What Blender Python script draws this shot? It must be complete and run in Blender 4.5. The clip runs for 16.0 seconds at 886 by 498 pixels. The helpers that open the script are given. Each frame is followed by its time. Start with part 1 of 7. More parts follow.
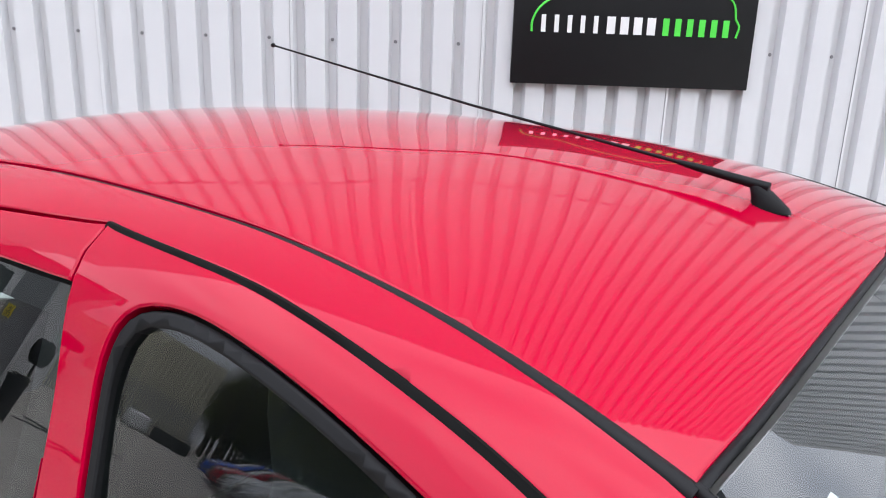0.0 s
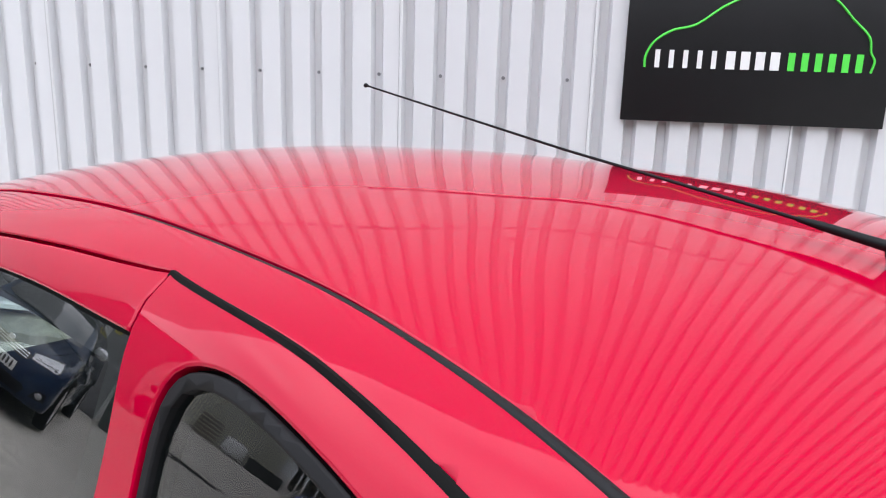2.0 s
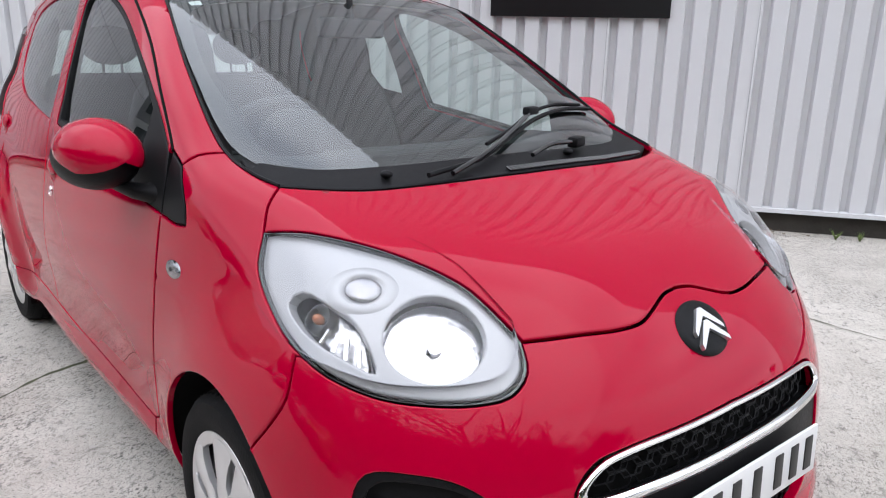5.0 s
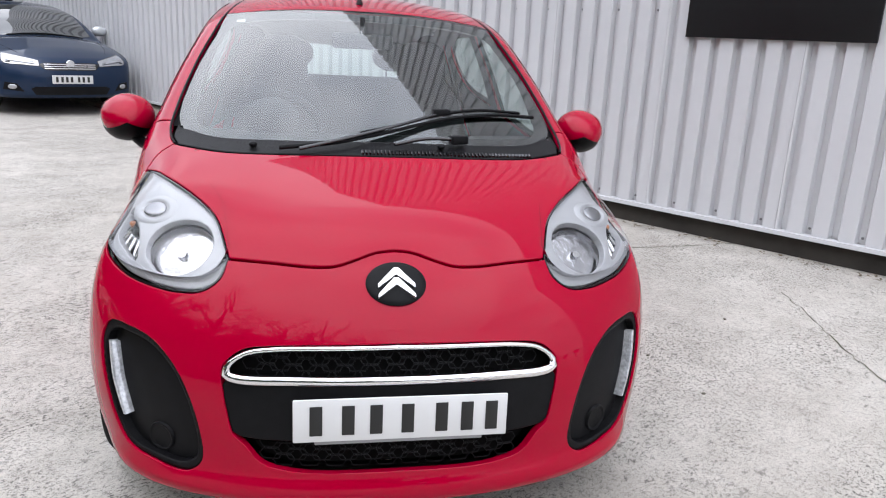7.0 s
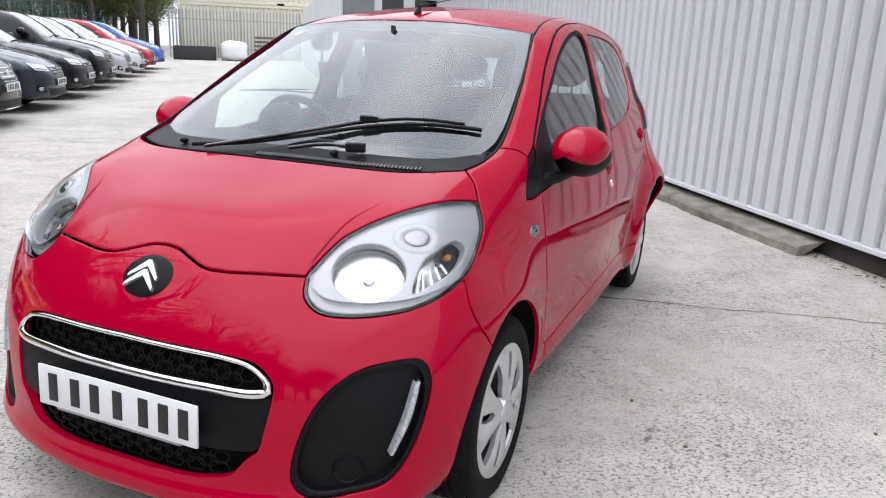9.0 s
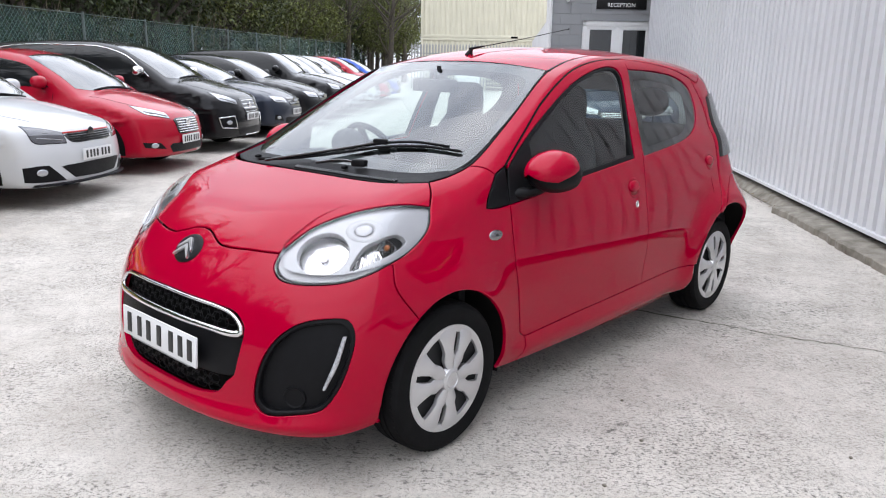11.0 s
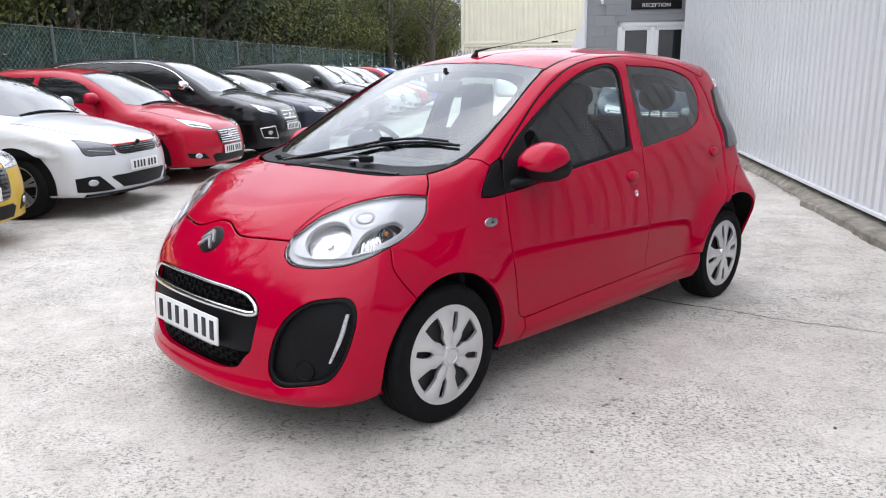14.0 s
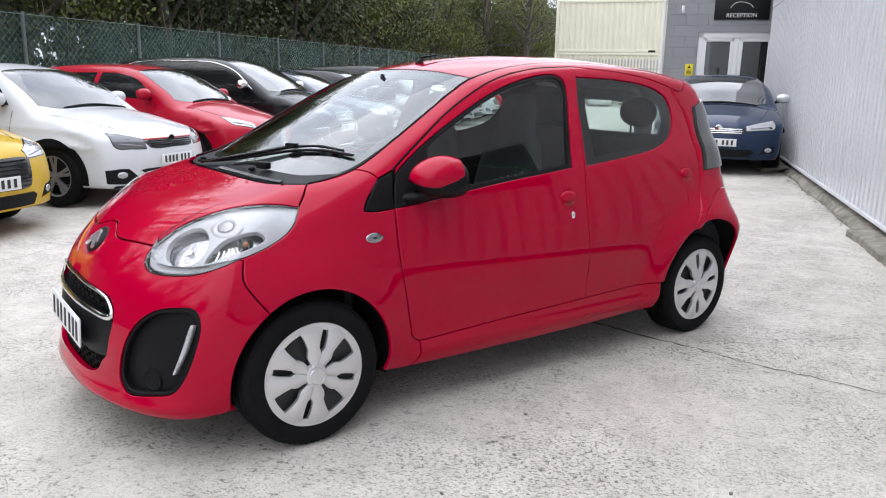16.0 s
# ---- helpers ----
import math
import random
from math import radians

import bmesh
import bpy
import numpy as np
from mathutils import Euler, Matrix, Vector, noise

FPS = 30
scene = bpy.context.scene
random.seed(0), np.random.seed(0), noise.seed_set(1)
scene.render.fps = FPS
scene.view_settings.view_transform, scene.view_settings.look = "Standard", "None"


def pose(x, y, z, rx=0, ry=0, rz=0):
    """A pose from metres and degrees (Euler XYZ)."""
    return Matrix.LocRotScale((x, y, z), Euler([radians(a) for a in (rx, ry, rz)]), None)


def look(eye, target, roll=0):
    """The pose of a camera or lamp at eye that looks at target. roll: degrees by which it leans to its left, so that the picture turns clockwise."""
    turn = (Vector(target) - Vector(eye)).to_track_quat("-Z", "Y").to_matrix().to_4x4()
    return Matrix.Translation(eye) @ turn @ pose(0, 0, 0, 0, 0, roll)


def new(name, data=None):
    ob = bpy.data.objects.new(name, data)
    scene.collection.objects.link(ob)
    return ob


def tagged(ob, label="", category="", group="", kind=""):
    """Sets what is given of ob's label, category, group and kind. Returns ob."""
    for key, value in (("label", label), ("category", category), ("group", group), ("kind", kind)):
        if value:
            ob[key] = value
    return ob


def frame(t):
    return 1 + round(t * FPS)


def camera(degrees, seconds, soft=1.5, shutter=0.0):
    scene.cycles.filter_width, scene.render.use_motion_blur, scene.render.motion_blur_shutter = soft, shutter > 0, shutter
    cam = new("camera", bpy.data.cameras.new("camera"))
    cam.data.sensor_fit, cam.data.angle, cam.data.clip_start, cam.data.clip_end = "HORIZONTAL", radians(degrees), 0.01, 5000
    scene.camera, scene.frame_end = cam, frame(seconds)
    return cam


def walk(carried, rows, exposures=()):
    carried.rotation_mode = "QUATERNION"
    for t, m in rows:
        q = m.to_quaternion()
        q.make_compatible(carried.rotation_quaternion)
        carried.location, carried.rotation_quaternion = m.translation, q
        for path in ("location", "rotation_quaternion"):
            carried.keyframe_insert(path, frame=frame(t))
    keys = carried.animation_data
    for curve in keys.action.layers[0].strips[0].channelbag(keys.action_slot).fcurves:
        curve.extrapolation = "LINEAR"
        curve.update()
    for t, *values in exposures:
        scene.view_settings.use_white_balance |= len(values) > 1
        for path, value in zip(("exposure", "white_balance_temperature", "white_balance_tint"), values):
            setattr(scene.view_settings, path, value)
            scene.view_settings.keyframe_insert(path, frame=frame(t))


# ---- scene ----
cam = camera(61.6, 16.0, soft=1.1)
PATH = [
    (0, (-0.939, -0.373, 1.613), (0.623, 0.756, 1.081), 2.0),
    (0.5, (-0.817, -0.358, 1.666), (0.655, 0.896, 1.152), 1.9),
    (1, (-0.767, -0.257, 1.692), (0.613, 1.098, 1.182), 2.1),
    (1.5, (-0.77, -0.229, 1.681), (0.594, 1.148, 1.187), 1.9),
    (2, (-0.862, -0.352, 1.623), (0.527, 1.013, 1.166), 1.8),
    (2.5, (-1.03, -0.623, 1.564), (0.34, 0.773, 1.144), 1.0),
    (3, (-1.291, -0.842, 1.456), (0.009, 0.626, 1.062), -0.9),
    (3.5, (-1.419, -1.151, 1.348), (-0.177, 0.363, 0.939), -3.1),
    (4, (-1.456, -1.671, 1.229), (-0.204, -0.187, 0.75), -3.3),
    (4.2, (-1.434, -1.806, 1.21), (-0.157, -0.345, 0.726), -1.1),
    (4.5, (-1.345, -2.049, 1.26), (-0.068, -0.604, 0.729), -0.3),
    (5, (-1.283, -2.478, 1.255), (-0.076, -0.978, 0.714), 1.3),
    (5.2, (-1.243, -2.629, 1.265), (-0.09, -1.088, 0.724), 1.9),
    (7.3, (0.039, -3.512, 1.292), (0.24, -1.593, 0.764), 2.9),
    (7.5, (0.22, -3.524, 1.281), (0.309, -1.597, 0.755), 2.8),
    (8, (0.624, -3.461, 1.287), (0.415, -1.541, 0.766), 2.3),
    (8.2, (0.785, -3.376, 1.283), (0.46, -1.473, 0.762), 2.2),
    (10.3, (2.158, -2.891, 1.328), (0.941, -1.381, 0.839), 2.1),
    (10.5, (2.243, -2.927, 1.334), (0.993, -1.442, 0.852), 1.9),
    (11, (2.421, -3.056, 1.349), (1.127, -1.603, 0.885), 1.2),
    (11.5, (2.567, -3.125, 1.342), (1.263, -1.675, 0.898), 0.6),
    (12, (2.684, -3.13, 1.324), (1.356, -1.697, 0.893), 0.1),
    (12.5, (2.692, -3.108, 1.324), (1.332, -1.705, 0.899), -0.1),
    (13, (2.698, -3.107, 1.323), (1.317, -1.725, 0.896), -0.2),
    (13.5, (2.702, -3.104, 1.32), (1.313, -1.731, 0.888), -0.5),
    (14, (2.718, -3.097, 1.323), (1.328, -1.73, 0.877), -0.7),
    (14.5, (2.757, -3.022, 1.318), (1.36, -1.667, 0.856), -0.8),
    (15, (2.782, -2.808, 1.302), (1.362, -1.479, 0.836), -0.6),
    (15.5, (2.892, -2.554, 1.314), (1.412, -1.288, 0.861), 0.1),
    (16, (3.124, -2.356, 1.334), (1.563, -1.182, 0.901), 1.1),
]
walk(cam, [(t, look(eye, target, roll)) for t, eye, target, roll in PATH],
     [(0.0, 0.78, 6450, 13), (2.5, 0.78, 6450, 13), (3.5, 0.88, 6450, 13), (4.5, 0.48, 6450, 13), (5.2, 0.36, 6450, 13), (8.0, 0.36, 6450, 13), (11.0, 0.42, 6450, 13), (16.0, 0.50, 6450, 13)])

# ---- world and light: overcast sky with a soft high sun ----
world = bpy.data.worlds.new("overcast_sky")
scene.world = world
world.use_nodes = True
_wn, _wl = world.node_tree.nodes, world.node_tree.links
_wn.clear()
SUN_EL, SUN_AZ = 52.0, 215.0
_sky = _wn.new("ShaderNodeTexSky")
_sky.sky_type = "NISHITA"
_sky.sun_disc = False
_sky.sun_elevation, _sky.sun_rotation = radians(SUN_EL), radians(SUN_AZ)
_sky.air_density, _sky.dust_density, _sky.ozone_density = 1.0, 2.5, 1.0
_tc = _wn.new("ShaderNodeTexCoord")
_map = _wn.new("ShaderNodeMapping")
_map.inputs["Scale"].default_value = (1.0, 1.0, 2.6)
_cloud = _wn.new("ShaderNodeTexNoise")
_cloud.inputs["Scale"].default_value, _cloud.inputs["Detail"].default_value = 2.6, 6
_ramp = _wn.new("ShaderNodeValToRGB")
_ramp.color_ramp.elements[0].position, _ramp.color_ramp.elements[0].color = 0.3, (14.0, 15.5, 18.0, 1)
_ramp.color_ramp.elements[1].position, _ramp.color_ramp.elements[1].color = 0.70, (28.0, 29.2, 31.0, 1)
_mixc = _wn.new("ShaderNodeMixRGB")
_mixc.inputs[0].default_value = 0.92
_bg = _wn.new("ShaderNodeBackground")
_bg.inputs["Strength"].default_value = 0.1
_out = _wn.new("ShaderNodeOutputWorld")
_sep, _grad, _scale = _wn.new("ShaderNodeSeparateXYZ"), _wn.new("ShaderNodeMapRange"), _wn.new("ShaderNodeVectorMath")
_grad.inputs[1].default_value, _grad.inputs[2].default_value = 0.0, 1.0
_grad.inputs[3].default_value, _grad.inputs[4].default_value = 0.42, 1.08
_scale.operation = "SCALE"
_wl.new(_tc.outputs["Generated"], _map.inputs[0])
_wl.new(_tc.outputs["Generated"], _sep.inputs[0])
_wl.new(_sep.outputs["Z"], _grad.inputs[0])
_wl.new(_map.outputs[0], _cloud.inputs["Vector"])
_wl.new(_cloud.outputs["Fac"], _ramp.inputs[0])
_wl.new(_sky.outputs[0], _mixc.inputs[1])
_wl.new(_ramp.outputs[0], _mixc.inputs[2])
_wl.new(_mixc.outputs[0], _scale.inputs[0])
_wl.new(_grad.outputs[0], _scale.inputs["Scale"])
_wl.new(_scale.outputs[0], _bg.inputs[0])
_wl.new(_bg.outputs[0], _out.inputs[0])
_sun = bpy.data.lights.new("sun", "SUN")
_sun.energy, _sun.angle, _sun.color = 0.9, radians(100), (1.0, 0.97, 0.93)
_sun_ob = new("sun", _sun)
_sun_ob.rotation_euler = Euler((radians(90 - SUN_EL), 0, radians(180 - SUN_AZ)))


# ---- materials ----
def material(name, color, rough=0.5, metal=0.0, spec=0.5, coat=0.0, coat_rough=0.03, vary=0.0, scale=8.0, bump=0.0, bump_scale=60.0,
             rough_vary=0.0, color2=None, emit=None, rand=0.0):
    m = bpy.data.materials.new(name)
    m.use_nodes = True
    nodes, links = m.node_tree.nodes, m.node_tree.links
    b = nodes["Principled BSDF"]
    b.inputs["Base Color"].default_value = (*color, 1)
    b.inputs["Roughness"].default_value, b.inputs["Metallic"].default_value = rough, metal
    b.inputs["Specular IOR Level"].default_value = spec
    b.inputs["Coat Weight"].default_value, b.inputs["Coat Roughness"].default_value = coat, coat_rough
    if emit:
        b.inputs["Emission Color"].default_value, b.inputs["Emission Strength"].default_value = (*emit[:3], 1), emit[3]
    co = nodes.new("ShaderNodeTexCoord")
    if vary or color2 or rough_vary:
        n1, n2 = nodes.new("ShaderNodeTexNoise"), nodes.new("ShaderNodeTexNoise")
        n1.inputs["Scale"].default_value, n1.inputs["Detail"].default_value = scale, 8
        n2.inputs["Scale"].default_value, n2.inputs["Detail"].default_value = scale * 0.13, 5
        links.new(co.outputs["Object"], n1.inputs["Vector"]), links.new(co.outputs["Object"], n2.inputs["Vector"])
        add = nodes.new("ShaderNodeMath")
        add.operation = "MULTIPLY_ADD"
        add.inputs[1].default_value, add.inputs[2].default_value = 0.55, 0.0
        links.new(n1.outputs["Fac"], add.inputs[0])
        sum2 = nodes.new("ShaderNodeMath")
        sum2.operation = "MULTIPLY_ADD"
        sum2.inputs[1].default_value = 0.45
        links.new(n2.outputs["Fac"], sum2.inputs[0]), links.new(add.outputs[0], sum2.inputs[2])
        rng = nodes.new("ShaderNodeMapRange")
        rng.inputs[1].default_value, rng.inputs[2].default_value = 0.32, 0.68
        links.new(sum2.outputs[0], rng.inputs[0])
        if vary or color2:
            mix = nodes.new("ShaderNodeMixRGB")
            c2 = color2 or tuple(min(1, c * (1 + vary)) for c in color)
            c1 = color if color2 else tuple(c * (1 - vary) for c in color)
            mix.inputs[1].default_value, mix.inputs[2].default_value = (*c1, 1), (*c2, 1)
            links.new(rng.outputs[0], mix.inputs[0])
            last = mix.outputs[0]
            if rand:
                info, hsv = nodes.new("ShaderNodeObjectInfo"), nodes.new("ShaderNodeHueSaturation")
                r2 = nodes.new("ShaderNodeMapRange")
                r2.inputs[3].default_value, r2.inputs[4].default_value = 1 - rand, 1 + rand
                links.new(info.outputs["Random"], r2.inputs[0]), links.new(r2.outputs[0], hsv.inputs["Value"])
                links.new(last, hsv.inputs["Color"])
                last = hsv.outputs[0]
            links.new(last, b.inputs["Base Color"])
        if rough_vary:
            r3 = nodes.new("ShaderNodeMapRange")
            r3.inputs[3].default_value, r3.inputs[4].default_value = max(0, rough - rough_vary), min(1, rough + rough_vary)
            links.new(rng.outputs[0], r3.inputs[0]), links.new(r3.outputs[0], b.inputs["Roughness"])
    if bump:
        nb, bn = nodes.new("ShaderNodeTexNoise"), nodes.new("ShaderNodeBump")
        nb.inputs["Scale"].default_value, nb.inputs["Detail"].default_value = bump_scale, 6
        bn.inputs["Strength"].default_value, bn.inputs["Distance"].default_value = bump, 0.01
        links.new(co.outputs["Object"], nb.inputs["Vector"]), links.new(nb.outputs["Fac"], bn.inputs["Height"])
        links.new(bn.outputs[0], b.inputs["Normal"])
    return m


def glass_material(name, tint, ior=1.5):
    """A thin pane: clear or tinted, with a Fresnel gloss."""
    m = bpy.data.materials.new(name)
    m.use_nodes = True
    nodes, links = m.node_tree.nodes, m.node_tree.links
    nodes.remove(nodes["Principled BSDF"])
    tr, gl, lw, pw, fr, mx = (nodes.new(n) for n in ("ShaderNodeBsdfTransparent", "ShaderNodeBsdfGlossy", "ShaderNodeLayerWeight", "ShaderNodeMath", "ShaderNodeMath", "ShaderNodeMixShader"))
    tr.inputs[0].default_value = (*tint, 1)
    gl.inputs["Roughness"].default_value = 0.0
    gl.inputs["Color"].default_value = (1, 1, 1, 1)
    # gloss by Schlick's rule, the same from both sides of the pane
    r0 = ((ior - 1) / (ior + 1)) ** 2
    lw.inputs[0].default_value = 0.5
    pw.operation, fr.operation = "POWER", "MULTIPLY_ADD"
    pw.inputs[1].default_value, fr.inputs[1].default_value, fr.inputs[2].default_value = 4.2, 1 - r0, r0
    links.new(lw.outputs["Facing"], pw.inputs[0]), links.new(pw.outputs[0], fr.inputs[0])
    links.new(fr.outputs[0], mx.inputs[0]), links.new(tr.outputs[0], mx.inputs[1]), links.new(gl.outputs[0], mx.inputs[2])
    links.new(mx.outputs[0], nodes["Material Output"].inputs[0])
    return m


RED = material("red_car_paint", (0.345, 0.0, 0.020), rough=0.45, metal=0.0, spec=0.0, coat=1.0, coat_rough=0.0, vary=0.03, scale=3)
RED.node_tree.nodes["Principled BSDF"].inputs["Coat IOR"].default_value = 1.31
# Body red darkened, for the shade painted below the door handles.
RED_DARK = material("red_paint_shaded", (0.25, 0.004, 0.012), rough=0.5)
BLACK_PLASTIC = material("black_grained_plastic", (0.006, 0.006, 0.007), rough=0.45, spec=0.13, vary=0.25, scale=40, bump=0.12, bump_scale=500)
BLACK_GLOSS = material("gloss_black", (0.008, 0.008, 0.009), rough=0.12, coat=0.5)
RUBBER = material("tyre_rubber", (0.006, 0.006, 0.0065), rough=0.7, spec=0.10, vary=0.35, scale=25, bump=0.15, bump_scale=200)
SEAL = material("black_window_seal", (0.006, 0.006, 0.007), rough=0.55, spec=0.18)
GLASS = glass_material("clear_window_glass", (0.84, 0.90, 0.87), 1.55)
SCREEN_GLASS = glass_material("windscreen_glass", (0.82, 0.91, 0.88), 1.98)
GLASS_DARK = glass_material("tinted_window_glass", (0.74, 0.83, 0.80), 1.6)
LENS = glass_material("clear_lamp_lens", (0.97, 0.97, 0.97), 1.45)
CHROME = material("chrome", (0.82, 0.82, 0.83), rough=0.09, metal=1.0)
SILVER = material("silver_wheel_trim", (0.62, 0.62, 0.63), rough=0.28, metal=0.75, coat=0.3, vary=0.08, scale=12)
PLATE = material("white_plate", (0.66, 0.66, 0.66), rough=0.35, vary=0.03)
INK = material("black_ink", (0.012, 0.012, 0.012), rough=0.5)
# Near-black colour stands in for shade in cavities, gaps, arches and undersides.
DARK_VOID = material("void_shade_black", (0.005, 0.005, 0.005), rough=0.9, spec=0.1)


# ---- mesh helpers ----
class Shape:
    """Gathers vertices and faces for one mesh."""

    def __init__(self):
        self.v, self.f = [], []

    def add(self, verts, faces, m=None):
        k = len(self.v)
        self.v += [tuple(m @ Vector(p)) if m else tuple(p) for p in verts]
        self.f += [tuple(i + k for i in face) for face in faces]
        return self

    def box(self, x0, x1, y0, y1, z0, z1, bev=0.0, m=None):
        if bev <= 0:
            v = [(x, y, z) for z in (z0, z1) for y in (y0, y1) for x in (x0, x1)]
            return self.add(v, [(0, 2, 3, 1), (4, 5, 7, 6), (0, 1, 5, 4), (2, 6, 7, 3), (0, 4, 6, 2), (1, 3, 7, 5)], m)
        b = min(bev, (x1 - x0) / 2.01, (y1 - y0) / 2.01, (z1 - z0) / 2.01)
        bm = bmesh.new()
        bmesh.ops.create_cube(bm, size=1.0)
        for p in bm.verts:
            p.co = Vector(((x0 + x1) / 2 + p.co.x * (x1 - x0), (y0 + y1) / 2 + p.co.y * (y1 - y0), (z0 + z1) / 2 + p.co.z * (z1 - z0)))
        bmesh.ops.bevel(bm, geom=bm.edges[:], offset=b, segments=2, profile=0.5, affect="EDGES")
        bm.verts.ensure_lookup_table(), bm.verts.index_update()
        self.add([p.co[:] for p in bm.verts], [tuple(q.index for q in f.verts) for f in bm.faces], m)
        bm.free()
        return self

    def rings(self, rings, close=True, cap0=False, cap1=False, m=None):
        n = len(rings[0])
        v = [p for r in rings for p in r]
        f = []
        for i in range(len(rings) - 1):
            for j in range(n if close else n - 1):
                a, b = i * n + j, i * n + (j + 1) % n
                f.append((a, b, b + n, a + n))
        if cap0:
            f.append(tuple(range(n - 1, -1, -1)))
        if cap1:
            f.append(tuple((len(rings) - 1) * n + j for j in range(n)))
        return self.add(v, f, m)

    def tube(self, path, r, n=10, cap=True, m=None):
        path = [Vector(p) for p in path]
        rings, ref = [], None
        for i, p in enumerate(path):
            t = (path[min(i + 1, len(path) - 1)] - path[max(i - 1, 0)]).normalized()
            if ref is None:
                ref = t.orthogonal().normalized()
            ref = (ref - t * ref.dot(t)).normalized()
            side = t.cross(ref)
            rad = r[i] if isinstance(r, (list, tuple)) else r
            rings.append([p + (ref * math.cos(2 * math.pi * k / n) + side * math.sin(2 * math.pi * k / n)) * rad for k in range(n)])
        return self.rings(rings, True, cap, cap, m)

    def lathe(self, profile, n=40, m=None):
        """profile: (radius, height) turned about z."""
        rings = [[(r * math.cos(2 * math.pi * k / n), r * math.sin(2 * math.pi * k / n), z) for k in range(n)] for r, z in profile]
        return self.rings(rings, True, False, False, m)

    def ellipsoid(self, c, r, nu=20, nv=12, m=None, e=1.0):
        def sp(a):
            return math.copysign(abs(a) ** e, a)
        rings = []
        for i in range(nv + 1):
            th = math.pi * (0.002 + 0.996 * i / nv) - math.pi / 2
            rings.append([(c[0] + r[0] * sp(math.cos(th)) * sp(math.cos(2 * math.pi * k / nu)),
                           c[1] + r[1] * sp(math.cos(th)) * sp(math.sin(2 * math.pi * k / nu)), c[2] + r[2] * sp(math.sin(th))) for k in range(nu)])
        return self.rings(rings, True, True, True, m)

    def prism(self, pts, z0, z1, m=None):
        n = len(pts)
        v = [(x, y, z0) for x, y in pts] + [(x, y, z1) for x, y in pts]
        f = [tuple(range(n - 1, -1, -1)), tuple(range(n, 2 * n))] + [(i, (i + 1) % n, n + (i + 1) % n, n + i) for i in range(n)]
        return self.add(v, f, m)

    def mesh(self, name, mat, smooth=None):
        me = bpy.data.meshes.new(name)
        me.from_pydata(self.v, [], self.f)
        me.update()
        if mat:
            me.materials.append(mat)
        if smooth is not None:
            me.polygons.foreach_set("use_smooth", [True] * len(me.polygons))
            if smooth < 180:
                me.set_sharp_from_angle(angle=radians(smooth))
        return me


def part(name, shape, mat, parent=None, label="", smooth=35, pose_m=None):
    me = shape.mesh(name, mat, smooth) if isinstance(shape, Shape) else shape
    ob = new(name, me)
    if parent:
        ob.parent = parent
    if pose_m is not None:
        ob.matrix_basis = pose_m
    if label:
        ob["label"] = label
    return ob


def thing(name, label, category, m=None, group="", kind=""):
    ob = new(name)
    ob.empty_display_size = 0.2
    if m is not None:
        ob.matrix_basis = m
    return tagged(ob, label, category, group, kind)


def spline(pts, closed=False, step=0.03, sharp=()):
    """A smooth curve (Catmull-Rom) through points; it keeps a corner at the points numbered in sharp."""
    P = [np.array(p, float) for p in pts]
    n, out = len(P), []
    for i in range(n if closed else n - 1):
        p1, p2 = P[i], P[(i + 1) % n]
        p0 = P[i - 1] if (closed or i > 0) else 2 * p1 - p2
        p3 = P[(i + 2) % n] if (closed or i + 2 < n) else 2 * p2 - p1
        if i in sharp:
            p0 = 2 * p1 - p2
        if (i + 1) % n in sharp:
            p3 = 2 * p2 - p1
        L = np.linalg.norm(p2 - p1)
        a = max(np.linalg.norm(p1 - p0), 1e-6) ** 0.5
        b = max(L, 1e-6) ** 0.5
        c = max(np.linalg.norm(p3 - p2), 1e-6) ** 0.5
        m1 = b * ((p1 - p0) / a - (p2 - p0) / (a + b) + (p2 - p1) / b)
        m2 = b * ((p2 - p1) / b - (p3 - p1) / (b + c) + (p3 - p2) / c)
        k = max(1, int(math.ceil(L / step)))
        for j in range(k):
            t = j / k
            out.append((2 * t**3 - 3 * t**2 + 1) * p1 + (t**3 - 2 * t**2 + t) * m1 + (3 * t**2 - 2 * t**3) * p2 + (t**3 - t**2) * m2)
    if not closed:
        out.append(P[-1])
    return [tuple(p) for p in out]


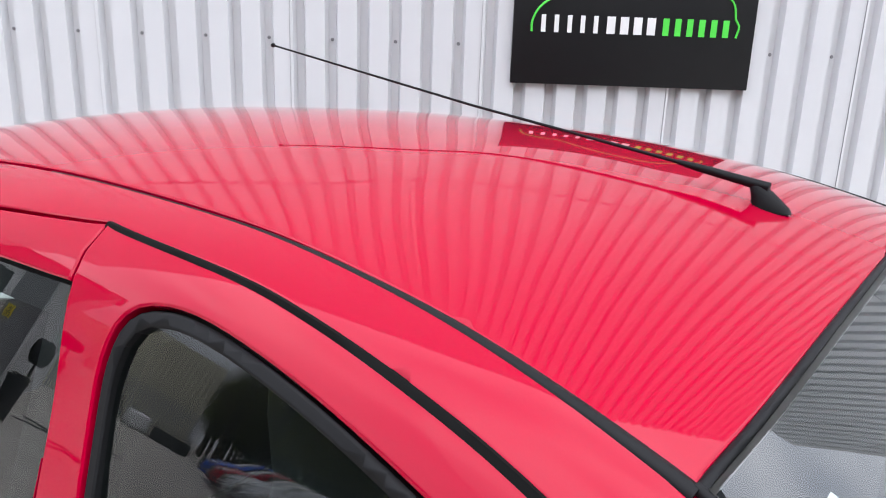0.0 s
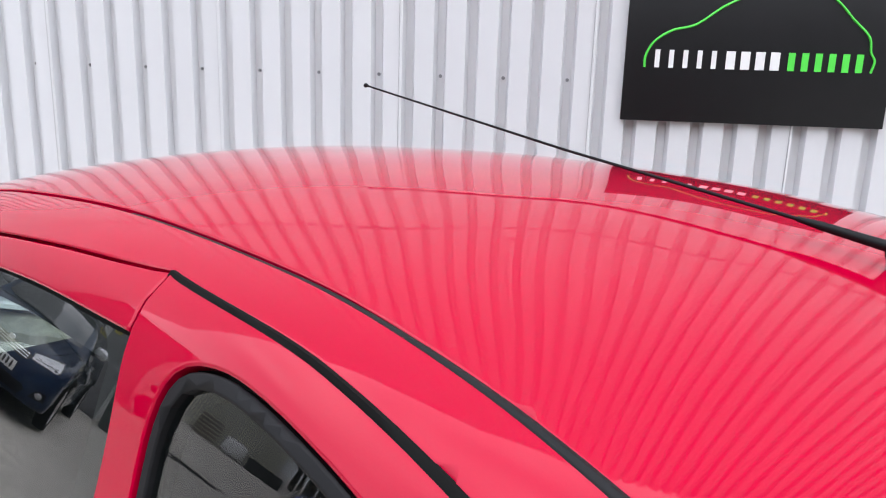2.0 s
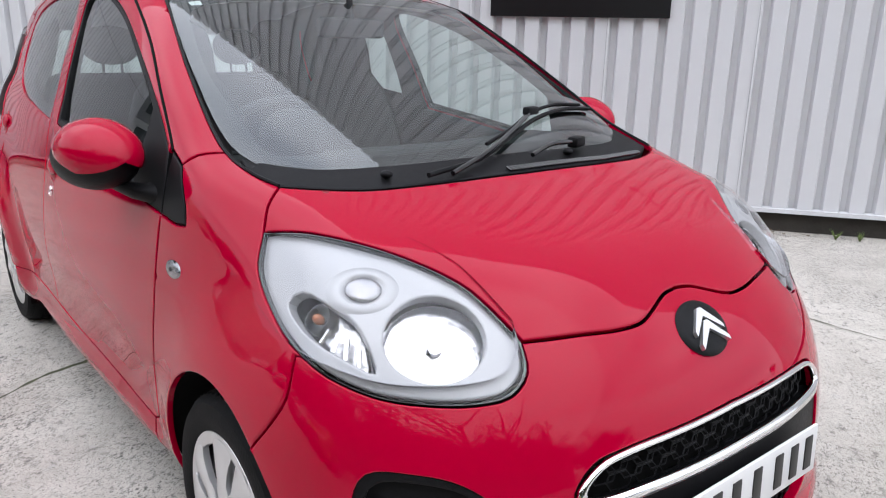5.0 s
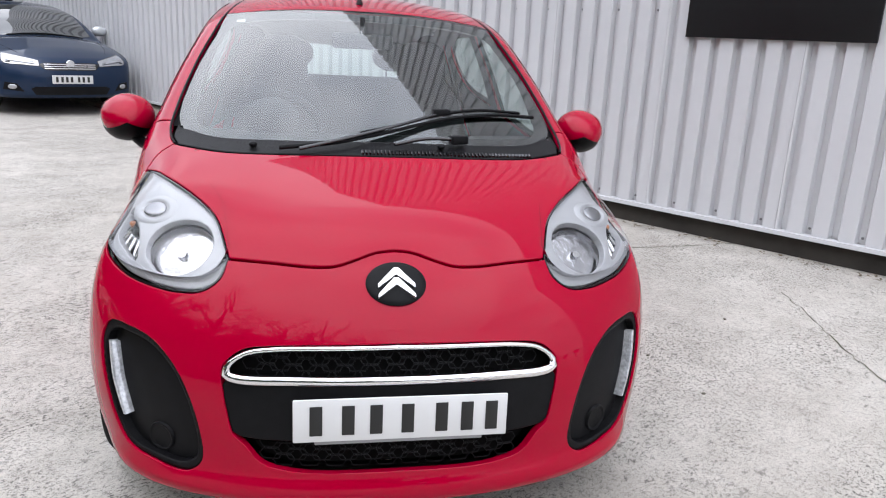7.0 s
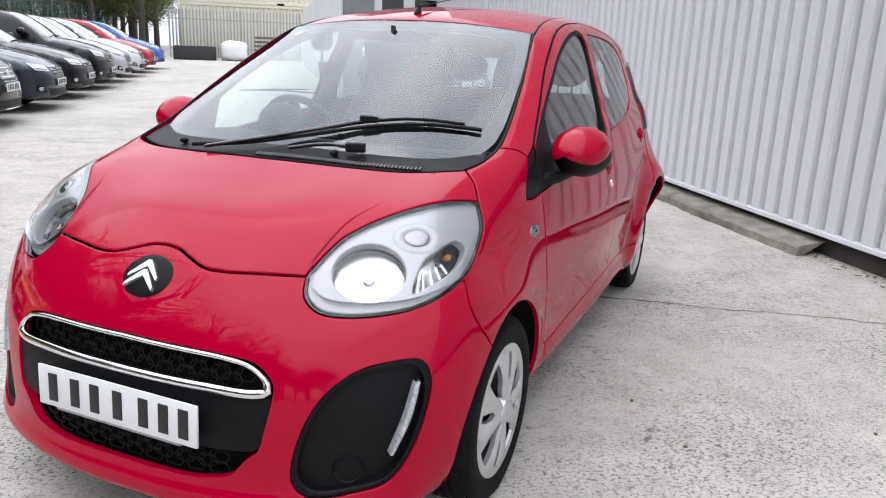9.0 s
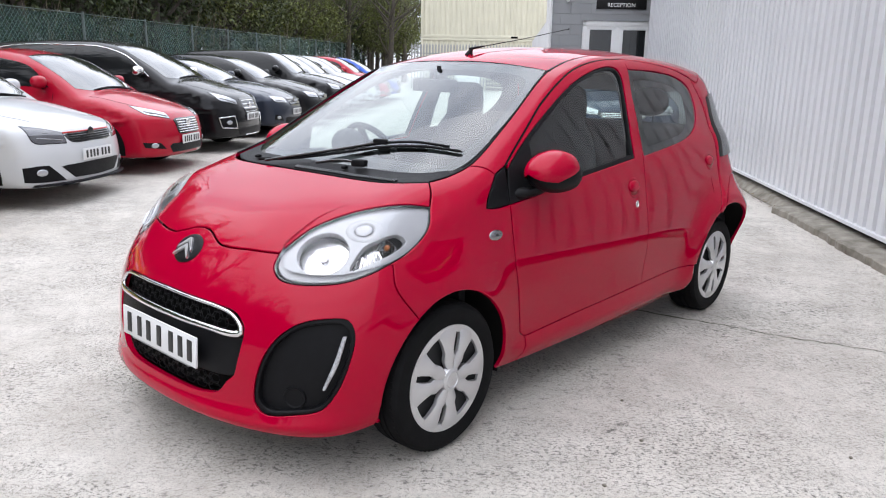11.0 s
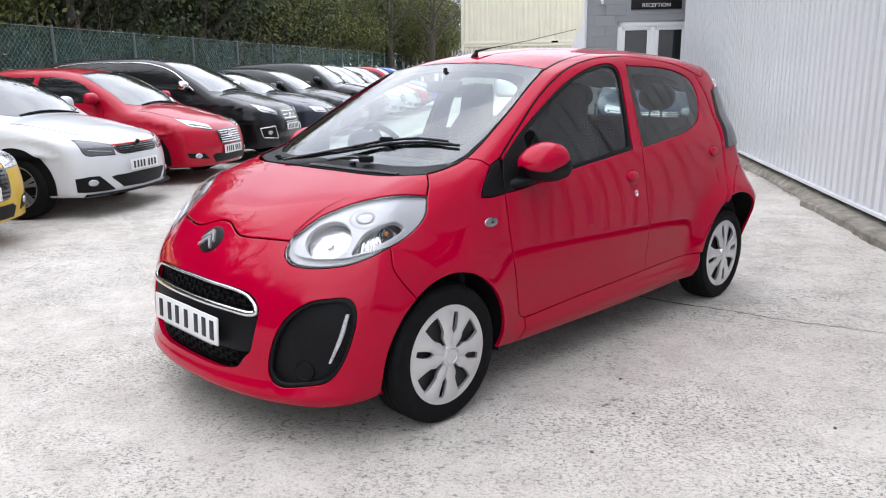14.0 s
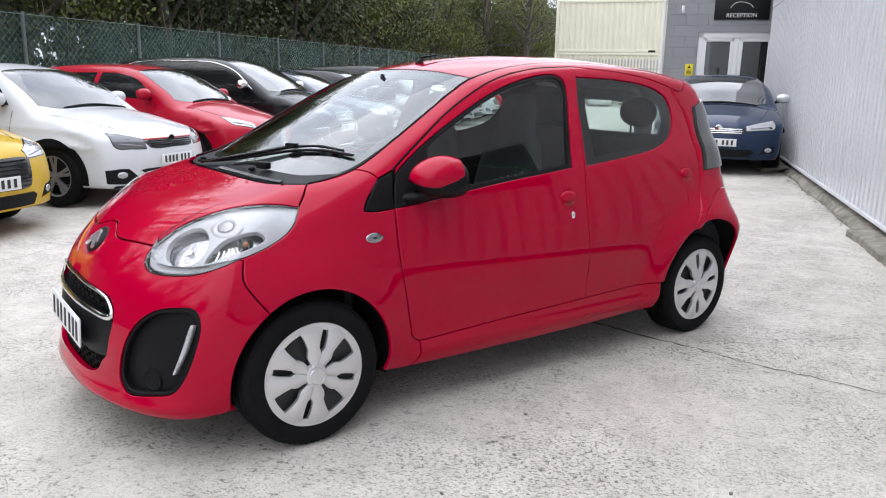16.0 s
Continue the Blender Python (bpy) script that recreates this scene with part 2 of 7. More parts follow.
class Curve:
    """Smooth interpolation through knots, for arrays: monotone pieces blended so that the curvature has no jumps."""
    STEP = 0.02

    def __init__(self, *knots, soft=0.03):
        x, y = np.array(knots, float).T
        h = np.diff(x)
        s = np.diff(y) / h
        m = np.empty(len(x))
        m[0], m[-1] = s[0], s[-1]
        for i in range(1, len(m) - 1):
            m[i] = 0 if s[i - 1] * s[i] <= 0 else (h[i - 1] + h[i]) / (h[i - 1] / s[i - 1] + h[i] / s[i])
        t = np.arange(x[0] - 0.3, x[-1] + 0.3, self.STEP)
        offs = np.linspace(-2.5, 2.5, 21)
        w = np.exp(-offs ** 2 / 2)
        acc = np.zeros(len(t))
        for o, wi in zip(offs * soft, w / w.sum()):
            p = t + o
            q = np.clip(p, x[0], x[-1])
            i = np.clip(np.searchsorted(x, q) - 1, 0, len(h) - 1)
            a = (q - x[i]) / h[i]
            v = (2 * a**3 - 3 * a**2 + 1) * y[i] + (a**3 - 2 * a**2 + a) * h[i] * m[i] + (3 * a**2 - 2 * a**3) * y[i + 1] + (a**3 - a**2) * h[i] * m[i + 1]
            acc += wi * (v + np.where(p < x[0], (p - x[0]) * m[0], 0) + np.where(p > x[-1], (p - x[-1]) * m[-1], 0))
        self.t0, self.y = t[0], acc

    def __call__(self, t):
        g = (np.asarray(t, float) - self.t0) / self.STEP
        i = np.clip(np.floor(g).astype(int), 1, len(self.y) - 3)
        a, y = g - i, self.y
        p0, p1, p2, p3 = y[i - 1], y[i], y[i + 1], y[i + 2]
        far = np.clip(a, 0, 1)
        v = p1 + 0.5 * far * (p2 - p0 + far * (2 * p0 - 5 * p1 + 4 * p2 - p3 + far * (3 * (p1 - p2) + p3 - p0)))
        return v + np.where(a < 0, a * (p2 - p1), 0) + np.where(a > 1, (a - 1) * (p2 - p1), 0)


def smax(a, b, k):
    """The larger of two depths, rounded where they meet, with no jump in curvature."""
    k = 1.5 * k
    h = np.clip(1 - np.abs(a - b) / k, 0, 1)
    return np.maximum(a, b) + h ** 3 * k / 6


def ramp01(t):
    t = np.clip(t, 0, 1)
    return t ** 3 * (t * (6 * t - 15) + 10)


def fall(d):
    """About the square of d past nought, eased in."""
    d = np.clip(d + 0.02, 0, 1)
    return d ** 3 / (d + 0.06)


def smin(a, b, k):
    return -smax(-a, -b, k)


# ---- the yard's own axes: u along the clad wall, v out from it ----
SITE = Matrix(((-0.6018, -0.7986, 0, 0.7986 * 2.975), (0.7986, -0.6018, 0, 0.6018 * 2.975), (0, 0, 1, 0), (0, 0, 0, 1)))


def rise(u):
    """Height of the concrete: level round the car, rising gently towards the far end."""
    return 0.014 * 0.8 * math.log1p(math.exp((min(u, 60) - 1.6) / 0.8))


def site(u, v, z=None, turn=0.0):
    return SITE @ pose(u, v, rise(u) if z is None else z, 0, 0, turn)


# ---- the red hatchback's body as one smooth solid ----
ROOF = Curve((-1.9, 0.20), (-1.4, 0.72), (-1.2, 0.94), (-1.1, 0.985), (-0.72, 1.195), (-0.33, 1.392), (-0.22, 1.425), (-0.05, 1.458), (0.2, 1.483), (0.5, 1.49), (0.9, 1.473), (1.25, 1.43), (1.46, 1.37), (1.8, 1.26))
BONNET = Curve((-1.98, 0.46), (-1.87, 0.62), (-1.75, 0.745), (-1.62, 0.82), (-1.4, 0.896), (-1.15, 0.968), (-0.9, 0.993), (-0.3, 1.0), (0.6, 1.04), (1.2, 1.06), (1.6, 1.06), soft=0.07)
NOSE = Curve((0.1, 1.80), (0.2, 1.845), (0.28, 1.857), (0.42, 1.856), (0.55, 1.848), (0.65, 1.83), (0.8, 1.765), (1.0, 1.62))
TAIL = Curve((0.1, 1.50), (0.3, 1.59), (0.55, 1.61), (0.75, 1.56), (0.95, 1.50), (1.2, 1.45), (1.4, 1.40))
WAIST = Curve((0.1, 0.71), (0.2, 0.765), (0.3, 0.795), (0.4, 0.810), (0.5, 0.816), (0.56, 0.8165), (0.62, 0.815), (0.7, 0.810), (0.76, 0.803), (0.82, 0.789), (0.9, 0.762), (1.0, 0.737), (1.15, 0.69))
PLANX = Curve((-1.9, 0.95), (-1.4, 0.965), (-1.0, 0.965), (-0.5, 0.982), (0.2, 1.0), (0.9, 1.0), (1.3, 0.995), (1.6, 0.97))
CABIN = Curve((0.6, 0.66), (0.72, 0.735), (0.80, 0.765), (0.86, 0.772), (0.95, 0.757), (1.1, 0.712), (1.2, 0.675), (1.29, 0.637), (1.36, 0.612), (1.42, 0.588), (1.5, 0.535), (1.6, 0.42))
CABINY = Curve((-1.3, -0.06), (-0.9, -0.03), (-0.4, -0.008), (0.1, 0.0), (0.6, 0.0), (1.0, -0.015), (1.5, -0.06))
FRONT_AXLE, REAR_AXLE, TYRE_R = -1.178, 1.163, 0.279


def hatch_body(p):
    """Signed depth of the body at points p (n x 3): negative inside."""
    x, y, z = np.abs(p[:, 0]), p[:, 1], p[:, 2]
    flare = 0.0
    for ya, amp, rad, wide in ((FRONT_AXLE, 0.022, 0.30, 0.10), (REAR_AXLE, 0.045, 0.39, 0.085)):
        r = np.hypot(y - ya, z - TYRE_R)
        flare = flare + amp * np.exp(-(((r - rad) / wide) ** 2)) * np.clip((z - 0.12) / 0.15, 0, 1)
    haunch = 0.030 * np.exp(-(((y - 1.36) / 0.34) ** 2) - ((z - 0.60) / 0.15) ** 2)
    scallop = -0.012 * np.exp(-(((z - 0.42) / 0.10) ** 2)) * np.exp(-((y / 0.75) ** 4))
    shoulder = -0.075 * ramp01((z - 0.58) / 0.38) * ramp01((-y - 0.80) / 0.6)
    ledge = 0.018 * np.exp(-(((z - 0.255) / 0.05) ** 2)) * ramp01((y + 0.85) / 0.25) * ramp01((0.85 - y) / 0.25)
    wid = WAIST(z) * PLANX(y) + flare + haunch + scallop + shoulder + ledge
    side = x - wid
    top = z - (BONNET(y) - 0.08 * fall(x - 0.15) * ramp01((-y - 0.85) / 0.5) - 0.42 * fall(x - 0.12) * ramp01((-y - 1.33) / 0.36))
    lip = 0.030 * np.exp(-(((z - 0.205) / 0.042) ** 2)) * ramp01((-y - 1.43) / 0.2)
    front = -y - NOSE(z) + 0.135 * (x / 0.59) ** 2.5 - lip
    rear = y - TAIL(z) + (0.07 - 0.016 * ramp01((0.85 - z) / 0.3)) * (x / 0.6) ** 3
    low = smax(smax(side, front, 0.16), rear, 0.10)
    low = smax(low, top, 0.10 + 0.17 * ramp01((-y - 1.3) / 0.45))
    low = smax(low, 0.15 - z, 0.05)
    cside = x - CABIN(z) - CABINY(y)
    ctop = (z - ROOF(y) + 0.038 * (x / 0.5) ** 2 + 0.008 * (x / 0.55) ** 4) * 0.92
    cab = smax(cside, ctop, 0.06)
    cab = smax(cab, y - TAIL(z) + 0.07 * (x / 0.6) ** 3, 0.10)
    cab = smax(cab, 0.6 - z, 0.05)
    return smin(low, cab, 0.05)


BODY = [hatch_body]


def body(p):
    return BODY[0](p)


HEART = np.array((0.0, 0.0, 0.55))


def shell_points(dirs, depth=0.0):
    """Where rays from the heart leave the solid, depth metres inside its skin."""
    dirs = np.asarray(dirs, float)
    lo, hi = np.full(len(dirs), 0.15), np.full(len(dirs), 2.6)
    for _ in range(26):
        mid = (lo + hi) / 2
        inside = body(HEART + dirs * mid[:, None]) < -depth
        lo, hi = np.where(inside, mid, lo), np.where(inside, hi, mid)
    return HEART + dirs * lo[:, None]


def shell_normals(p, e=0.003):
    g = np.stack([body(p + e * a) - body(p - e * a) for a in np.eye(3)], 1)
    return g / np.maximum(np.linalg.norm(g, axis=1, keepdims=True), 1e-9)


# ---- panels laid on the solid ----
def solve_axis(p, axis, out, inn):
    """Moves points along one axis to the skin, between a place outside and one inside."""
    p = np.array(p, float)
    a, b = np.full(len(p), float(out)), np.full(len(p), float(inn))
    for _ in range(26):
        mid = (a + b) / 2
        p[:, axis] = mid
        outside = body(p) > 0
        a, b = np.where(outside, mid, a), np.where(outside, b, mid)
    p[:, axis] = (a + b) / 2
    return p


def on_side(pts, sharp=(), closed=False):
    q = np.array(spline(pts, closed, 0.022, sharp))
    return solve_axis(np.column_stack([np.zeros(len(q)), q]), 0, 1.1, 0.02)


def on_front(pts, sharp=(), closed=False):
    q = np.array(spline(pts, closed, 0.02, sharp))
    return solve_axis(np.column_stack([q[:, 0], np.zeros(len(q)), q[:, 1]]), 1, -2.2, 0.0)


def on_top(pts, sharp=(), closed=False):
    q = np.array(spline(pts, closed, 0.022, sharp))
    return solve_axis(np.column_stack([q, np.zeros(len(q))]), 2, 1.8, 0.5)


def on_skin(pts, sharp=(), closed=False):
    q = np.array(spline(pts, closed, 0.022, sharp)) - HEART
    return shell_points(q / np.linalg.norm(q, axis=1, keepdims=True))


def join(*segs):
    out = []
    for s in segs:
        for p in s:
            if not out or np.linalg.norm(np.array(p) - out[-1]) > 2e-3:
                out.append(np.array(p, float))
    while np.linalg.norm(out[0] - out[-1]) < 2e-3:
        out.pop()
    return np.array(out)


def both(half):
    """A loop over both sides of the car from its half with x >= 0, which begins and ends on the middle line."""
    half = np.array(half)
    return join(half, (half * (-1, 1, 1))[::-1])


def signed_area(q):
    return 0.5 * np.sum(q[:, 0] * np.roll(q[:, 1], -1) - np.roll(q[:, 0], -1) * q[:, 1])


def pulled_in(q, d):
    """A closed polygon drawn in by d (its turning sense is anticlockwise)."""
    e = np.roll(q, -1, 0) - q
    n = np.column_stack([-e[:, 1], e[:, 0]]) / np.maximum(np.linalg.norm(e, axis=1, keepdims=True), 1e-9)
    m = n + np.roll(n, 1, 0)
    m /= np.maximum(np.linalg.norm(m, axis=1, keepdims=True), 0.5)
    return q + m * d


def within(q, poly):
    x, y = q[:, 0][:, None], q[:, 1][:, None]
    x0, y0, x1, y1 = poly[:, 0], poly[:, 1], np.roll(poly[:, 0], -1), np.roll(poly[:, 1], -1)
    cross = (y0 > y) != (y1 > y)
    t = np.where(cross, (x1 - x0) * (y - y0) / np.where(y1 == y0, 1e-9, y1 - y0) + x0, 0)
    return (np.sum(cross & (x < t), 1) % 2) == 1


from mathutils.geometry import delaunay_2d_cdt


def plain_sheet(P, kind, lean):
    """The nearest plain curved sheet of glass through points of the skin, and its normals."""
    if kind == "side":
        a, b, out = P[:, 1], P[:, 2], 0
        terms = (a * 0 + 1, a, b, a * a, a * b, b * b)
        d_a, d_b = (0 * a, 0 * a + 1, 0 * a, 2 * a, b, 0 * a), (0 * a, 0 * a, 0 * a + 1, 0 * a, a, 2 * b)
    else:
        a, b, out = P[:, 0], P[:, 1], 2
        terms = (a * 0 + 1, a * a, b, b * b, a * a * b, a ** 4)
        d_a, d_b = (0 * a, 2 * a, 0 * a, 0 * a, 2 * a * b, 4 * a ** 3), (0 * a, 0 * a, 0 * a + 1, 2 * b, a * a, 0 * a)
    k = np.linalg.lstsq(np.column_stack(terms), P[:, out], rcond=None)[0]
    mid_a, mid_b = a.mean(), b.mean()
    P = P.copy()
    P[:, out] = np.column_stack(terms) @ k + lean[0] + lean[1] * (a - mid_a) + lean[2] * (b - mid_b) + lean[3] * (b - mid_b) ** 2
    ga, gb = np.column_stack(d_a) @ k + lean[1], np.column_stack(d_b) @ k + lean[2] + 2 * lean[3] * (b - mid_b)
    N = np.column_stack([np.ones(len(a)), -ga, -gb]) if kind == "side" else np.column_stack([-ga, -gb, np.ones(len(a))])
    return P, N / np.linalg.norm(N, axis=1, keepdims=True)


def panel_mesh(name, mat, loop, holes=(), depth=0.0, thick=0.012, gap=0.0016, res=0.035, flip=False, edge=0.0035, hole_gap=None, sheet=None, lean=(0.0, 0.0, 0.0, 0.0)):
    """A sheet of the skin bounded by a loop, with holes, its edges rolled in and given thickness. sheet: glass drawn
    as one plain double curve, "side" or "screen"; lean: its shift, slope along and across, and sag."""
    loop = np.array(loop)
    c = (loop - HEART).mean(0)
    c /= np.linalg.norm(c)
    e1 = np.cross(c, (0, 0, 1.0) if abs(c[2]) < 0.9 else (0, 1.0, 0))
    e1 /= np.linalg.norm(e1)
    e2 = np.cross(c, e1)
    size = np.linalg.norm(loop - HEART, axis=1).mean()

    def chart(p):
        d = p - HEART
        d = d / np.linalg.norm(d, axis=1, keepdims=True)
        th = np.arccos(np.clip(d @ c, -1, 1))
        q = np.column_stack([d @ e1, d @ e2])
        return q / np.maximum(np.linalg.norm(q, axis=1, keepdims=True), 1e-9) * th[:, None] * size

    def unchart(q):
        th = np.linalg.norm(q, axis=1, keepdims=True) / size
        u = q / np.maximum(th * size, 1e-9)
        return c * np.cos(th) + (e1 * u[:, :1] + e2 * u[:, 1:]) * np.sin(th)

    rims, inner = [], []
    for k, ring in enumerate((loop, *holes)):
        q = chart(np.array(ring))
        if signed_area(q) < 0:
            q = q[::-1]
        d = gap if k == 0 else -(gap if hole_gap is None else hole_gap)
        q = pulled_in(q, d)
        rims.append(q)
        inner.append(pulled_in(q, edge if k == 0 else -edge) if edge else None)
    lo, hi = rims[0].min(0), rims[0].max(0)
    gx, gy = np.meshgrid(np.arange(lo[0], hi[0], res), np.arange(lo[1], hi[1], res * 0.866))
    gx = gx + (np.arange(gx.shape[0]) % 2)[:, None] * res / 2
    grid = np.column_stack([gx.ravel(), gy.ravel()])
    keep = within(grid, pulled_in(rims[0], 0.012))
    for r in rims[1:]:
        keep &= ~within(grid, pulled_in(r, -0.012))
    grid = grid[keep]
    pts, cons = [], []
    for r in rims:
        k = len(pts)
        pts += list(r)
        cons += [(k + i, k + (i + 1) % len(r)) for i in range(len(r))]
    n_rim = len(pts)
    for r in inner:
        if r is not None:
            pts += list(r)
    pts += list(grid)
    res_v, _, res_f, orig_v, _, _ = delaunay_2d_cdt([Vector(p) for p in pts], cons, [], 0, 1e-5)
    V = np.array([v[:] for v in res_v])
    F = np.array([f for f in res_f if len(f) == 3])
    cen = V[F].mean(1)
    ok = within(cen, rims[0])
    for r in rims[1:]:
        ok &= ~within(cen, r)
    F = F[ok]
    P = shell_points(unchart(V), depth)
    N = shell_normals(P)
    if sheet:
        P, N = plain_sheet(P, sheet, lean)
    border = np.array([any(i < n_rim for i in o) for o in orig_v])
    # boundary edges of the kept triangles
    count = {}
    for f in F:
        for a, b in ((f[0], f[1]), (f[1], f[2]), (f[2], f[0])):
            count[(min(a, b), max(a, b))] = count.get((min(a, b), max(a, b)), 0) + 1
    edges = []
    for f in F:
        for a, b in ((f[0], f[1]), (f[1], f[2]), (f[2], f[0])):
            if count[(min(a, b), max(a, b))] == 1:
                edges.append((a, b))
    tri_n = np.cross(P[F[:, 1]] - P[F[:, 0]], P[F[:, 2]] - P[F[:, 0]])
    sense = np.sum(np.einsum("ij,ij->i", tri_n, N[F[:, 0]])) > 0
    if not sense:
        F = F[:, ::-1]
        edges = [(b, a) for a, b in edges]
    VN = N.copy()
    if edge and thick:
        lean = np.zeros_like(P)
        for a, b in edges:
            t = np.cross(P[b] - P[a], N[a])
            t /= max(np.linalg.norm(t), 1e-9)
            lean[a] += t
            lean[b] += t
        on = np.linalg.norm(lean, axis=1) > 1e-6
        lean[on] /= np.linalg.norm(lean[on], axis=1, keepdims=True)
        P[on] -= N[on] * 0.0016
        VN[on] = (N[on] + lean[on] * 1.1)
        VN[on] /= np.linalg.norm(VN[on], axis=1, keepdims=True)
    verts, faces = list(map(tuple, P)), [tuple(map(int, f)) for f in F]
    loopn = [tuple(VN[i]) for f in F for i in f]
    if thick:
        back = {}
        for a, b in edges:
            for i in (a, b):
                if i not in back:
                    back[i] = (len(verts), len(verts) + 1)
                    verts.append(tuple(P[i]))
                    verts.append(tuple(P[i] - N[i] * thick))
            t = np.cross(P[b] - P[a], N[a])
            t = tuple(t / max(np.linalg.norm(t), 1e-9) * (1 if thick > 0 else -1))
            faces.append((back[b][0], back[a][0], back[a][1], back[b][1]))
            loopn += [t] * 4
    if flip:
        verts = [(-x, y, z) for x, y, z in verts]
        k, flipped = 0, []
        for f in faces:
            part_n = loopn[k:k + len(f)]
            k += len(f)
            flipped += [(-x, y, z) for x, y, z in part_n[::-1]]
        faces, loopn = [f[::-1] for f in faces], flipped
    me = bpy.data.meshes.new(name)
    me.from_pydata(verts, [], faces)
    me.polygons.foreach_set("use_smooth", [True] * len(faces))
    me.update()
    me.normals_split_custom_set(loopn)
    me.materials.append(mat)
    return me


def skin_pose(p, up=(0, 0, 1), lift=0.0):
    """A pose on the skin whose z axis looks out of it and whose y axis is as upright as can be."""
    p = np.array([p], float)
    n = Vector(shell_normals(p)[0])
    x = Vector(up).cross(n).normalized()
    y = n.cross(x)
    m = Matrix((x, y, n)).transposed().to_4x4()
    m.translation = Vector(p[0]) + n * lift
    return m


CAR = thing("hatchback_car", "glossy red five-door hatchback parked on pale concrete beside a clad wall", "car")


def pane(name, mat, loop, parent=CAR, sides="c", label="", **kw):
    """One panel on the middle of the car ("c"), or a pair of mirrored ones ("lr")."""
    made = []
    for s in sides:
        ob = part(name, panel_mesh(name, mat, loop, flip=(s == "r"), **kw), mat, parent if not isinstance(parent, (list, tuple)) else parent[len(made)], label)
        made.append(ob)
    return made if len(made) > 1 else made[0]


# shared edges of the left side, drawn as they run on the car
door_top = on_side([(-0.80, 1.005), (-0.66, 1.105), (-0.45, 1.24), (-0.2, 1.354), (0.06, 1.41), (0.325, 1.428)])
rear_top = on_side([(0.325, 1.428), (0.6, 1.411), (0.84, 1.384), (1.03, 1.34)])
b_line = on_side([(0.254, 0.349), (0.248, 0.563), (0.226, 0.783), (0.236, 0.961), (0.274, 1.215), (0.325, 1.428)])
door_front = on_side([(-0.70, 0.314), (-0.735, 0.335), (-0.748, 0.385), (-0.776, 0.52), (-0.806, 0.69), (-0.812, 0.865), (-0.80, 1.005)])
door_low = on_side([(-0.70, 0.314), (-0.34, 0.33), (0.254, 0.349)])
rear_low = on_side([(0.254, 0.349), (0.5, 0.355), (0.765, 0.36)])
FA, RA = (FRONT_AXLE + 0.008, 0.282), (1.152, 0.285)
FR, RR = 0.322, 0.372


def arc(c, r, a0, a1, n=13):
    return [(c[0] + r * math.cos(radians(a0 + (a1 - a0) * i / (n - 1))), c[1] + r * math.sin(radians(a0 + (a1 - a0) * i / (n - 1)))) for i in range(n)]


lamp_in = on_skin([(0.41, -1.615, 0.747), (0.43, -1.54, 0.795), (0.45, -1.486, 0.826), (0.53, -1.39, 0.873), (0.63, -1.275, 0.9), (0.687, -1.183, 0.891)])
lamp_out = on_skin([(0.687, -1.183, 0.891), (0.727, -1.235, 0.832), (0.745, -1.35, 0.765), (0.737, -1.42, 0.735)])
lamp_low = on_skin([(0.737, -1.42, 0.735), (0.719, -1.48, 0.713), (0.668, -1.565, 0.685), (0.60, -1.615, 0.673), (0.535, -1.65, 0.670), (0.475, -1.672, 0.678), (0.428, -1.655, 0.707), (0.41, -1.615, 0.747)])
bonnet_nose = on_front([(0.0, 0.776), (0.045, 0.772), (0.095, 0.758), (0.15, 0.744), (0.21, 0.742), (0.30, 0.746), (0.41, 0.747)])
bonnet_back = on_top([(0.612, -1.107), (0.56, -1.145), (0.46, -1.19), (0.30, -1.212), (0.0, -1.219)])
bonnet_edge = on_skin([(0.687, -1.183, 0.891), (0.656, -1.141, 0.931), (0.612, -1.107, 0.962)])
screen_side = on_skin([(0.612, -1.107, 0.962), (0.632, -1.03, 0.976), (0.645, -0.924, 1.010), (0.612, -0.65, 1.163), (0.556, -0.385, 1.312), (0.533, -0.271, 1.366)])
screen_top = on_top([(0.533, -0.271), (0.42, -0.284), (0.2, -0.298), (0.0, -0.306)])
ditch = on_top([(0.533, -0.271), (0.515, -0.15), (0.498, 0.0), (0.488, 0.2), (0.49, 0.55), (0.505, 0.9), (0.53, 1.24)])
wing_seam = on_skin([(0.645, -0.924, 1.010), (0.69, -0.885, 1.0), (0.722, -0.865, 0.98)])
tri_front = on_side([(-0.865, 0.98), (-0.932, 0.898), (-0.944, 0.864)])
tri_low = on_side([(-0.944, 0.864), (-0.90, 0.858), (-0.812, 0.865)])
rail_low = on_side([(-0.865, 0.98), (-0.80, 1.005)])
bump_seam = on_side([(-1.42, 0.735), (-1.432, 0.67), (-1.405, 0.615), (-1.355, 0.548)])
f_arch_front = on_side(arc(FA, FR, 124, 195))
f_arch_back = on_side(arc(FA, FR, 124, -12))
r_arch = on_side(arc(RA, RR, 168, 118))
r_arch_back = on_side([(RA[0] + (y - RA[0]) * (0.84 if y > RA[0] else 1.0), z) for y, z in arc(RA, RR, 118, -8)])

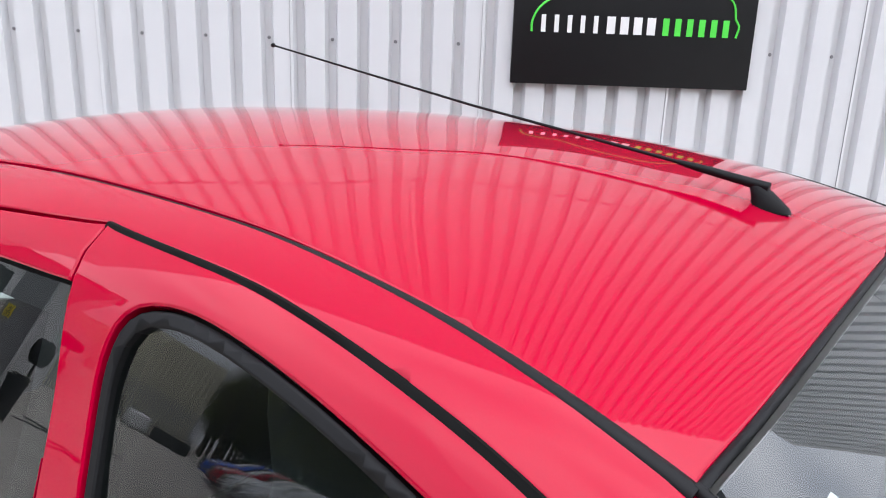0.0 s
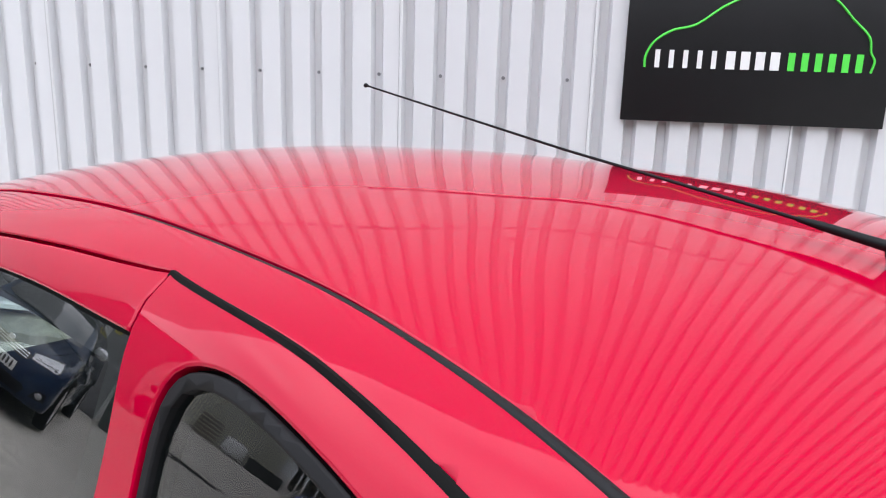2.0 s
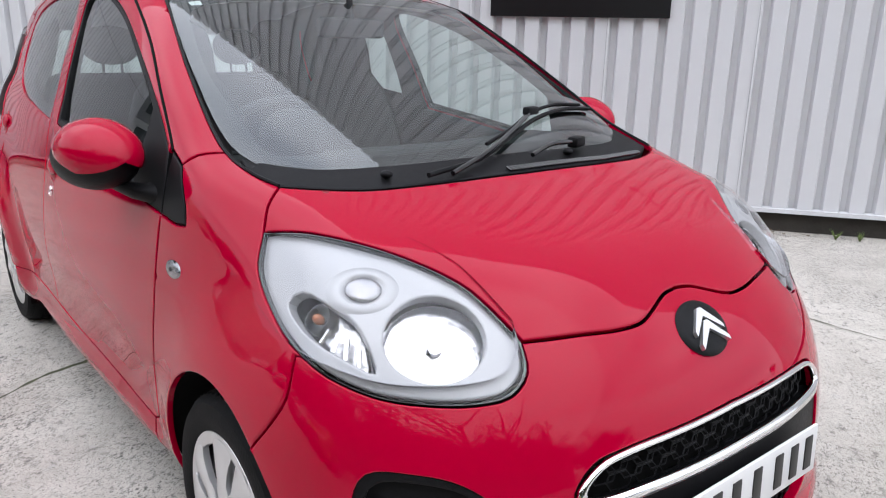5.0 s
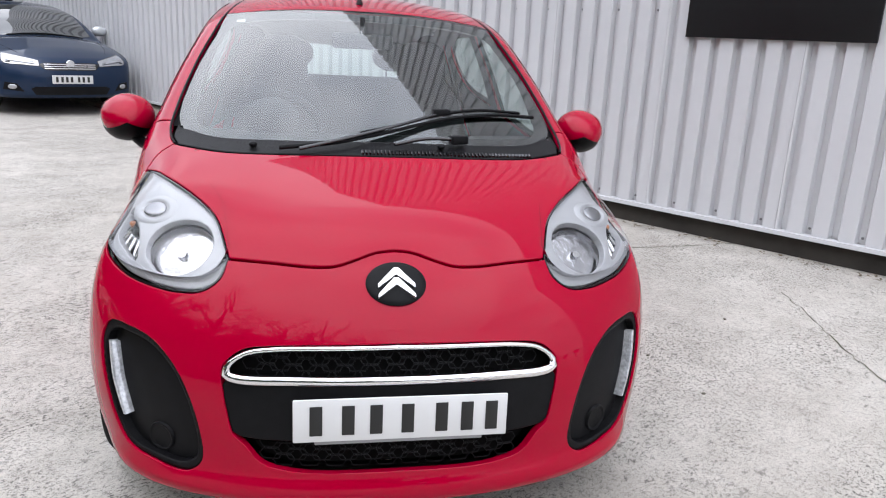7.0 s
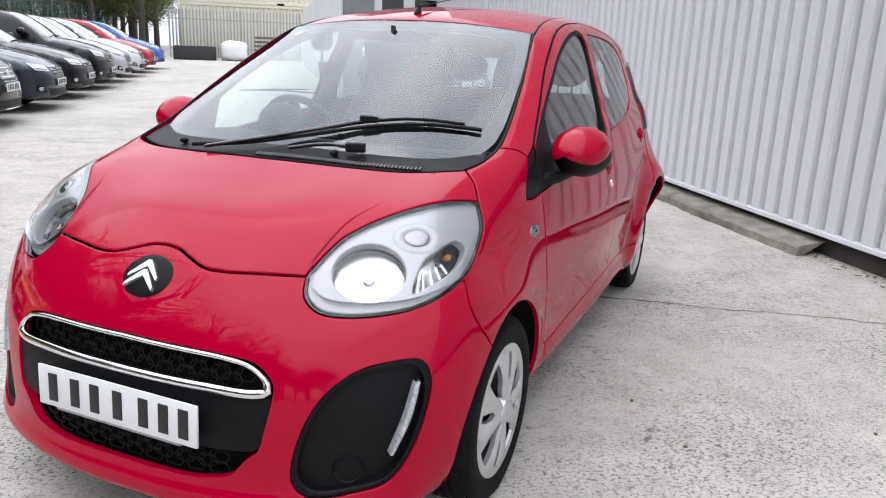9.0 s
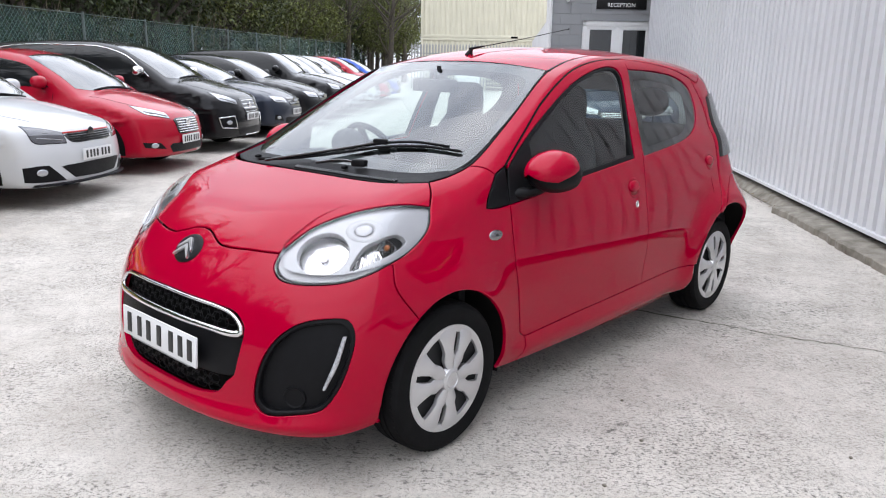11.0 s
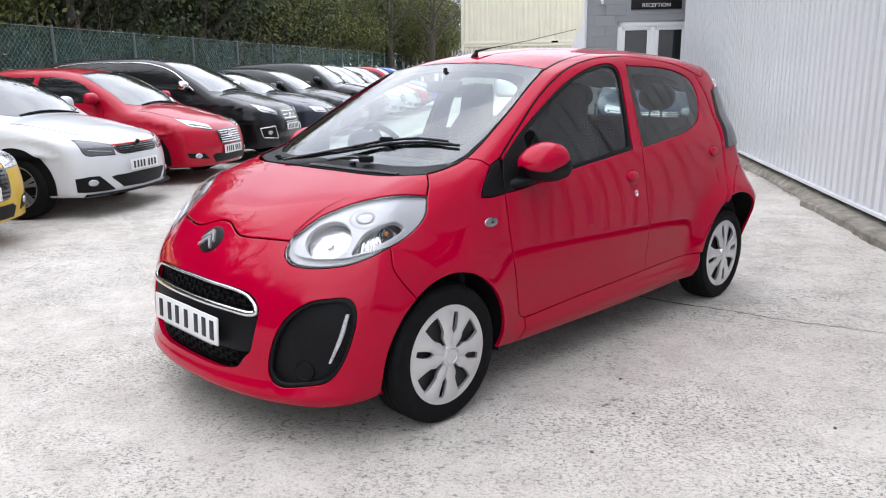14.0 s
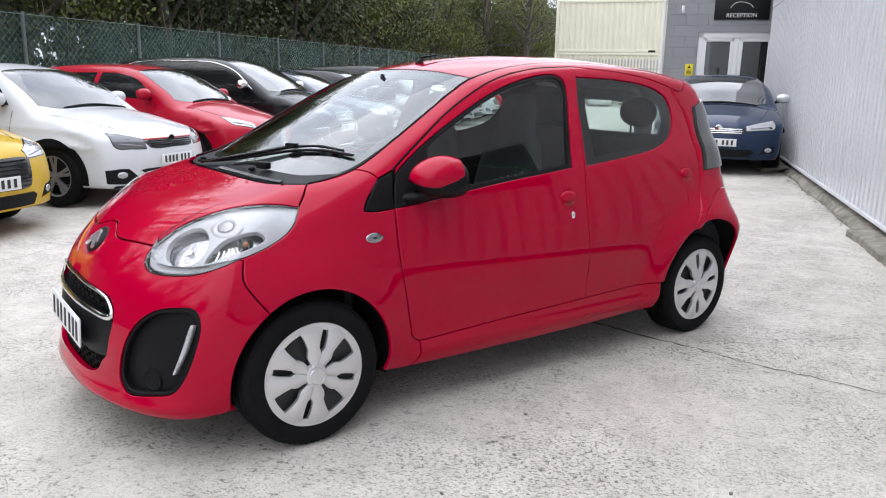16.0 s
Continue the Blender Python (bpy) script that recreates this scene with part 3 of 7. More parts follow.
# painted panels
pane("bonnet", RED, both(join(bonnet_nose, lamp_in, bonnet_edge, bonnet_back)), gap=0.0038, res=0.04)
roof_back = on_top([(0.53, 1.24), (0.54, 1.34), (0.35, 1.40), (0.0, 1.425)])
pane("roof", RED, both(join(screen_top[::-1], ditch, roof_back)), gap=0.004, res=0.045)
rails = pane("roof_rail", RED, join(rail_low, door_top, rear_top, on_skin([(0.606, 1.03, 1.34), (0.605, 1.14, 1.325), (0.53, 1.24, 1.395)]), ditch[::-1], screen_side[::-1][: len(on_skin([(0.533, -0.271, 1.366), (0.556, -0.385, 1.312), (0.612, -0.65, 1.163), (0.645, -0.924, 1.010)]))], wing_seam), sides="lr", gap=0.003, label="red A-pillar and roof rail pressing")
wing_low = on_side([(-0.861, 0.215), (-0.80, 0.205), (-0.72, 0.205), (-0.695, 0.25), (-0.70, 0.314)])
wing_arch = join(f_arch_back, on_side([(FA[0] + FR, 0.22), (-0.861, 0.215)]))
pane("front_wing", RED, join(wing_low, door_front[: len(on_side([(-0.70, 0.314), (-0.735, 0.335), (-0.748, 0.385), (-0.776, 0.52), (-0.806, 0.69), (-0.812, 0.865)]))], tri_low[::-1], tri_front[::-1], wing_seam[::-1], on_skin([(0.645, -0.924, 1.010), (0.632, -1.03, 0.976), (0.612, -1.107, 0.962)]), bonnet_edge[::-1], lamp_out, bump_seam, wing_arch), sides="lr")
window_f = on_side([(0.155, 0.974), (0.19, 1.16), (0.226, 1.33), (0.212, 1.372), (0.165, 1.388), (0.02, 1.374), (-0.2, 1.313), (-0.46, 1.196), (-0.65, 1.09), (-0.785, 0.997)], sharp=(0,))
window_f_low = on_side([(-0.812, 0.865), (-0.653, 0.882), (-0.363, 0.922), (0.155, 0.974)])
win_front = join(window_f, on_side([(-0.785, 0.997), (-0.807, 0.93), (-0.812, 0.865)]), window_f_low)
door_lower_front = on_side([(-0.70, 0.314), (-0.735, 0.335), (-0.748, 0.385), (-0.776, 0.52), (-0.806, 0.69), (-0.812, 0.865)])
doors = pane("front_door", RED, join(door_low[::-1], door_lower_front, window_f_low, window_f, door_top[1:], b_line[::-1]), sides="lr", label="red front door")
win_rear = join(on_side([(0.305, 1.382), (0.276, 1.215), (0.25, 0.976)]), on_side([(0.25, 0.976), (0.503, 1.001), (0.78, 1.039), (0.925, 1.095), (0.985, 1.19), (0.978, 1.275), (0.925, 1.317), (0.80, 1.352), (0.6, 1.373), (0.305, 1.382)]))
rear_edge = on_side([(1.03, 1.34), (1.10, 1.22), (1.125, 1.05), (1.12, 0.9), (1.08, 0.76), (RA[0] + RR * math.cos(radians(118)), RA[1] + RR * math.sin(radians(118)))])
rdoors = pane("rear_door", RED, join(rear_low[::-1], b_line, rear_top, rear_edge, r_arch[::-1]), sides="lr", holes=[win_rear], hole_gap=0.0, gap=0.0012, label="red rear door")
sill_low = on_side([(0.768, 0.215), (0.4, 0.2), (-0.2, 0.198), (-0.72, 0.2)])
pane("sill", RED, join(on_side([(-0.72, 0.2), (-0.695, 0.25), (-0.70, 0.314)]), door_low, rear_low, on_side([(0.765, 0.36), (0.775, 0.28), (0.768, 0.215)]), sill_low), sides="lr", gap=0.002)
tail_lamp = on_side([(1.20, 1.235), (1.18, 1.134), (1.178, 1.025), (1.162, 0.908)])
lamp_foot = on_skin([(0.763, 1.162, 0.908), (0.755, 1.26, 0.912), (0.70, 1.37, 0.915), (0.645, 1.41, 0.915)])
lamp_head = on_skin([(0.56, 1.33, 1.27), (0.60, 1.27, 1.25), (0.627, 1.20, 1.235)])
lamp_low_back = on_skin([(0.70, 1.36, 0.79), (0.645, 1.41, 0.915)])
lamp_high_back = on_skin([(0.645, 1.41, 0.915), (0.59, 1.40, 1.12), (0.56, 1.33, 1.27)])
lamp_back = join(lamp_low_back, lamp_high_back)
pane("rear_quarter", RED, join(rear_edge[::-1], r_arch_back[: 3], on_side([(1.04, 0.62), (1.1, 0.70), (1.215, 0.775), (1.255, 0.8)]), on_skin([(0.765, 1.255, 0.8), (0.70, 1.36, 0.79)]), lamp_low_back, lamp_foot[::-1], tail_lamp[::-1], lamp_head[::-1], on_skin([(0.56, 1.33, 1.27), (0.535, 1.30, 1.34), (0.53, 1.24, 1.395)]), on_skin([(0.53, 1.24, 1.395), (0.605, 1.14, 1.325), (0.606, 1.03, 1.34)])), sides="lr", gap=0.0003, edge=0.002)
bumper_top = on_side([(1.04, 0.62), (1.1, 0.70), (1.215, 0.775), (1.255, 0.8)])
pane("rear_bumper", RED, both(join(on_skin([(0.0, 1.56, 0.72), (0.4, 1.55, 0.74), (0.66, 1.42, 0.78), (0.765, 1.255, 0.8)]), bumper_top[::-1], r_arch_back[1:], on_skin([(0.775, 1.415, 0.21), (0.7, 1.48, 0.19), (0.55, 1.55, 0.19), (0.0, 1.6, 0.19)]))), gap=0.003)
tail = both(join(on_skin([(0.0, 1.40, 1.38), (0.3, 1.38, 1.36), (0.50, 1.33, 1.32), (0.56, 1.33, 1.27)]), lamp_back[::-1], on_skin([(0.70, 1.36, 0.79), (0.66, 1.42, 0.78), (0.4, 1.55, 0.74), (0.0, 1.56, 0.72)])))
tail_clear = both(on_skin([(0.0, 1.41, 1.31), (0.36, 1.38, 1.29), (0.45, 1.38, 1.22), (0.50, 1.44, 1.02), (0.47, 1.48, 0.93), (0.38, 1.50, 0.90), (0.0, 1.52, 0.89)]))
tailgate = pane("tailgate", GLASS_DARK, tail, label="dark all-glass tailgate", thick=0.0, edge=0.0, gap=0.003)
pane("tailgate_band", BLACK_GLOSS, tail, parent=tailgate, holes=[tail_clear], hole_gap=0.0, depth=0.006, thick=0.0, edge=0.0, gap=0.003)
pane("tail_lamp", material("tail_lamp_lens", (0.05, 0.055, 0.055), rough=0.12, coat=0.6), join(tail_lamp, lamp_foot, lamp_high_back, lamp_head), sides="lr", depth=-0.012, thick=0.02, gap=0.002, label="dark bulging tail lamp")

# front bumper with its openings
grille_hole = both(on_front([(0.0, 0.586), (0.30, 0.579), (0.375, 0.565), (0.418, 0.525), (0.42, 0.49), (0.405, 0.40), (0.395, 0.362), (0.365, 0.335), (0.328, 0.292), (0.257, 0.274), (0.0, 0.270)]))
fog_out = on_skin([(0.468, -1.774, 0.283), (0.482, -1.765, 0.40), (0.528, -1.737, 0.50), (0.59, -1.69, 0.558), (0.655, -1.64, 0.577), (0.714, -1.585, 0.575), (0.729, -1.56, 0.53), (0.726, -1.582, 0.437), (0.702, -1.622, 0.335), (0.668, -1.66, 0.276), (0.60, -1.715, 0.257), (0.50, -1.765, 0.252)], closed=True)
bump_bottom = on_skin([(0.762, -1.505, 0.188), (0.73, -1.57, 0.175), (0.62, -1.68, 0.168), (0.45, -1.78, 0.17), (0.25, -1.83, 0.185), (0.0, -1.845, 0.19)])
bumper_loop = both(join(bonnet_nose, lamp_low[::-1], bump_seam, f_arch_front, bump_bottom))
BUMPER = pane("front_bumper", RED, bumper_loop, holes=[grille_hole, fog_out, fog_out * (-1, 1, 1)], gap=0.0013, edge=0.0025, hole_gap=0.0, thick=0.02, res=0.03)
fog_mid = fog_out.mean(0) + (-0.012, 0, -0.008)
fog_in = on_skin(fog_out[::2] + (fog_mid - fog_out[::2]) * 0.10, closed=True)
pane("fog_panel", BLACK_PLASTIC, fog_in, sides="lr", depth=0.032, thick=0.0, gap=-0.006, edge=0.0, label="black bumper corner insert with a blanked fog lamp")
pane("fog_surround", BLACK_PLASTIC, fog_out, sides="lr", holes=[fog_in], depth=0.007, thick=0.028, gap=-0.002, hole_gap=0.0, edge=0.006, label="black raised rim of the bumper corner insert")
pane("bumper_lip", BLACK_PLASTIC, both(on_skin([(0.0, -1.83, 0.21), (0.3, -1.81, 0.205), (0.55, -1.70, 0.195), (0.7, -1.56, 0.195), (0.70, -1.5, 0.165), (0.5, -1.62, 0.15), (0.0, -1.72, 0.145)])), depth=0.012, thick=0.015)
for s in (1, -1):
    fog_way = np.array((0.583 * s, -1.715, 0.303)) - HEART
    m = skin_pose(shell_points([fog_way / np.linalg.norm(fog_way)], 0.03)[0])
    part("fog_cap", Shape().lathe([(0.0005, 0.0), (0.030, 0.001), (0.034, 0.004), (0.037, 0.004), (0.040, -0.004)], 32, m), BLACK_PLASTIC, CAR)
    drl = on_skin([(0.713 * s, -1.598, 0.525), (0.699 * s, -1.618, 0.437), (0.672 * s, -1.648, 0.348)])
    strip = Shape()
    rows = []
    for i, p in enumerate(drl):
        m = skin_pose(p)
        w = 0.0085 * (0.55 + 0.45 * math.sin(math.pi * (0.15 + 0.8 * i / (len(drl) - 1))))
        rows.append([m @ Vector(q) for q in ((-w, 0, -0.03), (-w, 0, -0.006), (-w * 0.5, 0, -0.003), (w * 0.5, 0, -0.003), (w, 0, -0.006), (w, 0, -0.03))])
    strip.rings(rows, close=False)
    part("running_light", strip, material("running_light", (0.42, 0.43, 0.45), rough=0.15, metal=0.3, vary=0.5, scale=110, coat=1), CAR, "clear vertical daytime running light", smooth=60)

# grille: hex mesh before a near-black sheet standing in for shade, chrome ring, plate bar
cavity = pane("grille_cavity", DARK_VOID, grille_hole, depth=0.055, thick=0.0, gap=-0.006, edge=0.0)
bar_loop = both(on_front([(0.0, 0.494), (0.25, 0.494), (0.412, 0.489), (0.418, 0.48), (0.405, 0.40), (0.397, 0.366), (0.38, 0.356), (0.0, 0.356)], sharp=(2, 5)))
pane("plate_bar", BLACK_PLASTIC, bar_loop, depth=0.006, thick=0.04, gap=0.0, label="black plastic bar that carries the number plate")


def ring_bar(loop_out, width, lift, name, mat, n=8):
    """A rounded moulding that follows a closed line on the skin."""
    sh, rows = Shape(), []
    pts = [Vector(p) for p in loop_out]
    N = shell_normals(np.array(loop_out))
    for i, p in enumerate(pts):
        t = (pts[(i + 1) % len(pts)] - pts[i - 1]).normalized()
        n_ = Vector(N[i])
        s = n_.cross(t).normalized()
        w = width(p) if callable(width) else width
        rows.append([p + s * (w * math.cos(a)) + n_ * (lift * math.sin(a)) for a in np.linspace(0, 2 * math.pi, n, endpoint=False)])
    rows.append(rows[0])
    return part(name, sh.rings(rows), mat, CAR, smooth=180)


chrome_line = both(on_front([(0.0, 0.578), (0.30, 0.571), (0.365, 0.557), (0.405, 0.526), (0.408, 0.508), (0.385, 0.500), (0.25, 0.502), (0.0, 0.502)]))
ring_bar(chrome_line, lambda p: 0.0065 + 0.006 * max(0.0, min(1.0, (0.54 - p.z) / 0.03)), 0.009, "chrome_surround", CHROME)


def hex_mesh(z_lo, z_hi, half, depth, name):
    sh, pitch, rowh = Shape(), 0.062, 0.017
    z, row = z_lo, 0
    while z < z_hi:
        x = -half + (pitch / 2 if row % 2 else 0)
        while x < half - 0.02:
            pts = [(x - 0.027, z + 0.001), (x - 0.018, z + rowh * 0.85), (x + 0.018, z + rowh * 0.85), (x + 0.027, z + 0.001), (x + 0.018, z - rowh * 0.78), (x - 0.018, z - rowh * 0.78)]
            pts = [p for p in pts if abs(p[0]) < half]
            if len(pts) >= 4:
                q = solve_axis(np.array([(a, 0, b) for a, b in pts]), 1, -2.2, 0.0) + (0, depth, 0)
                sh.tube([*map(tuple, q), tuple(q[0])], 0.0018, 5, cap=False)
            x += pitch
        z, row = z + rowh * 0.92, row + 1
    return part(name, sh, BLACK_PLASTIC, CAR, "black honeycomb grille mesh", smooth=60)


hex_mesh(0.515, 0.565, 0.375, 0.022, "upper_grille")
hex_mesh(0.292, 0.352, 0.335, 0.022, "lower_grille")

# number plate with bars in place of its characters
plate_y = -1.861
PLATE_OB = part("number_plate", Shape().box(-0.251, 0.269, -0.004, 0.004, -0.054, 0.054, 0.003), PLATE, CAR, "white plate with black character bars", pose_m=pose(0, plate_y, 0.419, -3))
for i, x in enumerate((-0.197, -0.121, -0.054, 0.022, 0.105, 0.168, 0.229)):
    part("character_bar", Shape().box(x - 0.015, x + 0.015, -0.0065, -0.003, -0.037, 0.037, 0.001), INK, PLATE_OB)
part("plate_backing", Shape().box(-0.20, 0.21, -0.004, 0.004, -0.009, 0.006, 0.002), material("grey_plastic", (0.3, 0.3, 0.31), rough=0.5), CAR, pose_m=pose(0, plate_y + 0.006, 0.362, -3))

# badge: black dished oval with two chevrons
m = skin_pose(on_front([(0.0, 0.711), (0.001, 0.711)])[0], lift=0.002)
badge = part("badge", Shape().ellipsoid((0, 0, -0.002), (0.076, 0.06, 0.010), 36, 10), BLACK_PLASTIC, CAR, "black oval badge with two chrome chevrons", pose_m=m)
BADGE_CHROME = material("badge_chrome", (0.68, 0.68, 0.69), rough=0.3, metal=0.85)
for dy in (0.006, -0.026):
    pts = [(-0.046, dy - 0.02), (0, dy + 0.022), (0.046, dy - 0.02), (0.046, dy - 0.008), (0.006, dy + 0.043), (-0.006, dy + 0.043), (-0.046, dy - 0.008)]
    part("chevron", Shape().prism([(x, y * 0.85 - 0.004) for x, y in pts], 0.004, 0.014), BADGE_CHROME, badge, smooth=None)

# headlamps
REFLECT = material("lamp_reflector", (0.28, 0.28, 0.295), rough=0.12, metal=0.9, vary=0.25, scale=60, bump=0.35, bump_scale=45)
LAMP_WHITE = material("lamp_bezel", (0.37, 0.375, 0.39), rough=0.36, metal=0.25, vary=0.06, scale=20)
FLUTED = material("fluted_reflector", (0.56, 0.56, 0.58), rough=0.16, metal=1.0, vary=0.22, scale=45, bump=0.30, bump_scale=55)
BOWL = material("headlamp_bowl", (0.19, 0.19, 0.20), rough=0.10, metal=1.0, vary=0.5, scale=70, bump=0.45, bump_scale=60)
AMBER = material("amber_bulb", (0.40, 0.13, 0.04), rough=0.2, coat=1)
lamp_loop = join(lamp_in, lamp_out, lamp_low)
lamps = pane("headlamp", LENS, lamp_loop, sides="lr", depth=-0.004, thick=0.0, gap=0.005, edge=0.0, res=0.025, label="large clear-lensed headlamp with chrome reflectors")
pane("lamp_seal", BLACK_GLOSS, lamp_loop, parent=lamps, sides="lr", holes=[on_skin(lamp_loop[::2] + (lamp_loop.mean(0) - lamp_loop[::2]) * 0.022, closed=True)], depth=0.004, thick=0.012, gap=0.001, edge=0.0, hole_gap=0.0)
lamp_top = on_skin([(0.60, -1.39, 0.83), (0.601, -1.39, 0.83)])[0]


def disc_loop(c, r, squash=1.0, n=26):
    """A round line on the skin about a point."""
    m = skin_pose(c)
    return on_skin([tuple(m @ Vector((r * math.cos(q), r * squash * math.sin(q), 0))) for q in np.linspace(0, 2 * math.pi, n, endpoint=False)], closed=True)


main_c = on_skin([(0.545, -1.552, 0.757), (0.546, -1.552, 0.757)])[0]
main_hole = disc_loop(main_c, 0.093, 0.88)
side_hole = on_skin([(0.658, -1.535, 0.716), (0.690, -1.485, 0.735), (0.722, -1.40, 0.765), (0.715, -1.335, 0.795), (0.690, -1.345, 0.815), (0.662, -1.40, 0.80), (0.650, -1.45, 0.785), (0.650, -1.495, 0.755)], closed=True)
pane("lamp_back", FLUTED, lamp_loop, parent=lamps, sides="lr", depth=0.060, thick=-0.056, gap=0.004, edge=0.0, label="silvered lamp housing")
bezels = pane("lamp_bezel", LAMP_WHITE, lamp_loop, parent=lamps, sides="lr", holes=[main_hole, side_hole], hole_gap=0.0, depth=0.016, thick=0.02, gap=0.004, edge=0.004, label="pale silver inner bezel")


def mirror_bowl(parent, c, s, r, deep, squash):
    """A faceted mirror bowl sunk behind a round hole of the bezel."""
    m = Matrix.Diagonal((s, 1, 1, 1)) @ skin_pose(c, lift=-0.036) @ Matrix.Diagonal((1, squash, 1, 1))
    n, prof = 30, [(r * 0.12, -deep), (r * 0.32, -deep * 0.95), (r * 0.54, -deep * 0.82), (r * 0.74, -deep * 0.60), (r * 0.90, -deep * 0.32), (r, 0.0)]
    bowl = Shape().rings([[(q * math.cos(6.2832 * k / n), q * math.sin(6.2832 * k / n), h - (0.004 if k % 2 else 0.0) * (0 < i < 5)) for k in range(n)] for i, (q, h) in enumerate(prof)], cap0=True, m=m)
    part("reflector", bowl, BOWL, parent, smooth=None)
    part("bulb_shield", Shape().lathe([(0.0005, 0.004), (0.012, 0.003), (0.015, -0.004), (0.015, -deep)], 18, m), CHROME, parent, smooth=40)


for s, bez in ((1, bezels[0]), (-1, bezels[1])):
    mirror_bowl(bez, main_c, s, 0.093, 0.05, 0.88)
    m = Matrix.Diagonal((s, 1, 1, 1)) @ skin_pose(lamp_top, lift=-0.013)
    part("upper_reflector", Shape().lathe([(0.0005, -0.010), (0.030, -0.006), (0.036, 0.001), (0.043, 0.0015), (0.052, -0.001), (0.060, -0.006)], 36, m @ Matrix.Diagonal((1.1, 0.85, 1, 1))), LAMP_WHITE, bez, smooth=50)
    part("upper_glass", Shape().ellipsoid((0, 0, 0), (0.033, 0.026, 0.006), 22, 8, m), REFLECT, bez, smooth=180)
    ib = on_skin([(0.700 * s, -1.37, 0.795), (0.701 * s, -1.37, 0.795)])[0]
    mi = skin_pose(ib, lift=-0.035)
    part("indicator_socket", Shape().lathe([(0.0005, -0.02), (0.016, -0.018), (0.024, 0.0), (0.027, 0.0), (0.028, -0.02)], 22, mi), BLACK_GLOSS, bez)
    part("indicator_bulb", Shape().ellipsoid((0, 0, -0.004), (0.010, 0.010, 0.014), 14, 8, mi), AMBER, bez, smooth=180)
    for k in range(5):
        q0 = on_skin([((0.652 + 0.011 * k) * s, -1.50 + 0.018 * k, 0.762 + 0.006 * k), ((0.664 + 0.012 * k) * s, -1.535 + 0.03 * k, 0.722 + 0.010 * k)], sharp=(0, 1))
        part("reflector_flute", Shape().tube([tuple(p - n_ * 0.032) for p, n_ in zip((q0[0], q0[-1]), shell_normals(q0[[0, -1]]))], 0.005, 6), BLACK_GLOSS if k == 0 else CHROME, bez, smooth=60)

# windows
WS = both(join(bonnet_back[::-1], screen_side, screen_top))
FRIT = material("black_glass_band", (0.004, 0.004, 0.005), rough=0.5, spec=0.1)
screen_glass = both(join(on_top([(0.0, -1.12), (0.3, -1.105), (0.5, -1.06), (0.60, -0.985)]), on_skin([(0.60, -0.985, 0.99), (0.628, -0.91, 1.02), (0.603, -0.65, 1.165), (0.553, -0.39, 1.31), (0.526, -0.283, 1.361)]), on_top([(0.526, -0.283), (0.42, -0.295), (0.2, -0.309), (0.0, -0.317)])))
screen_clear = both(join(on_top([(0.0, -1.085), (0.3, -1.07), (0.5, -1.025), (0.555, -0.985), (0.575, -0.93)]), on_skin([(0.575, -0.93, 1.02), (0.568, -0.65, 1.17), (0.52, -0.42, 1.30)]), on_top([(0.52, -0.42), (0.49, -0.375), (0.42, -0.36), (0.2, -0.37), (0.0, -0.375)])))
windscreen = pane("windscreen", SCREEN_GLASS, screen_glass, sheet="screen", depth=0.004, thick=0.0, gap=0.0, edge=0.0, res=0.04, label="curved windscreen with a black border")
pane("border_band", FRIT, screen_glass, parent=windscreen, sheet="screen", holes=[screen_clear], hole_gap=0.0, depth=0.009, thick=0.0, gap=0.0, edge=0.0)
cowl_loop = both(join(bonnet_back[::-1], on_skin([(0.612, -1.107, 0.962), (0.632, -1.03, 0.976), (0.625, -0.95, 1.0), (0.60, -0.985, 0.992)]), on_top([(0.60, -0.985), (0.5, -1.06), (0.3, -1.105), (0.0, -1.12)])))
pane("scuttle_panel", BLACK_PLASTIC, cowl_loop, depth=0.006, thick=0.02, gap=0.002, label="black plastic scuttle below the windscreen")
vent = Shape()
for x in np.arange(-0.05, 0.5, 0.0115):
    y0 = float(np.interp(x, [0, 0.3, 0.46, 0.56], [-1.203, -1.196, -1.174, -1.15]))
    p = solve_axis(np.array([(x, y0, 0), (x, y0 + 0.018, 0)]), 2, 1.8, 0.5)
    vent.tube([tuple(p[0] + (0, 0, -0.002)), tuple(p[1] + (0, 0, -0.002))], 0.0035, 6)
part("scuttle_vent", vent, BLACK_GLOSS, CAR)
for s in (1, -1):
    edge_pts = [tuple(p * (s, 1, 1) + (0, 0, 0.001)) for p in screen_side]
    part("screen_gasket", Shape().tube(edge_pts, 0.004, 6), SEAL, CAR, smooth=60)
part("header_gasket", Shape().tube([tuple(p - (0, 0, 0.003)) for p in np.vstack([screen_top, (screen_top * (-1, 1, 1))[::-1]])], 0.0042, 6), SEAL, CAR, smooth=60)
for s in (1, -1):
    part("roof_strip", Shape().tube([tuple(p * (s, 1, 1) - (0, 0, 0.004)) for p in ditch[: 40]], [0.0080 * max(0.25, 1 - i / 34) for i in range(len(ditch[: 40]))], 6), SEAL, CAR, smooth=60)
for s, door in ((1, doors[0]), (-1, doors[1])):
    gap_line = [tuple(p * (s, 1, 1)) for p in door_top - shell_normals(door_top) * 0.0045]
    # Black tube drawn in as the shade of the gap between door and rail.
    part("frame_gap_shade", Shape().tube(gap_line, 0.0062, 6), DARK_VOID, door, smooth=60)
glass_f = join(on_side([(0.138, 0.991), (0.174, 1.16), (0.210, 1.330), (0.197, 1.364), (0.156, 1.376), (0.02, 1.362), (-0.2, 1.300), (-0.45, 1.185), (-0.60, 1.101), (-0.625, 1.084)], sharp=(0,)), on_side([(-0.625, 1.084), (-0.618, 0.905)]), on_side([(-0.618, 0.905), (-0.363, 0.940), (0.138, 0.991)]))
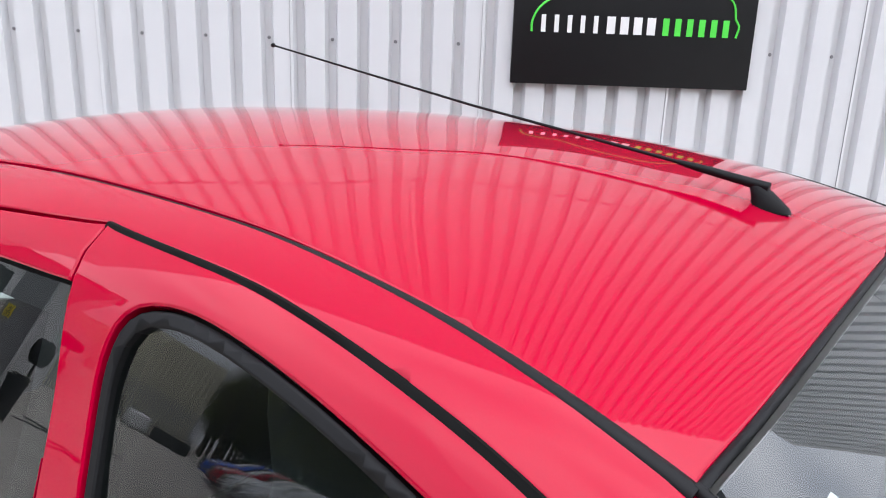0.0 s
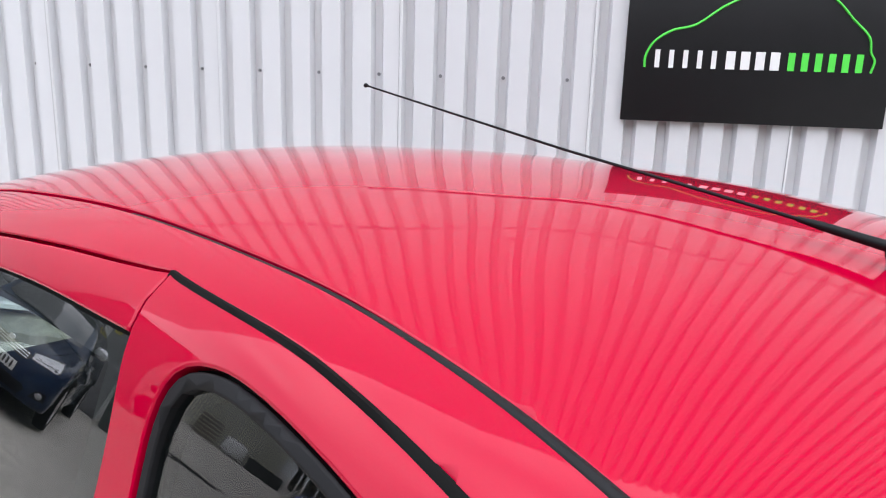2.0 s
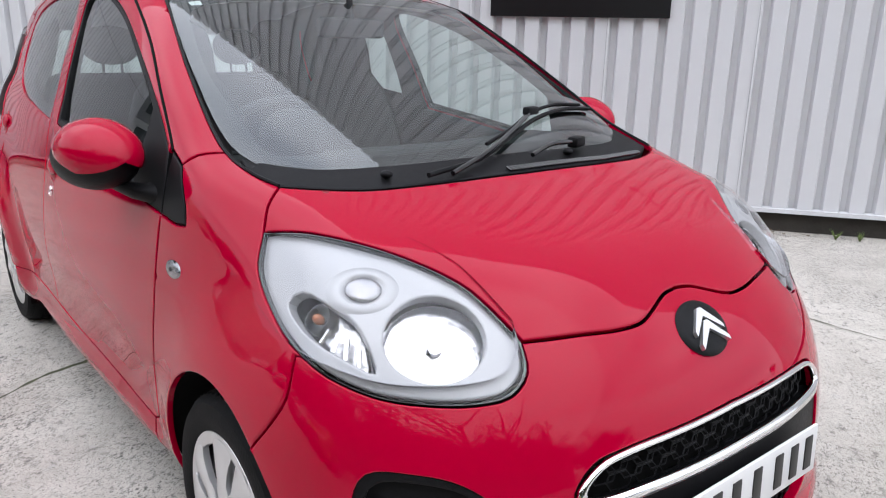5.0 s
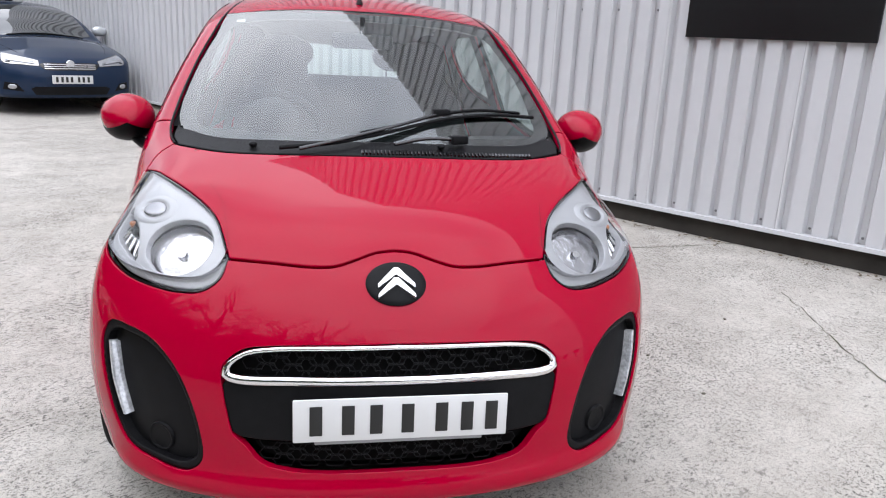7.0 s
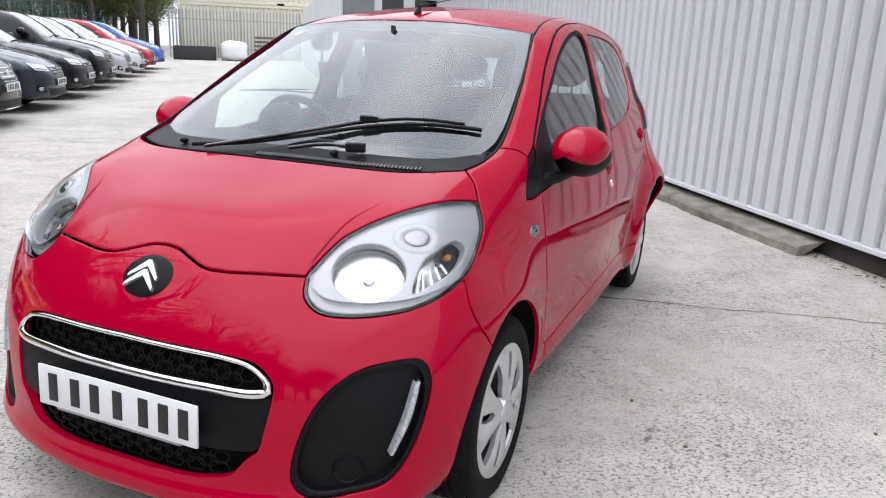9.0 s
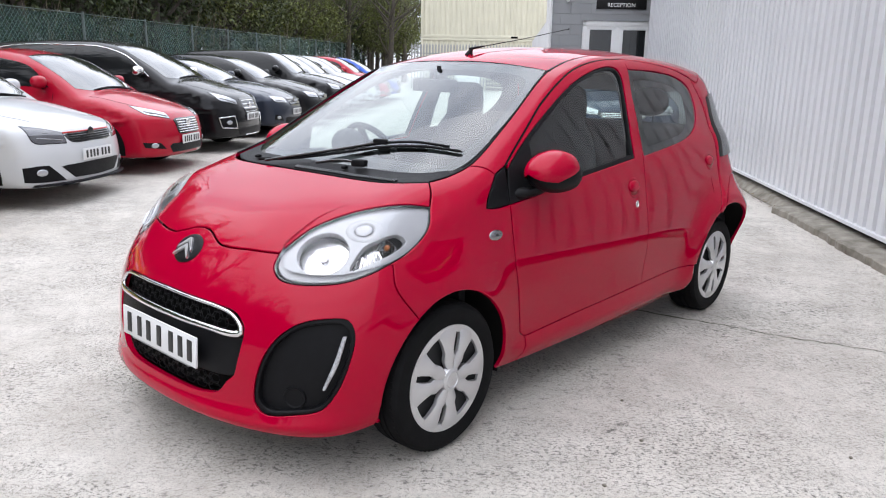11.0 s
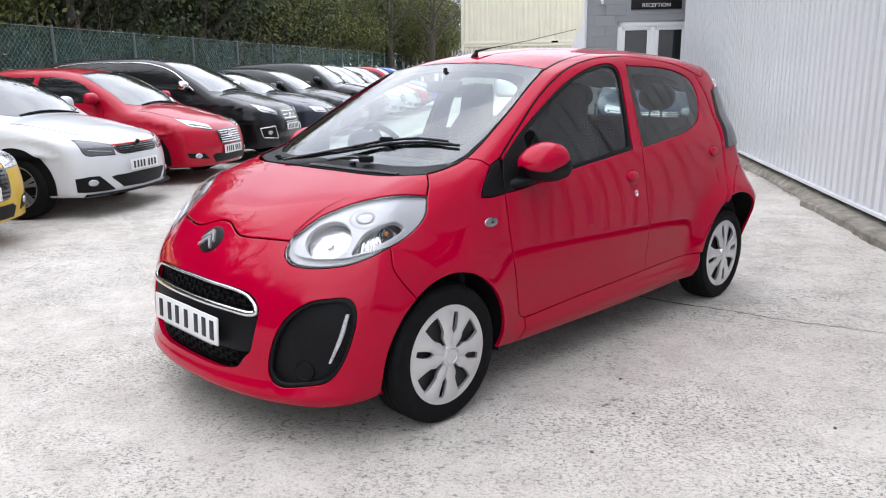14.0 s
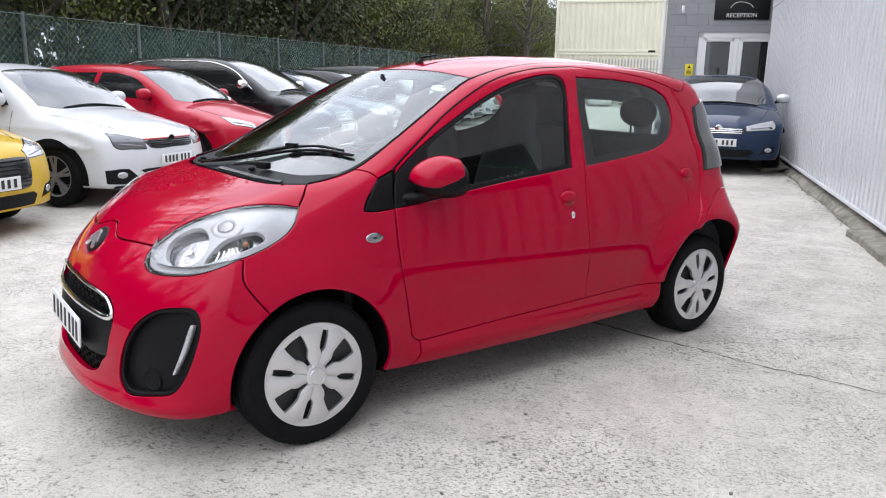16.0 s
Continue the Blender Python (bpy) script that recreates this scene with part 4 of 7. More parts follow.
pane("door_glass", GLASS_DARK, glass_f, parent=doors, sides="lr", sheet="side", lean=(0.0, 0.0, 0.02, 0.0), depth=0.014, thick=0.0, gap=-0.008, edge=0.0, label="tinted front door window")
pane("window_seal", SEAL, win_front, parent=doors, sides="lr", holes=[glass_f], hole_gap=0.0, depth=0.003, thick=0.014, gap=0.001, edge=0.003, label="black rubber window frame and mirror corner")
pane("wing_triangle", BLACK_PLASTIC, join(tri_low, on_side([(-0.812, 0.865), (-0.808, 0.93), (-0.80, 1.005)]), rail_low[::-1], tri_front), sides="lr", depth=0.002, thick=0.012, gap=0.003, label="black plastic corner triangle")
glass_r = join(on_side([(0.35, 1.352), (0.335, 1.2), (0.33, 1.02)]), on_side([(0.33, 1.02), (0.503, 1.036), (0.76, 1.07), (0.885, 1.12), (0.942, 1.195), (0.938, 1.262), (0.89, 1.293), (0.78, 1.327), (0.6, 1.346), (0.35, 1.352)]))
pane("quarter_glass", GLASS_DARK, win_rear, parent=rdoors, sides="lr", sheet="side", depth=0.004, thick=0.0, gap=0.002, edge=0.0, label="flush tinted rear door window")
pane("window_band", FRIT, win_rear, parent=rdoors, sides="lr", sheet="side", holes=[glass_r], hole_gap=0.0, depth=0.010, thick=0.0, gap=0.0, edge=0.0)

# linings seen through the glass
LINING = material("grey_headlining", (0.32, 0.32, 0.31), rough=0.95, vary=0.08, scale=30)
TRIM = material("dark_cabin_trim", (0.018, 0.018, 0.02), rough=0.8, spec=0.3, vary=0.2, scale=30)
pane("headlining", LINING, both(join(screen_top[::-1], ditch, roof_back)), depth=0.035, thick=0.0, gap=-0.03, edge=0.0, res=0.08)
pane("pillar_trim", TRIM, join(rail_low, door_top, rear_top, on_skin([(0.606, 1.03, 1.34), (0.605, 1.14, 1.325), (0.53, 1.24, 1.395)]), ditch[::-1], on_skin([(0.533, -0.271, 1.366), (0.556, -0.385, 1.312), (0.612, -0.65, 1.163), (0.645, -0.924, 1.010)]), wing_seam), sides="lr", depth=0.03, thick=0.0, gap=-0.012, edge=0.0, res=0.06)
pane("door_card", TRIM, join(door_low[::-1], door_front, door_top, b_line[::-1]), sides="lr", holes=[glass_f], hole_gap=0.012, depth=0.035, thick=0.0, gap=-0.01, edge=0.0, res=0.06, parent=doors)
pane("rear_door_card", TRIM, join(rear_low[::-1], b_line, rear_top, rear_edge, r_arch[::-1]), sides="lr", holes=[glass_r], hole_gap=0.01, depth=0.035, thick=0.0, gap=-0.01, edge=0.0, res=0.06, parent=rdoors)
pane("quarter_trim", TRIM, join(rear_edge[::-1], on_side([(1.0, 0.6), (1.2, 0.72), (1.35, 0.75)]), on_skin([(0.6, 1.45, 0.9), (0.5, 1.38, 1.3), (0.604, 1.03, 1.34)])), sides="lr", depth=0.045, thick=0.0, gap=-0.02, edge=0.0, res=0.08)
part("cabin_floor", Shape().box(-0.68, 0.68, -0.95, 1.45, 0.2, 0.27, 0.02), TRIM, CAR)
for s in (1, -1):
    part("side_trim", Shape().box(min(0.58 * s, 0.735 * s), max(0.58 * s, 0.735 * s), 0.30, 1.45, 0.26, 0.66, 0.03), TRIM, CAR, smooth=60)
part("bulkhead", Shape().box(-0.66, 0.66, -0.98, -0.94, 0.25, 0.93, 0.01), TRIM, CAR)
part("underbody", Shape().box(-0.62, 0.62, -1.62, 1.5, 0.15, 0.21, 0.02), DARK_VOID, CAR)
dash = Shape()
dash.rings([[(x, y + 0.10 * (x / 0.66) ** 2, z) for y, z in ((-0.96, 0.92), (-0.80, 0.955), (-0.66, 0.95), (-0.60, 0.90), (-0.58, 0.75), (-0.62, 0.6), (-0.9, 0.6))] for x in np.linspace(-0.66, 0.66, 15)], close=True, cap0=True, cap1=True)
part("dashboard", dash, TRIM, CAR, "dark grey moulded dashboard", smooth=60)
col = Vector((-0.34, -0.50, 0.93))
wm = Matrix.Translation(col) @ Matrix.Rotation(radians(-62), 4, "X")
ringp = [(0.178 * math.cos(a), 0.178 * math.sin(a), 0) for a in np.linspace(0, 2 * math.pi, 37)]
wheel = part("steering_wheel", Shape().tube(ringp, 0.015, 10, cap=False), TRIM, CAR, "dark three-spoke steering wheel", smooth=180, pose_m=wm)
part("steering_boss", Shape().ellipsoid((0, 0, -0.01), (0.075, 0.065, 0.03), 20, 8).box(-0.17, 0.17, -0.018, 0.018, -0.015, 0.005, 0.006).box(-0.02, 0.02, -0.17, 0, -0.015, 0.005, 0.006), TRIM, wheel, smooth=60)
part("instrument_pod", Shape().ellipsoid((-0.34, -0.66, 1.0), (0.10, 0.07, 0.075), 20, 10), TRIM, CAR, smooth=180)
part("rear_view_mirror", Shape().box(-0.12, 0.12, -0.415, -0.385, 1.255, 1.315, 0.014).tube([(0, -0.40, 1.31), (0, -0.39, 1.375)], 0.01, 8), TRIM, CAR)
SEATM = material("dark_seat_fabric", (0.022, 0.022, 0.025), rough=0.95, vary=0.15, scale=20)


def seat(x, y):
    """A front seat whose back runs up into a fixed head part."""
    rows = []
    for z, w, d, off in ((0.42, 0.22, 0.07, 0.0), (0.55, 0.235, 0.075, 0.04), (0.75, 0.23, 0.06, 0.09), (0.95, 0.215, 0.05, 0.135), (1.06, 0.17, 0.045, 0.16), (1.12, 0.12, 0.042, 0.17), (1.2, 0.115, 0.045, 0.18), (1.27, 0.10, 0.04, 0.19), (1.295, 0.06, 0.02, 0.195)):
        rows.append([(x + w * math.copysign(abs(math.cos(a)) ** 0.5, math.cos(a)), y + off + d * math.copysign(abs(math.sin(a)) ** 0.7, math.sin(a)), z) for a in np.linspace(0, 2 * math.pi, 20, endpoint=False)])
    base = part("front_seat", Shape().rings(rows, True, True, True), SEATM, CAR, "dark fabric front seat with fixed head part", smooth=180)
    part("cushion", Shape().box(x - 0.24, x + 0.24, y - 0.5, y + 0.05, 0.36, 0.5, 0.06), SEATM, base, smooth=60)


seat(-0.33, 0.02), seat(0.33, 0.02)
part("rear_seat", Shape().box(-0.58, 0.58, 0.62, 1.0, 0.4, 0.56, 0.06), SEATM, CAR, smooth=60)
part("rear_backrest", Shape().box(-0.58, 0.58, -0.07, 0.07, 0, 0.60, 0.06), SEATM, CAR, smooth=60, pose_m=pose(0, 1.02, 0.5, -16))
for x in (-0.3, 0.3):
    part("head_restraint", Shape().ellipsoid((x, 1.16, 1.2), (0.125, 0.05, 0.085), 24, 14, e=0.9).tube([(x - 0.04, 1.15, 1.0), (x - 0.04, 1.155, 1.15)], 0.006, 6).tube([(x + 0.04, 1.15, 1.0), (x + 0.04, 1.155, 1.15)], 0.006, 6), SEATM, CAR, smooth=60)
sticker = on_skin([(-0.457, -0.336, 1.354), (-0.459, -0.362, 1.342), (-0.490, -0.356, 1.339), (-0.491, -0.333, 1.349)], sharp=(0, 1, 2, 3), closed=True)
pane("screen_sticker", PLATE, sticker, parent=windscreen, depth=0.008, thick=0.0, gap=0.0, edge=0.0, label="small white sticker inside the glass")

# wheels
TREAD = Shape().lathe([(0.186, -0.008), (0.192, 0.0), (0.205, 0.008), (0.235, 0.012), (0.258, 0.008), (0.272, -0.006), (0.2785, -0.026), (0.279, -0.045), (0.273, -0.047), (0.273, -0.053), (0.279, -0.055), (0.279, -0.075), (0.273, -0.077), (0.273, -0.083), (0.279, -0.085), (0.279, -0.105), (0.273, -0.107), (0.273, -0.113), (0.2785, -0.13), (0.27, -0.15), (0.24, -0.165), (0.19, -0.16)], 72)
for k in range(72):
    a = 2 * math.pi * k / 72
    TREAD.box(0.262, 0.2755, -0.0045, 0.0045, -0.03, -0.008, 0.0, Matrix.Rotation(a, 4, "Z"))
TYRE_ME = TREAD.mesh("tyre", RUBBER, 35)
PETAL = []
for wide in (0.90, 0.81):
    sh, rows = Shape(), []
    for r, w, z in ((0.030, 0.0125, 0.013), (0.05, 0.0205, 0.010), (0.074, 0.0300, 0.009), (0.086, 0.0290, 0.009), (0.098, 0.0235, 0.009), (0.122, 0.0300, 0.008), (0.146, 0.0390, 0.006), (0.163, 0.0480, 0.003), (0.180, 0.056, -0.002)):
        rows.append([(r * math.cos(q * w * wide / r), r * math.sin(q * w * wide / r), z - dz) for q, dz in ((-1.0, 0.02), (-1.0, 0.006), (-0.75, 0.003), (0, 0.0), (0.75, 0.003), (1.0, 0.006), (1.0, 0.02))])
    PETAL.append(sh.rings(rows, close=False).mesh("spoke", SILVER, 40))
COVER_ME = Shape().lathe([(0.160, -0.014), (0.162, -0.005), (0.175, -0.003), (0.187, -0.004), (0.1905, -0.012)], 64).mesh("wheel_cover", SILVER, 40)
CAP_ME = Shape().lathe([(0.0006, 0.014), (0.026, 0.014), (0.029, 0.011), (0.031, 0.014), (0.040, 0.011), (0.046, -0.006)], 40).mesh("centre_cap", SILVER, 40)
RIM_ME = Shape().lathe([(0.0006, -0.028), (0.06, -0.028), (0.10, -0.034), (0.16, -0.03), (0.178, -0.014), (0.187, -0.008)], 48).mesh("rim", material("dark_steel_rim", (0.02, 0.02, 0.021), rough=0.6, vary=0.3), 40)
for s in (1, -1):
    for ya, turn in ((FRONT_AXLE, 8), (REAR_AXLE, 31)):
        m = pose(0.783 * s, ya, TYRE_R, 0, 90 * s, 0) @ Matrix.Rotation(radians(turn), 4, "Z")
        tyre = part("wheel", TYRE_ME, RUBBER, CAR, "black tyre on a steel rim with a silver eight-petal cover", pose_m=m)
        grow = pose(0, 0, 0.010) @ Matrix.Diagonal((1.06, 1.06, 1, 1))
        part("rim", RIM_ME, None, tyre, pose_m=grow)
        part("wheel_cover", COVER_ME, None, tyre, pose_m=grow)
        part("centre_cap", CAP_ME, None, tyre, pose_m=grow)
        for k in range(8):
            part("spoke", PETAL[k % 2], None, tyre, pose_m=grow @ Matrix.Rotation(radians(45 * k + (4.5 if k % 2 else -4.5)), 4, "Z"))
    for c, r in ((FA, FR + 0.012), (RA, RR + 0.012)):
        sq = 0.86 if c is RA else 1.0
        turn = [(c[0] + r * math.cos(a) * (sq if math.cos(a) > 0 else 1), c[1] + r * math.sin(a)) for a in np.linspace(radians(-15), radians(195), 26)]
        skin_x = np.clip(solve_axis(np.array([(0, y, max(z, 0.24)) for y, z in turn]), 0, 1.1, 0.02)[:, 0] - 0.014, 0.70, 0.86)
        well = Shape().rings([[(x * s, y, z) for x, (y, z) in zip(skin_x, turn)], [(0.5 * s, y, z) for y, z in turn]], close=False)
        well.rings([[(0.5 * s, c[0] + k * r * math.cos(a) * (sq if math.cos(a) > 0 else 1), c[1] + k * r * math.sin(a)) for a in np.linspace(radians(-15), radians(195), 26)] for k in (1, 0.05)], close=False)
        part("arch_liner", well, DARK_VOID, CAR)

# door mirrors, handles, locks, repeaters
for i, s in ((0, 1), (1, -1)):
    c = Vector((0.838 * s, -0.655, 0.99))
    sh = Shape().ellipsoid((0, 0.020, -0.016), (0.084, 0.120, 0.068), 36, 24, e=0.95)
    sh.v = [(x, min(y, 0.085), z) for x, y, z in sh.v]
    mir = part("door_mirror", sh, BLACK_PLASTIC, doors[i], "red-capped black door mirror", smooth=50, pose_m=Matrix.Translation(c) @ Matrix.Rotation(radians(-10 * s), 4, "Z") @ Matrix.Diagonal((1.04, 1.04, 1.04, 1)))
    cap = Shape().rings([[(0.087 * math.cos(th) * math.cos(ph), 0.122 * math.sin(th), 0.072 * math.cos(th) * math.sin(ph) - 0.0122 * max(0.0, -math.sin(th)) + 0.004) for ph in np.linspace(radians(-30), radians(210), 40)] for th in np.linspace(radians(-89.5), radians(31), 30)], close=False)
    part("mirror_cap", cap, RED, mir, "glossy red cap", smooth=180)
    part("mirror_glass", Shape().ellipsoid((0, 0.085, -0.012), (0.060, 0.004, 0.05), 24, 8), CHROME, mir, smooth=180)
    arm = Shape()
    arm.rings([[(s * x, y + 0.035 * math.cos(a) * k, z + 0.017 * math.sin(a) * k) for a in np.linspace(0, 2 * math.pi, 14, endpoint=False)] for x, y, z, k in ((0.722, -0.735, 0.900, 1.6), (0.755, -0.725, 0.897, 1.35), (0.79, -0.70, 0.905, 1.15), (0.82, -0.675, 0.922, 1.05), (0.838, -0.66, 0.945, 0.95))], True, True, True)
    part("mirror_arm", arm, BLACK_PLASTIC, doors[i], smooth=60)
    for (y, z), par in (((0.107, 0.841), doors[i]), ((0.995, 0.897), rdoors[i])):
        p = on_side([(y, z), (y + 0.001, z)])[0] * (s, 1, 1)
        m = skin_pose(p)
        part("handle_dish", Shape().lathe([(0.0006, -0.004), (0.03, -0.002), (0.04, 0.0015), (0.046, 0.002), (0.052, -0.004)], 36, m), RED, par, smooth=180)
        flap = Shape().ellipsoid((0, 0.006, 0.004), (0.05, 0.028, 0.013), 28, 10)
        part("door_handle", flap, RED, par, "rounded red pull handle", smooth=180, pose_m=m)
        # No hollow is cut: the darker red alone gives the slot its shade.
        part("handle_slot", Shape().ellipsoid((0, -0.024, -0.001), (0.036, 0.012, 0.006), 20, 8, m), RED_DARK, par, smooth=180)
    p = on_side([(0.128, 0.763), (0.129, 0.763)])[0] * (s, 1, 1)
    m = skin_pose(p)
    lock = part("door_lock", Shape().lathe([(0.0006, 0.003), (0.007, 0.003), (0.008, 0.005), (0.013, 0.0045), (0.0145, -0.002)], 24), CHROME, doors[i], "bare metal key lock", pose_m=m @ Matrix.Diagonal((0.85, 1.25, 1, 1)))
    part("key_slot", Shape().box(-0.001, 0.001, -0.006, 0.006, 0.002, 0.004), INK, lock)
    p = on_side([(-0.912, 0.763), (-0.911, 0.763)])[0] * (s, 1, 1)
    ind = part("side_repeater", Shape().lathe([(0.0006, 0.008), (0.02, 0.007), (0.028, 0.004), (0.032, 0.003), (0.034, -0.002)], 32), REFLECT, CAR, "small clear oval side repeater", smooth=60, pose_m=skin_pose(p) @ Matrix.Diagonal((1.1, 0.60, 1, 1)))
    part("repeater_bulb", Shape().ellipsoid((0, 0, 0.006), (0.009, 0.009, 0.004), 14, 6), INK, ind)

# wiper, jets, aerial
def on_screen(x, y, lift):
    return tuple(solve_axis(np.array([(x, y, 0)]), 2, 1.8, 0.5)[0] + (0, -lift * 0.45, lift * 0.9))


wiper = thing("windscreen_wiper", "", "")
wiper.parent = CAR
blade = [on_screen(x, y, 0.012) for x, y in ((-0.30, -1.195), (-0.13, -1.16), (0.05, -1.075), (0.23, -0.99), (0.40, -0.93), (0.575, -0.885))]
part("wiper_blade", Shape().tube(spline(blade, step=0.03), 0.0065, 6), BLACK_PLASTIC, wiper, smooth=60)
spine = [on_screen(x, y, 0.018) for x, y in ((-0.05, -1.10), (0.10, -1.035), (0.22, -0.975), (0.36, -0.925), (0.52, -0.89))]
part("wiper_spine", Shape().tube(spline(spine, step=0.03), 0.0055, 6), BLACK_PLASTIC, wiper, smooth=60)
arm_p = [on_screen(-0.24, -1.205, 0.014), on_screen(-0.10, -1.15, 0.022), on_screen(0.08, -1.055, 0.026), on_screen(0.22, -0.975, 0.024)]
part("wiper_arm", Shape().tube(spline(arm_p, step=0.03), 0.006, 8), BLACK_GLOSS, wiper, smooth=60)
part("wiper_clip", Shape().box(-0.03, 0.03, -0.012, 0.012, -0.008, 0.014, 0.005), BLACK_PLASTIC, wiper, pose_m=Matrix.Translation(on_screen(0.225, -0.972, 0.022)) @ Matrix.Rotation(radians(18), 4, "Z"))
link = [on_screen(0.05, -1.165, 0.012), on_screen(0.15, -1.13, 0.02), on_screen(0.25, -1.125, 0.022)]
part("wiper_link", Shape().tube(spline(link, step=0.03), 0.006, 8), BLACK_GLOSS, wiper, smooth=60)
part("wiper_pivot", Shape().box(-0.03, 0.03, -0.016, 0.016, -0.01, 0.018, 0.006), BLACK_PLASTIC, wiper, pose_m=Matrix.Translation(on_screen(0.26, -1.12, 0.014)) @ Matrix.Rotation(radians(20), 4, "Z"))
for x in (-0.378, 0.20):
    part("washer_jet", Shape().ellipsoid((0, 0, 0), (0.013, 0.016, 0.009), 14, 8), BLACK_PLASTIC, CAR, smooth=180, pose_m=Matrix.Translation(on_screen(x, -1.15, 0.004)))
aerial = thing("aerial", "", "")
aerial.parent = CAR
az = float(solve_axis(np.array([(0.0, -0.17, 0.0)]), 2, 1.8, 0.5)[0][2])
base = Shape()
base.rings([[(0.013 * k * math.cos(a), -0.178 + dy + 0.020 * k * math.sin(a), az - 0.004 + h) for a in np.linspace(0, 2 * math.pi, 18, endpoint=False)] for h, k, dy in ((0, 1.15, 0), (0.006, 1.1, 0.002), (0.018, 0.8, 0.010), (0.028, 0.55, 0.018), (0.033, 0.3, 0.022))], True, False, True)
part("aerial_base", base, BLACK_PLASTIC, aerial, smooth=60)
tip, root = Vector((0, 0.70, 1.60)), Vector((0, -0.172, az + 0.024))
d = tip - root
part("aerial_grip", Shape().tube([root, root + d * 0.03, root + d * 0.10, root + d * 0.13], [0.0065, 0.006, 0.005, 0.0032], 12), BLACK_PLASTIC, aerial, smooth=60)
part("aerial_rod", Shape().tube([root + d * 0.12, root + d * 0.5 + Vector((0, 0, -0.004)), tip], [0.0024, 0.0020, 0.0017], 8), BLACK_PLASTIC, aerial, smooth=60)
part("aerial_tip", Shape().ellipsoid(tip, (0.004, 0.0055, 0.004), 10, 6), BLACK_PLASTIC, aerial, smooth=180)


# ---- other cars in the yard ----
def car_solid(L, W, H, yb, zb, yt, yr, nose=0.70, boot=None):
    """A rounded car body, nose at y = -L / 2: yb, zb the foot of the windscreen, yt its top, yr the rear end of the roof."""
    y0, y1 = -L / 2, L / 2
    roof = Curve((y0, zb - 0.45), (yb, zb - 0.01), ((yb + yt) / 2, (zb + H) / 2 + 0.0), (yt, H - 0.065), (yt + 0.45, H - 0.005), (yt + 0.9, H), (yr - 0.2, H - 0.04), (yr, H - 0.10), (yr + 0.35, H - 0.34), (y1 + 0.3, H - 0.6))
    lid = Curve((y0 - 0.1, nose - 0.28), (y0 + 0.02, nose - 0.08), (y0 + 0.14, nose + 0.02), (y0 + 0.45, nose + (zb - nose) * 0.55), (yb, zb), (0.1, zb + 0.01), (y1 - 0.3, zb + (0.06 if boot is None else boot)), (y1, zb + 0.02))
    front = Curve((0.1, -0.05), (0.22, 0.0), (0.45, 0.01), (0.62, -0.02), (0.85, -0.12))
    waist = Curve((0.1, 0.90), (0.25, 0.955), (0.5, 0.99), (0.7, 1.0), (0.85, 0.975), (1.0, 0.93), (1.2, 0.85))
    cabin = Curve((0.8, 0.99), (zb, 0.93), ((zb + H) / 2, 0.82), (H - 0.12, 0.70), (H + 0.1, 0.5))

    def fn(p):
        x, y, z = np.abs(p[:, 0]), p[:, 1], p[:, 2]
        q = x / (W * 0.42)
        swell = 0.0
        for ya in (y0 + 0.84, y1 - 0.74):
            swell = swell + 0.003 * np.exp(-(((np.hypot(y - ya, z - 0.315) - 0.34) / 0.09) ** 2)) * np.clip((z - 0.15) / 0.15, 0, 1)
        crease = 0.012 * np.exp(-(((z - zb + 0.16 - 0.03 * y) / 0.035) ** 2)) - 0.007 * np.exp(-(((z - 0.48) / 0.13) ** 2))
        fr = -y + y0 - front(z) + 0.15 * q ** 2.6
        bk = y - y1 + 0.10 * q ** 3 + 0.10 * np.clip((z - 0.6) / 0.5, 0, 1)
        low = smax(smax(x - waist(z) * W / 2 - swell - crease, fr, 0.11), bk, 0.10)
        low = smax(low, z - lid(y) + 0.10 * (x / (W / 2)) ** 2.2, 0.055)
        low = smax(low, 0.2 - z, 0.05)
        cab = smax(x - cabin(z) * W / 2, (z - roof(y) + 0.05 * (x / 0.6) ** 2) * 0.9, 0.07)
        cab = smax(cab, bk, 0.1)
        cab = smax(cab, 0.6 - z, 0.05)
        return smin(low, cab, 0.035)

    return fn


CAR_GLASS = material("parked_car_glass", (0.014, 0.016, 0.018), rough=0.03, spec=0.4, coat=1.0, coat_rough=0.0)
CAR_GLASS.node_tree.nodes["Principled BSDF"].inputs["Coat IOR"].default_value = 1.62
SIDE_GLASS = material("parked_side_glass", (0.010, 0.011, 0.012), rough=0.04, spec=0.3)
LAMP_CLEAR = material("parked_lamp", (0.45, 0.46, 0.48), rough=0.12, metal=0.6, coat=1.0, bump=0.4, bump_scale=40)
ALLOY_BRIGHT = material("bright_alloy", (0.5, 0.5, 0.51), rough=0.3, metal=0.8)
ALLOY_DARK = material("dark_alloy", (0.30, 0.30, 0.31), rough=0.35, metal=0.7)
TYRE_FAR = Shape().lathe([(0.20, -0.01), (0.215, 0.004), (0.25, 0.012), (0.29, 0.004), (0.312, -0.02), (0.315, -0.17), (0.25, -0.2)], 40).mesh("tyre", RUBBER, 40)
RIM_FAR = Shape().lathe([(0.0006, -0.05), (0.19, -0.05), (0.205, -0.01)], 32).mesh("rim_back", DARK_VOID, 40)


def alloy_mesh(mat):
    sh = Shape().lathe([(0.192, -0.012), (0.198, 0.0), (0.21, 0.001), (0.214, -0.01)], 40)
    sh.lathe([(0.0006, -0.004), (0.03, -0.004), (0.04, -0.012), (0.042, -0.03)], 20)
    return sh.mesh("alloy_rim", mat, 40)


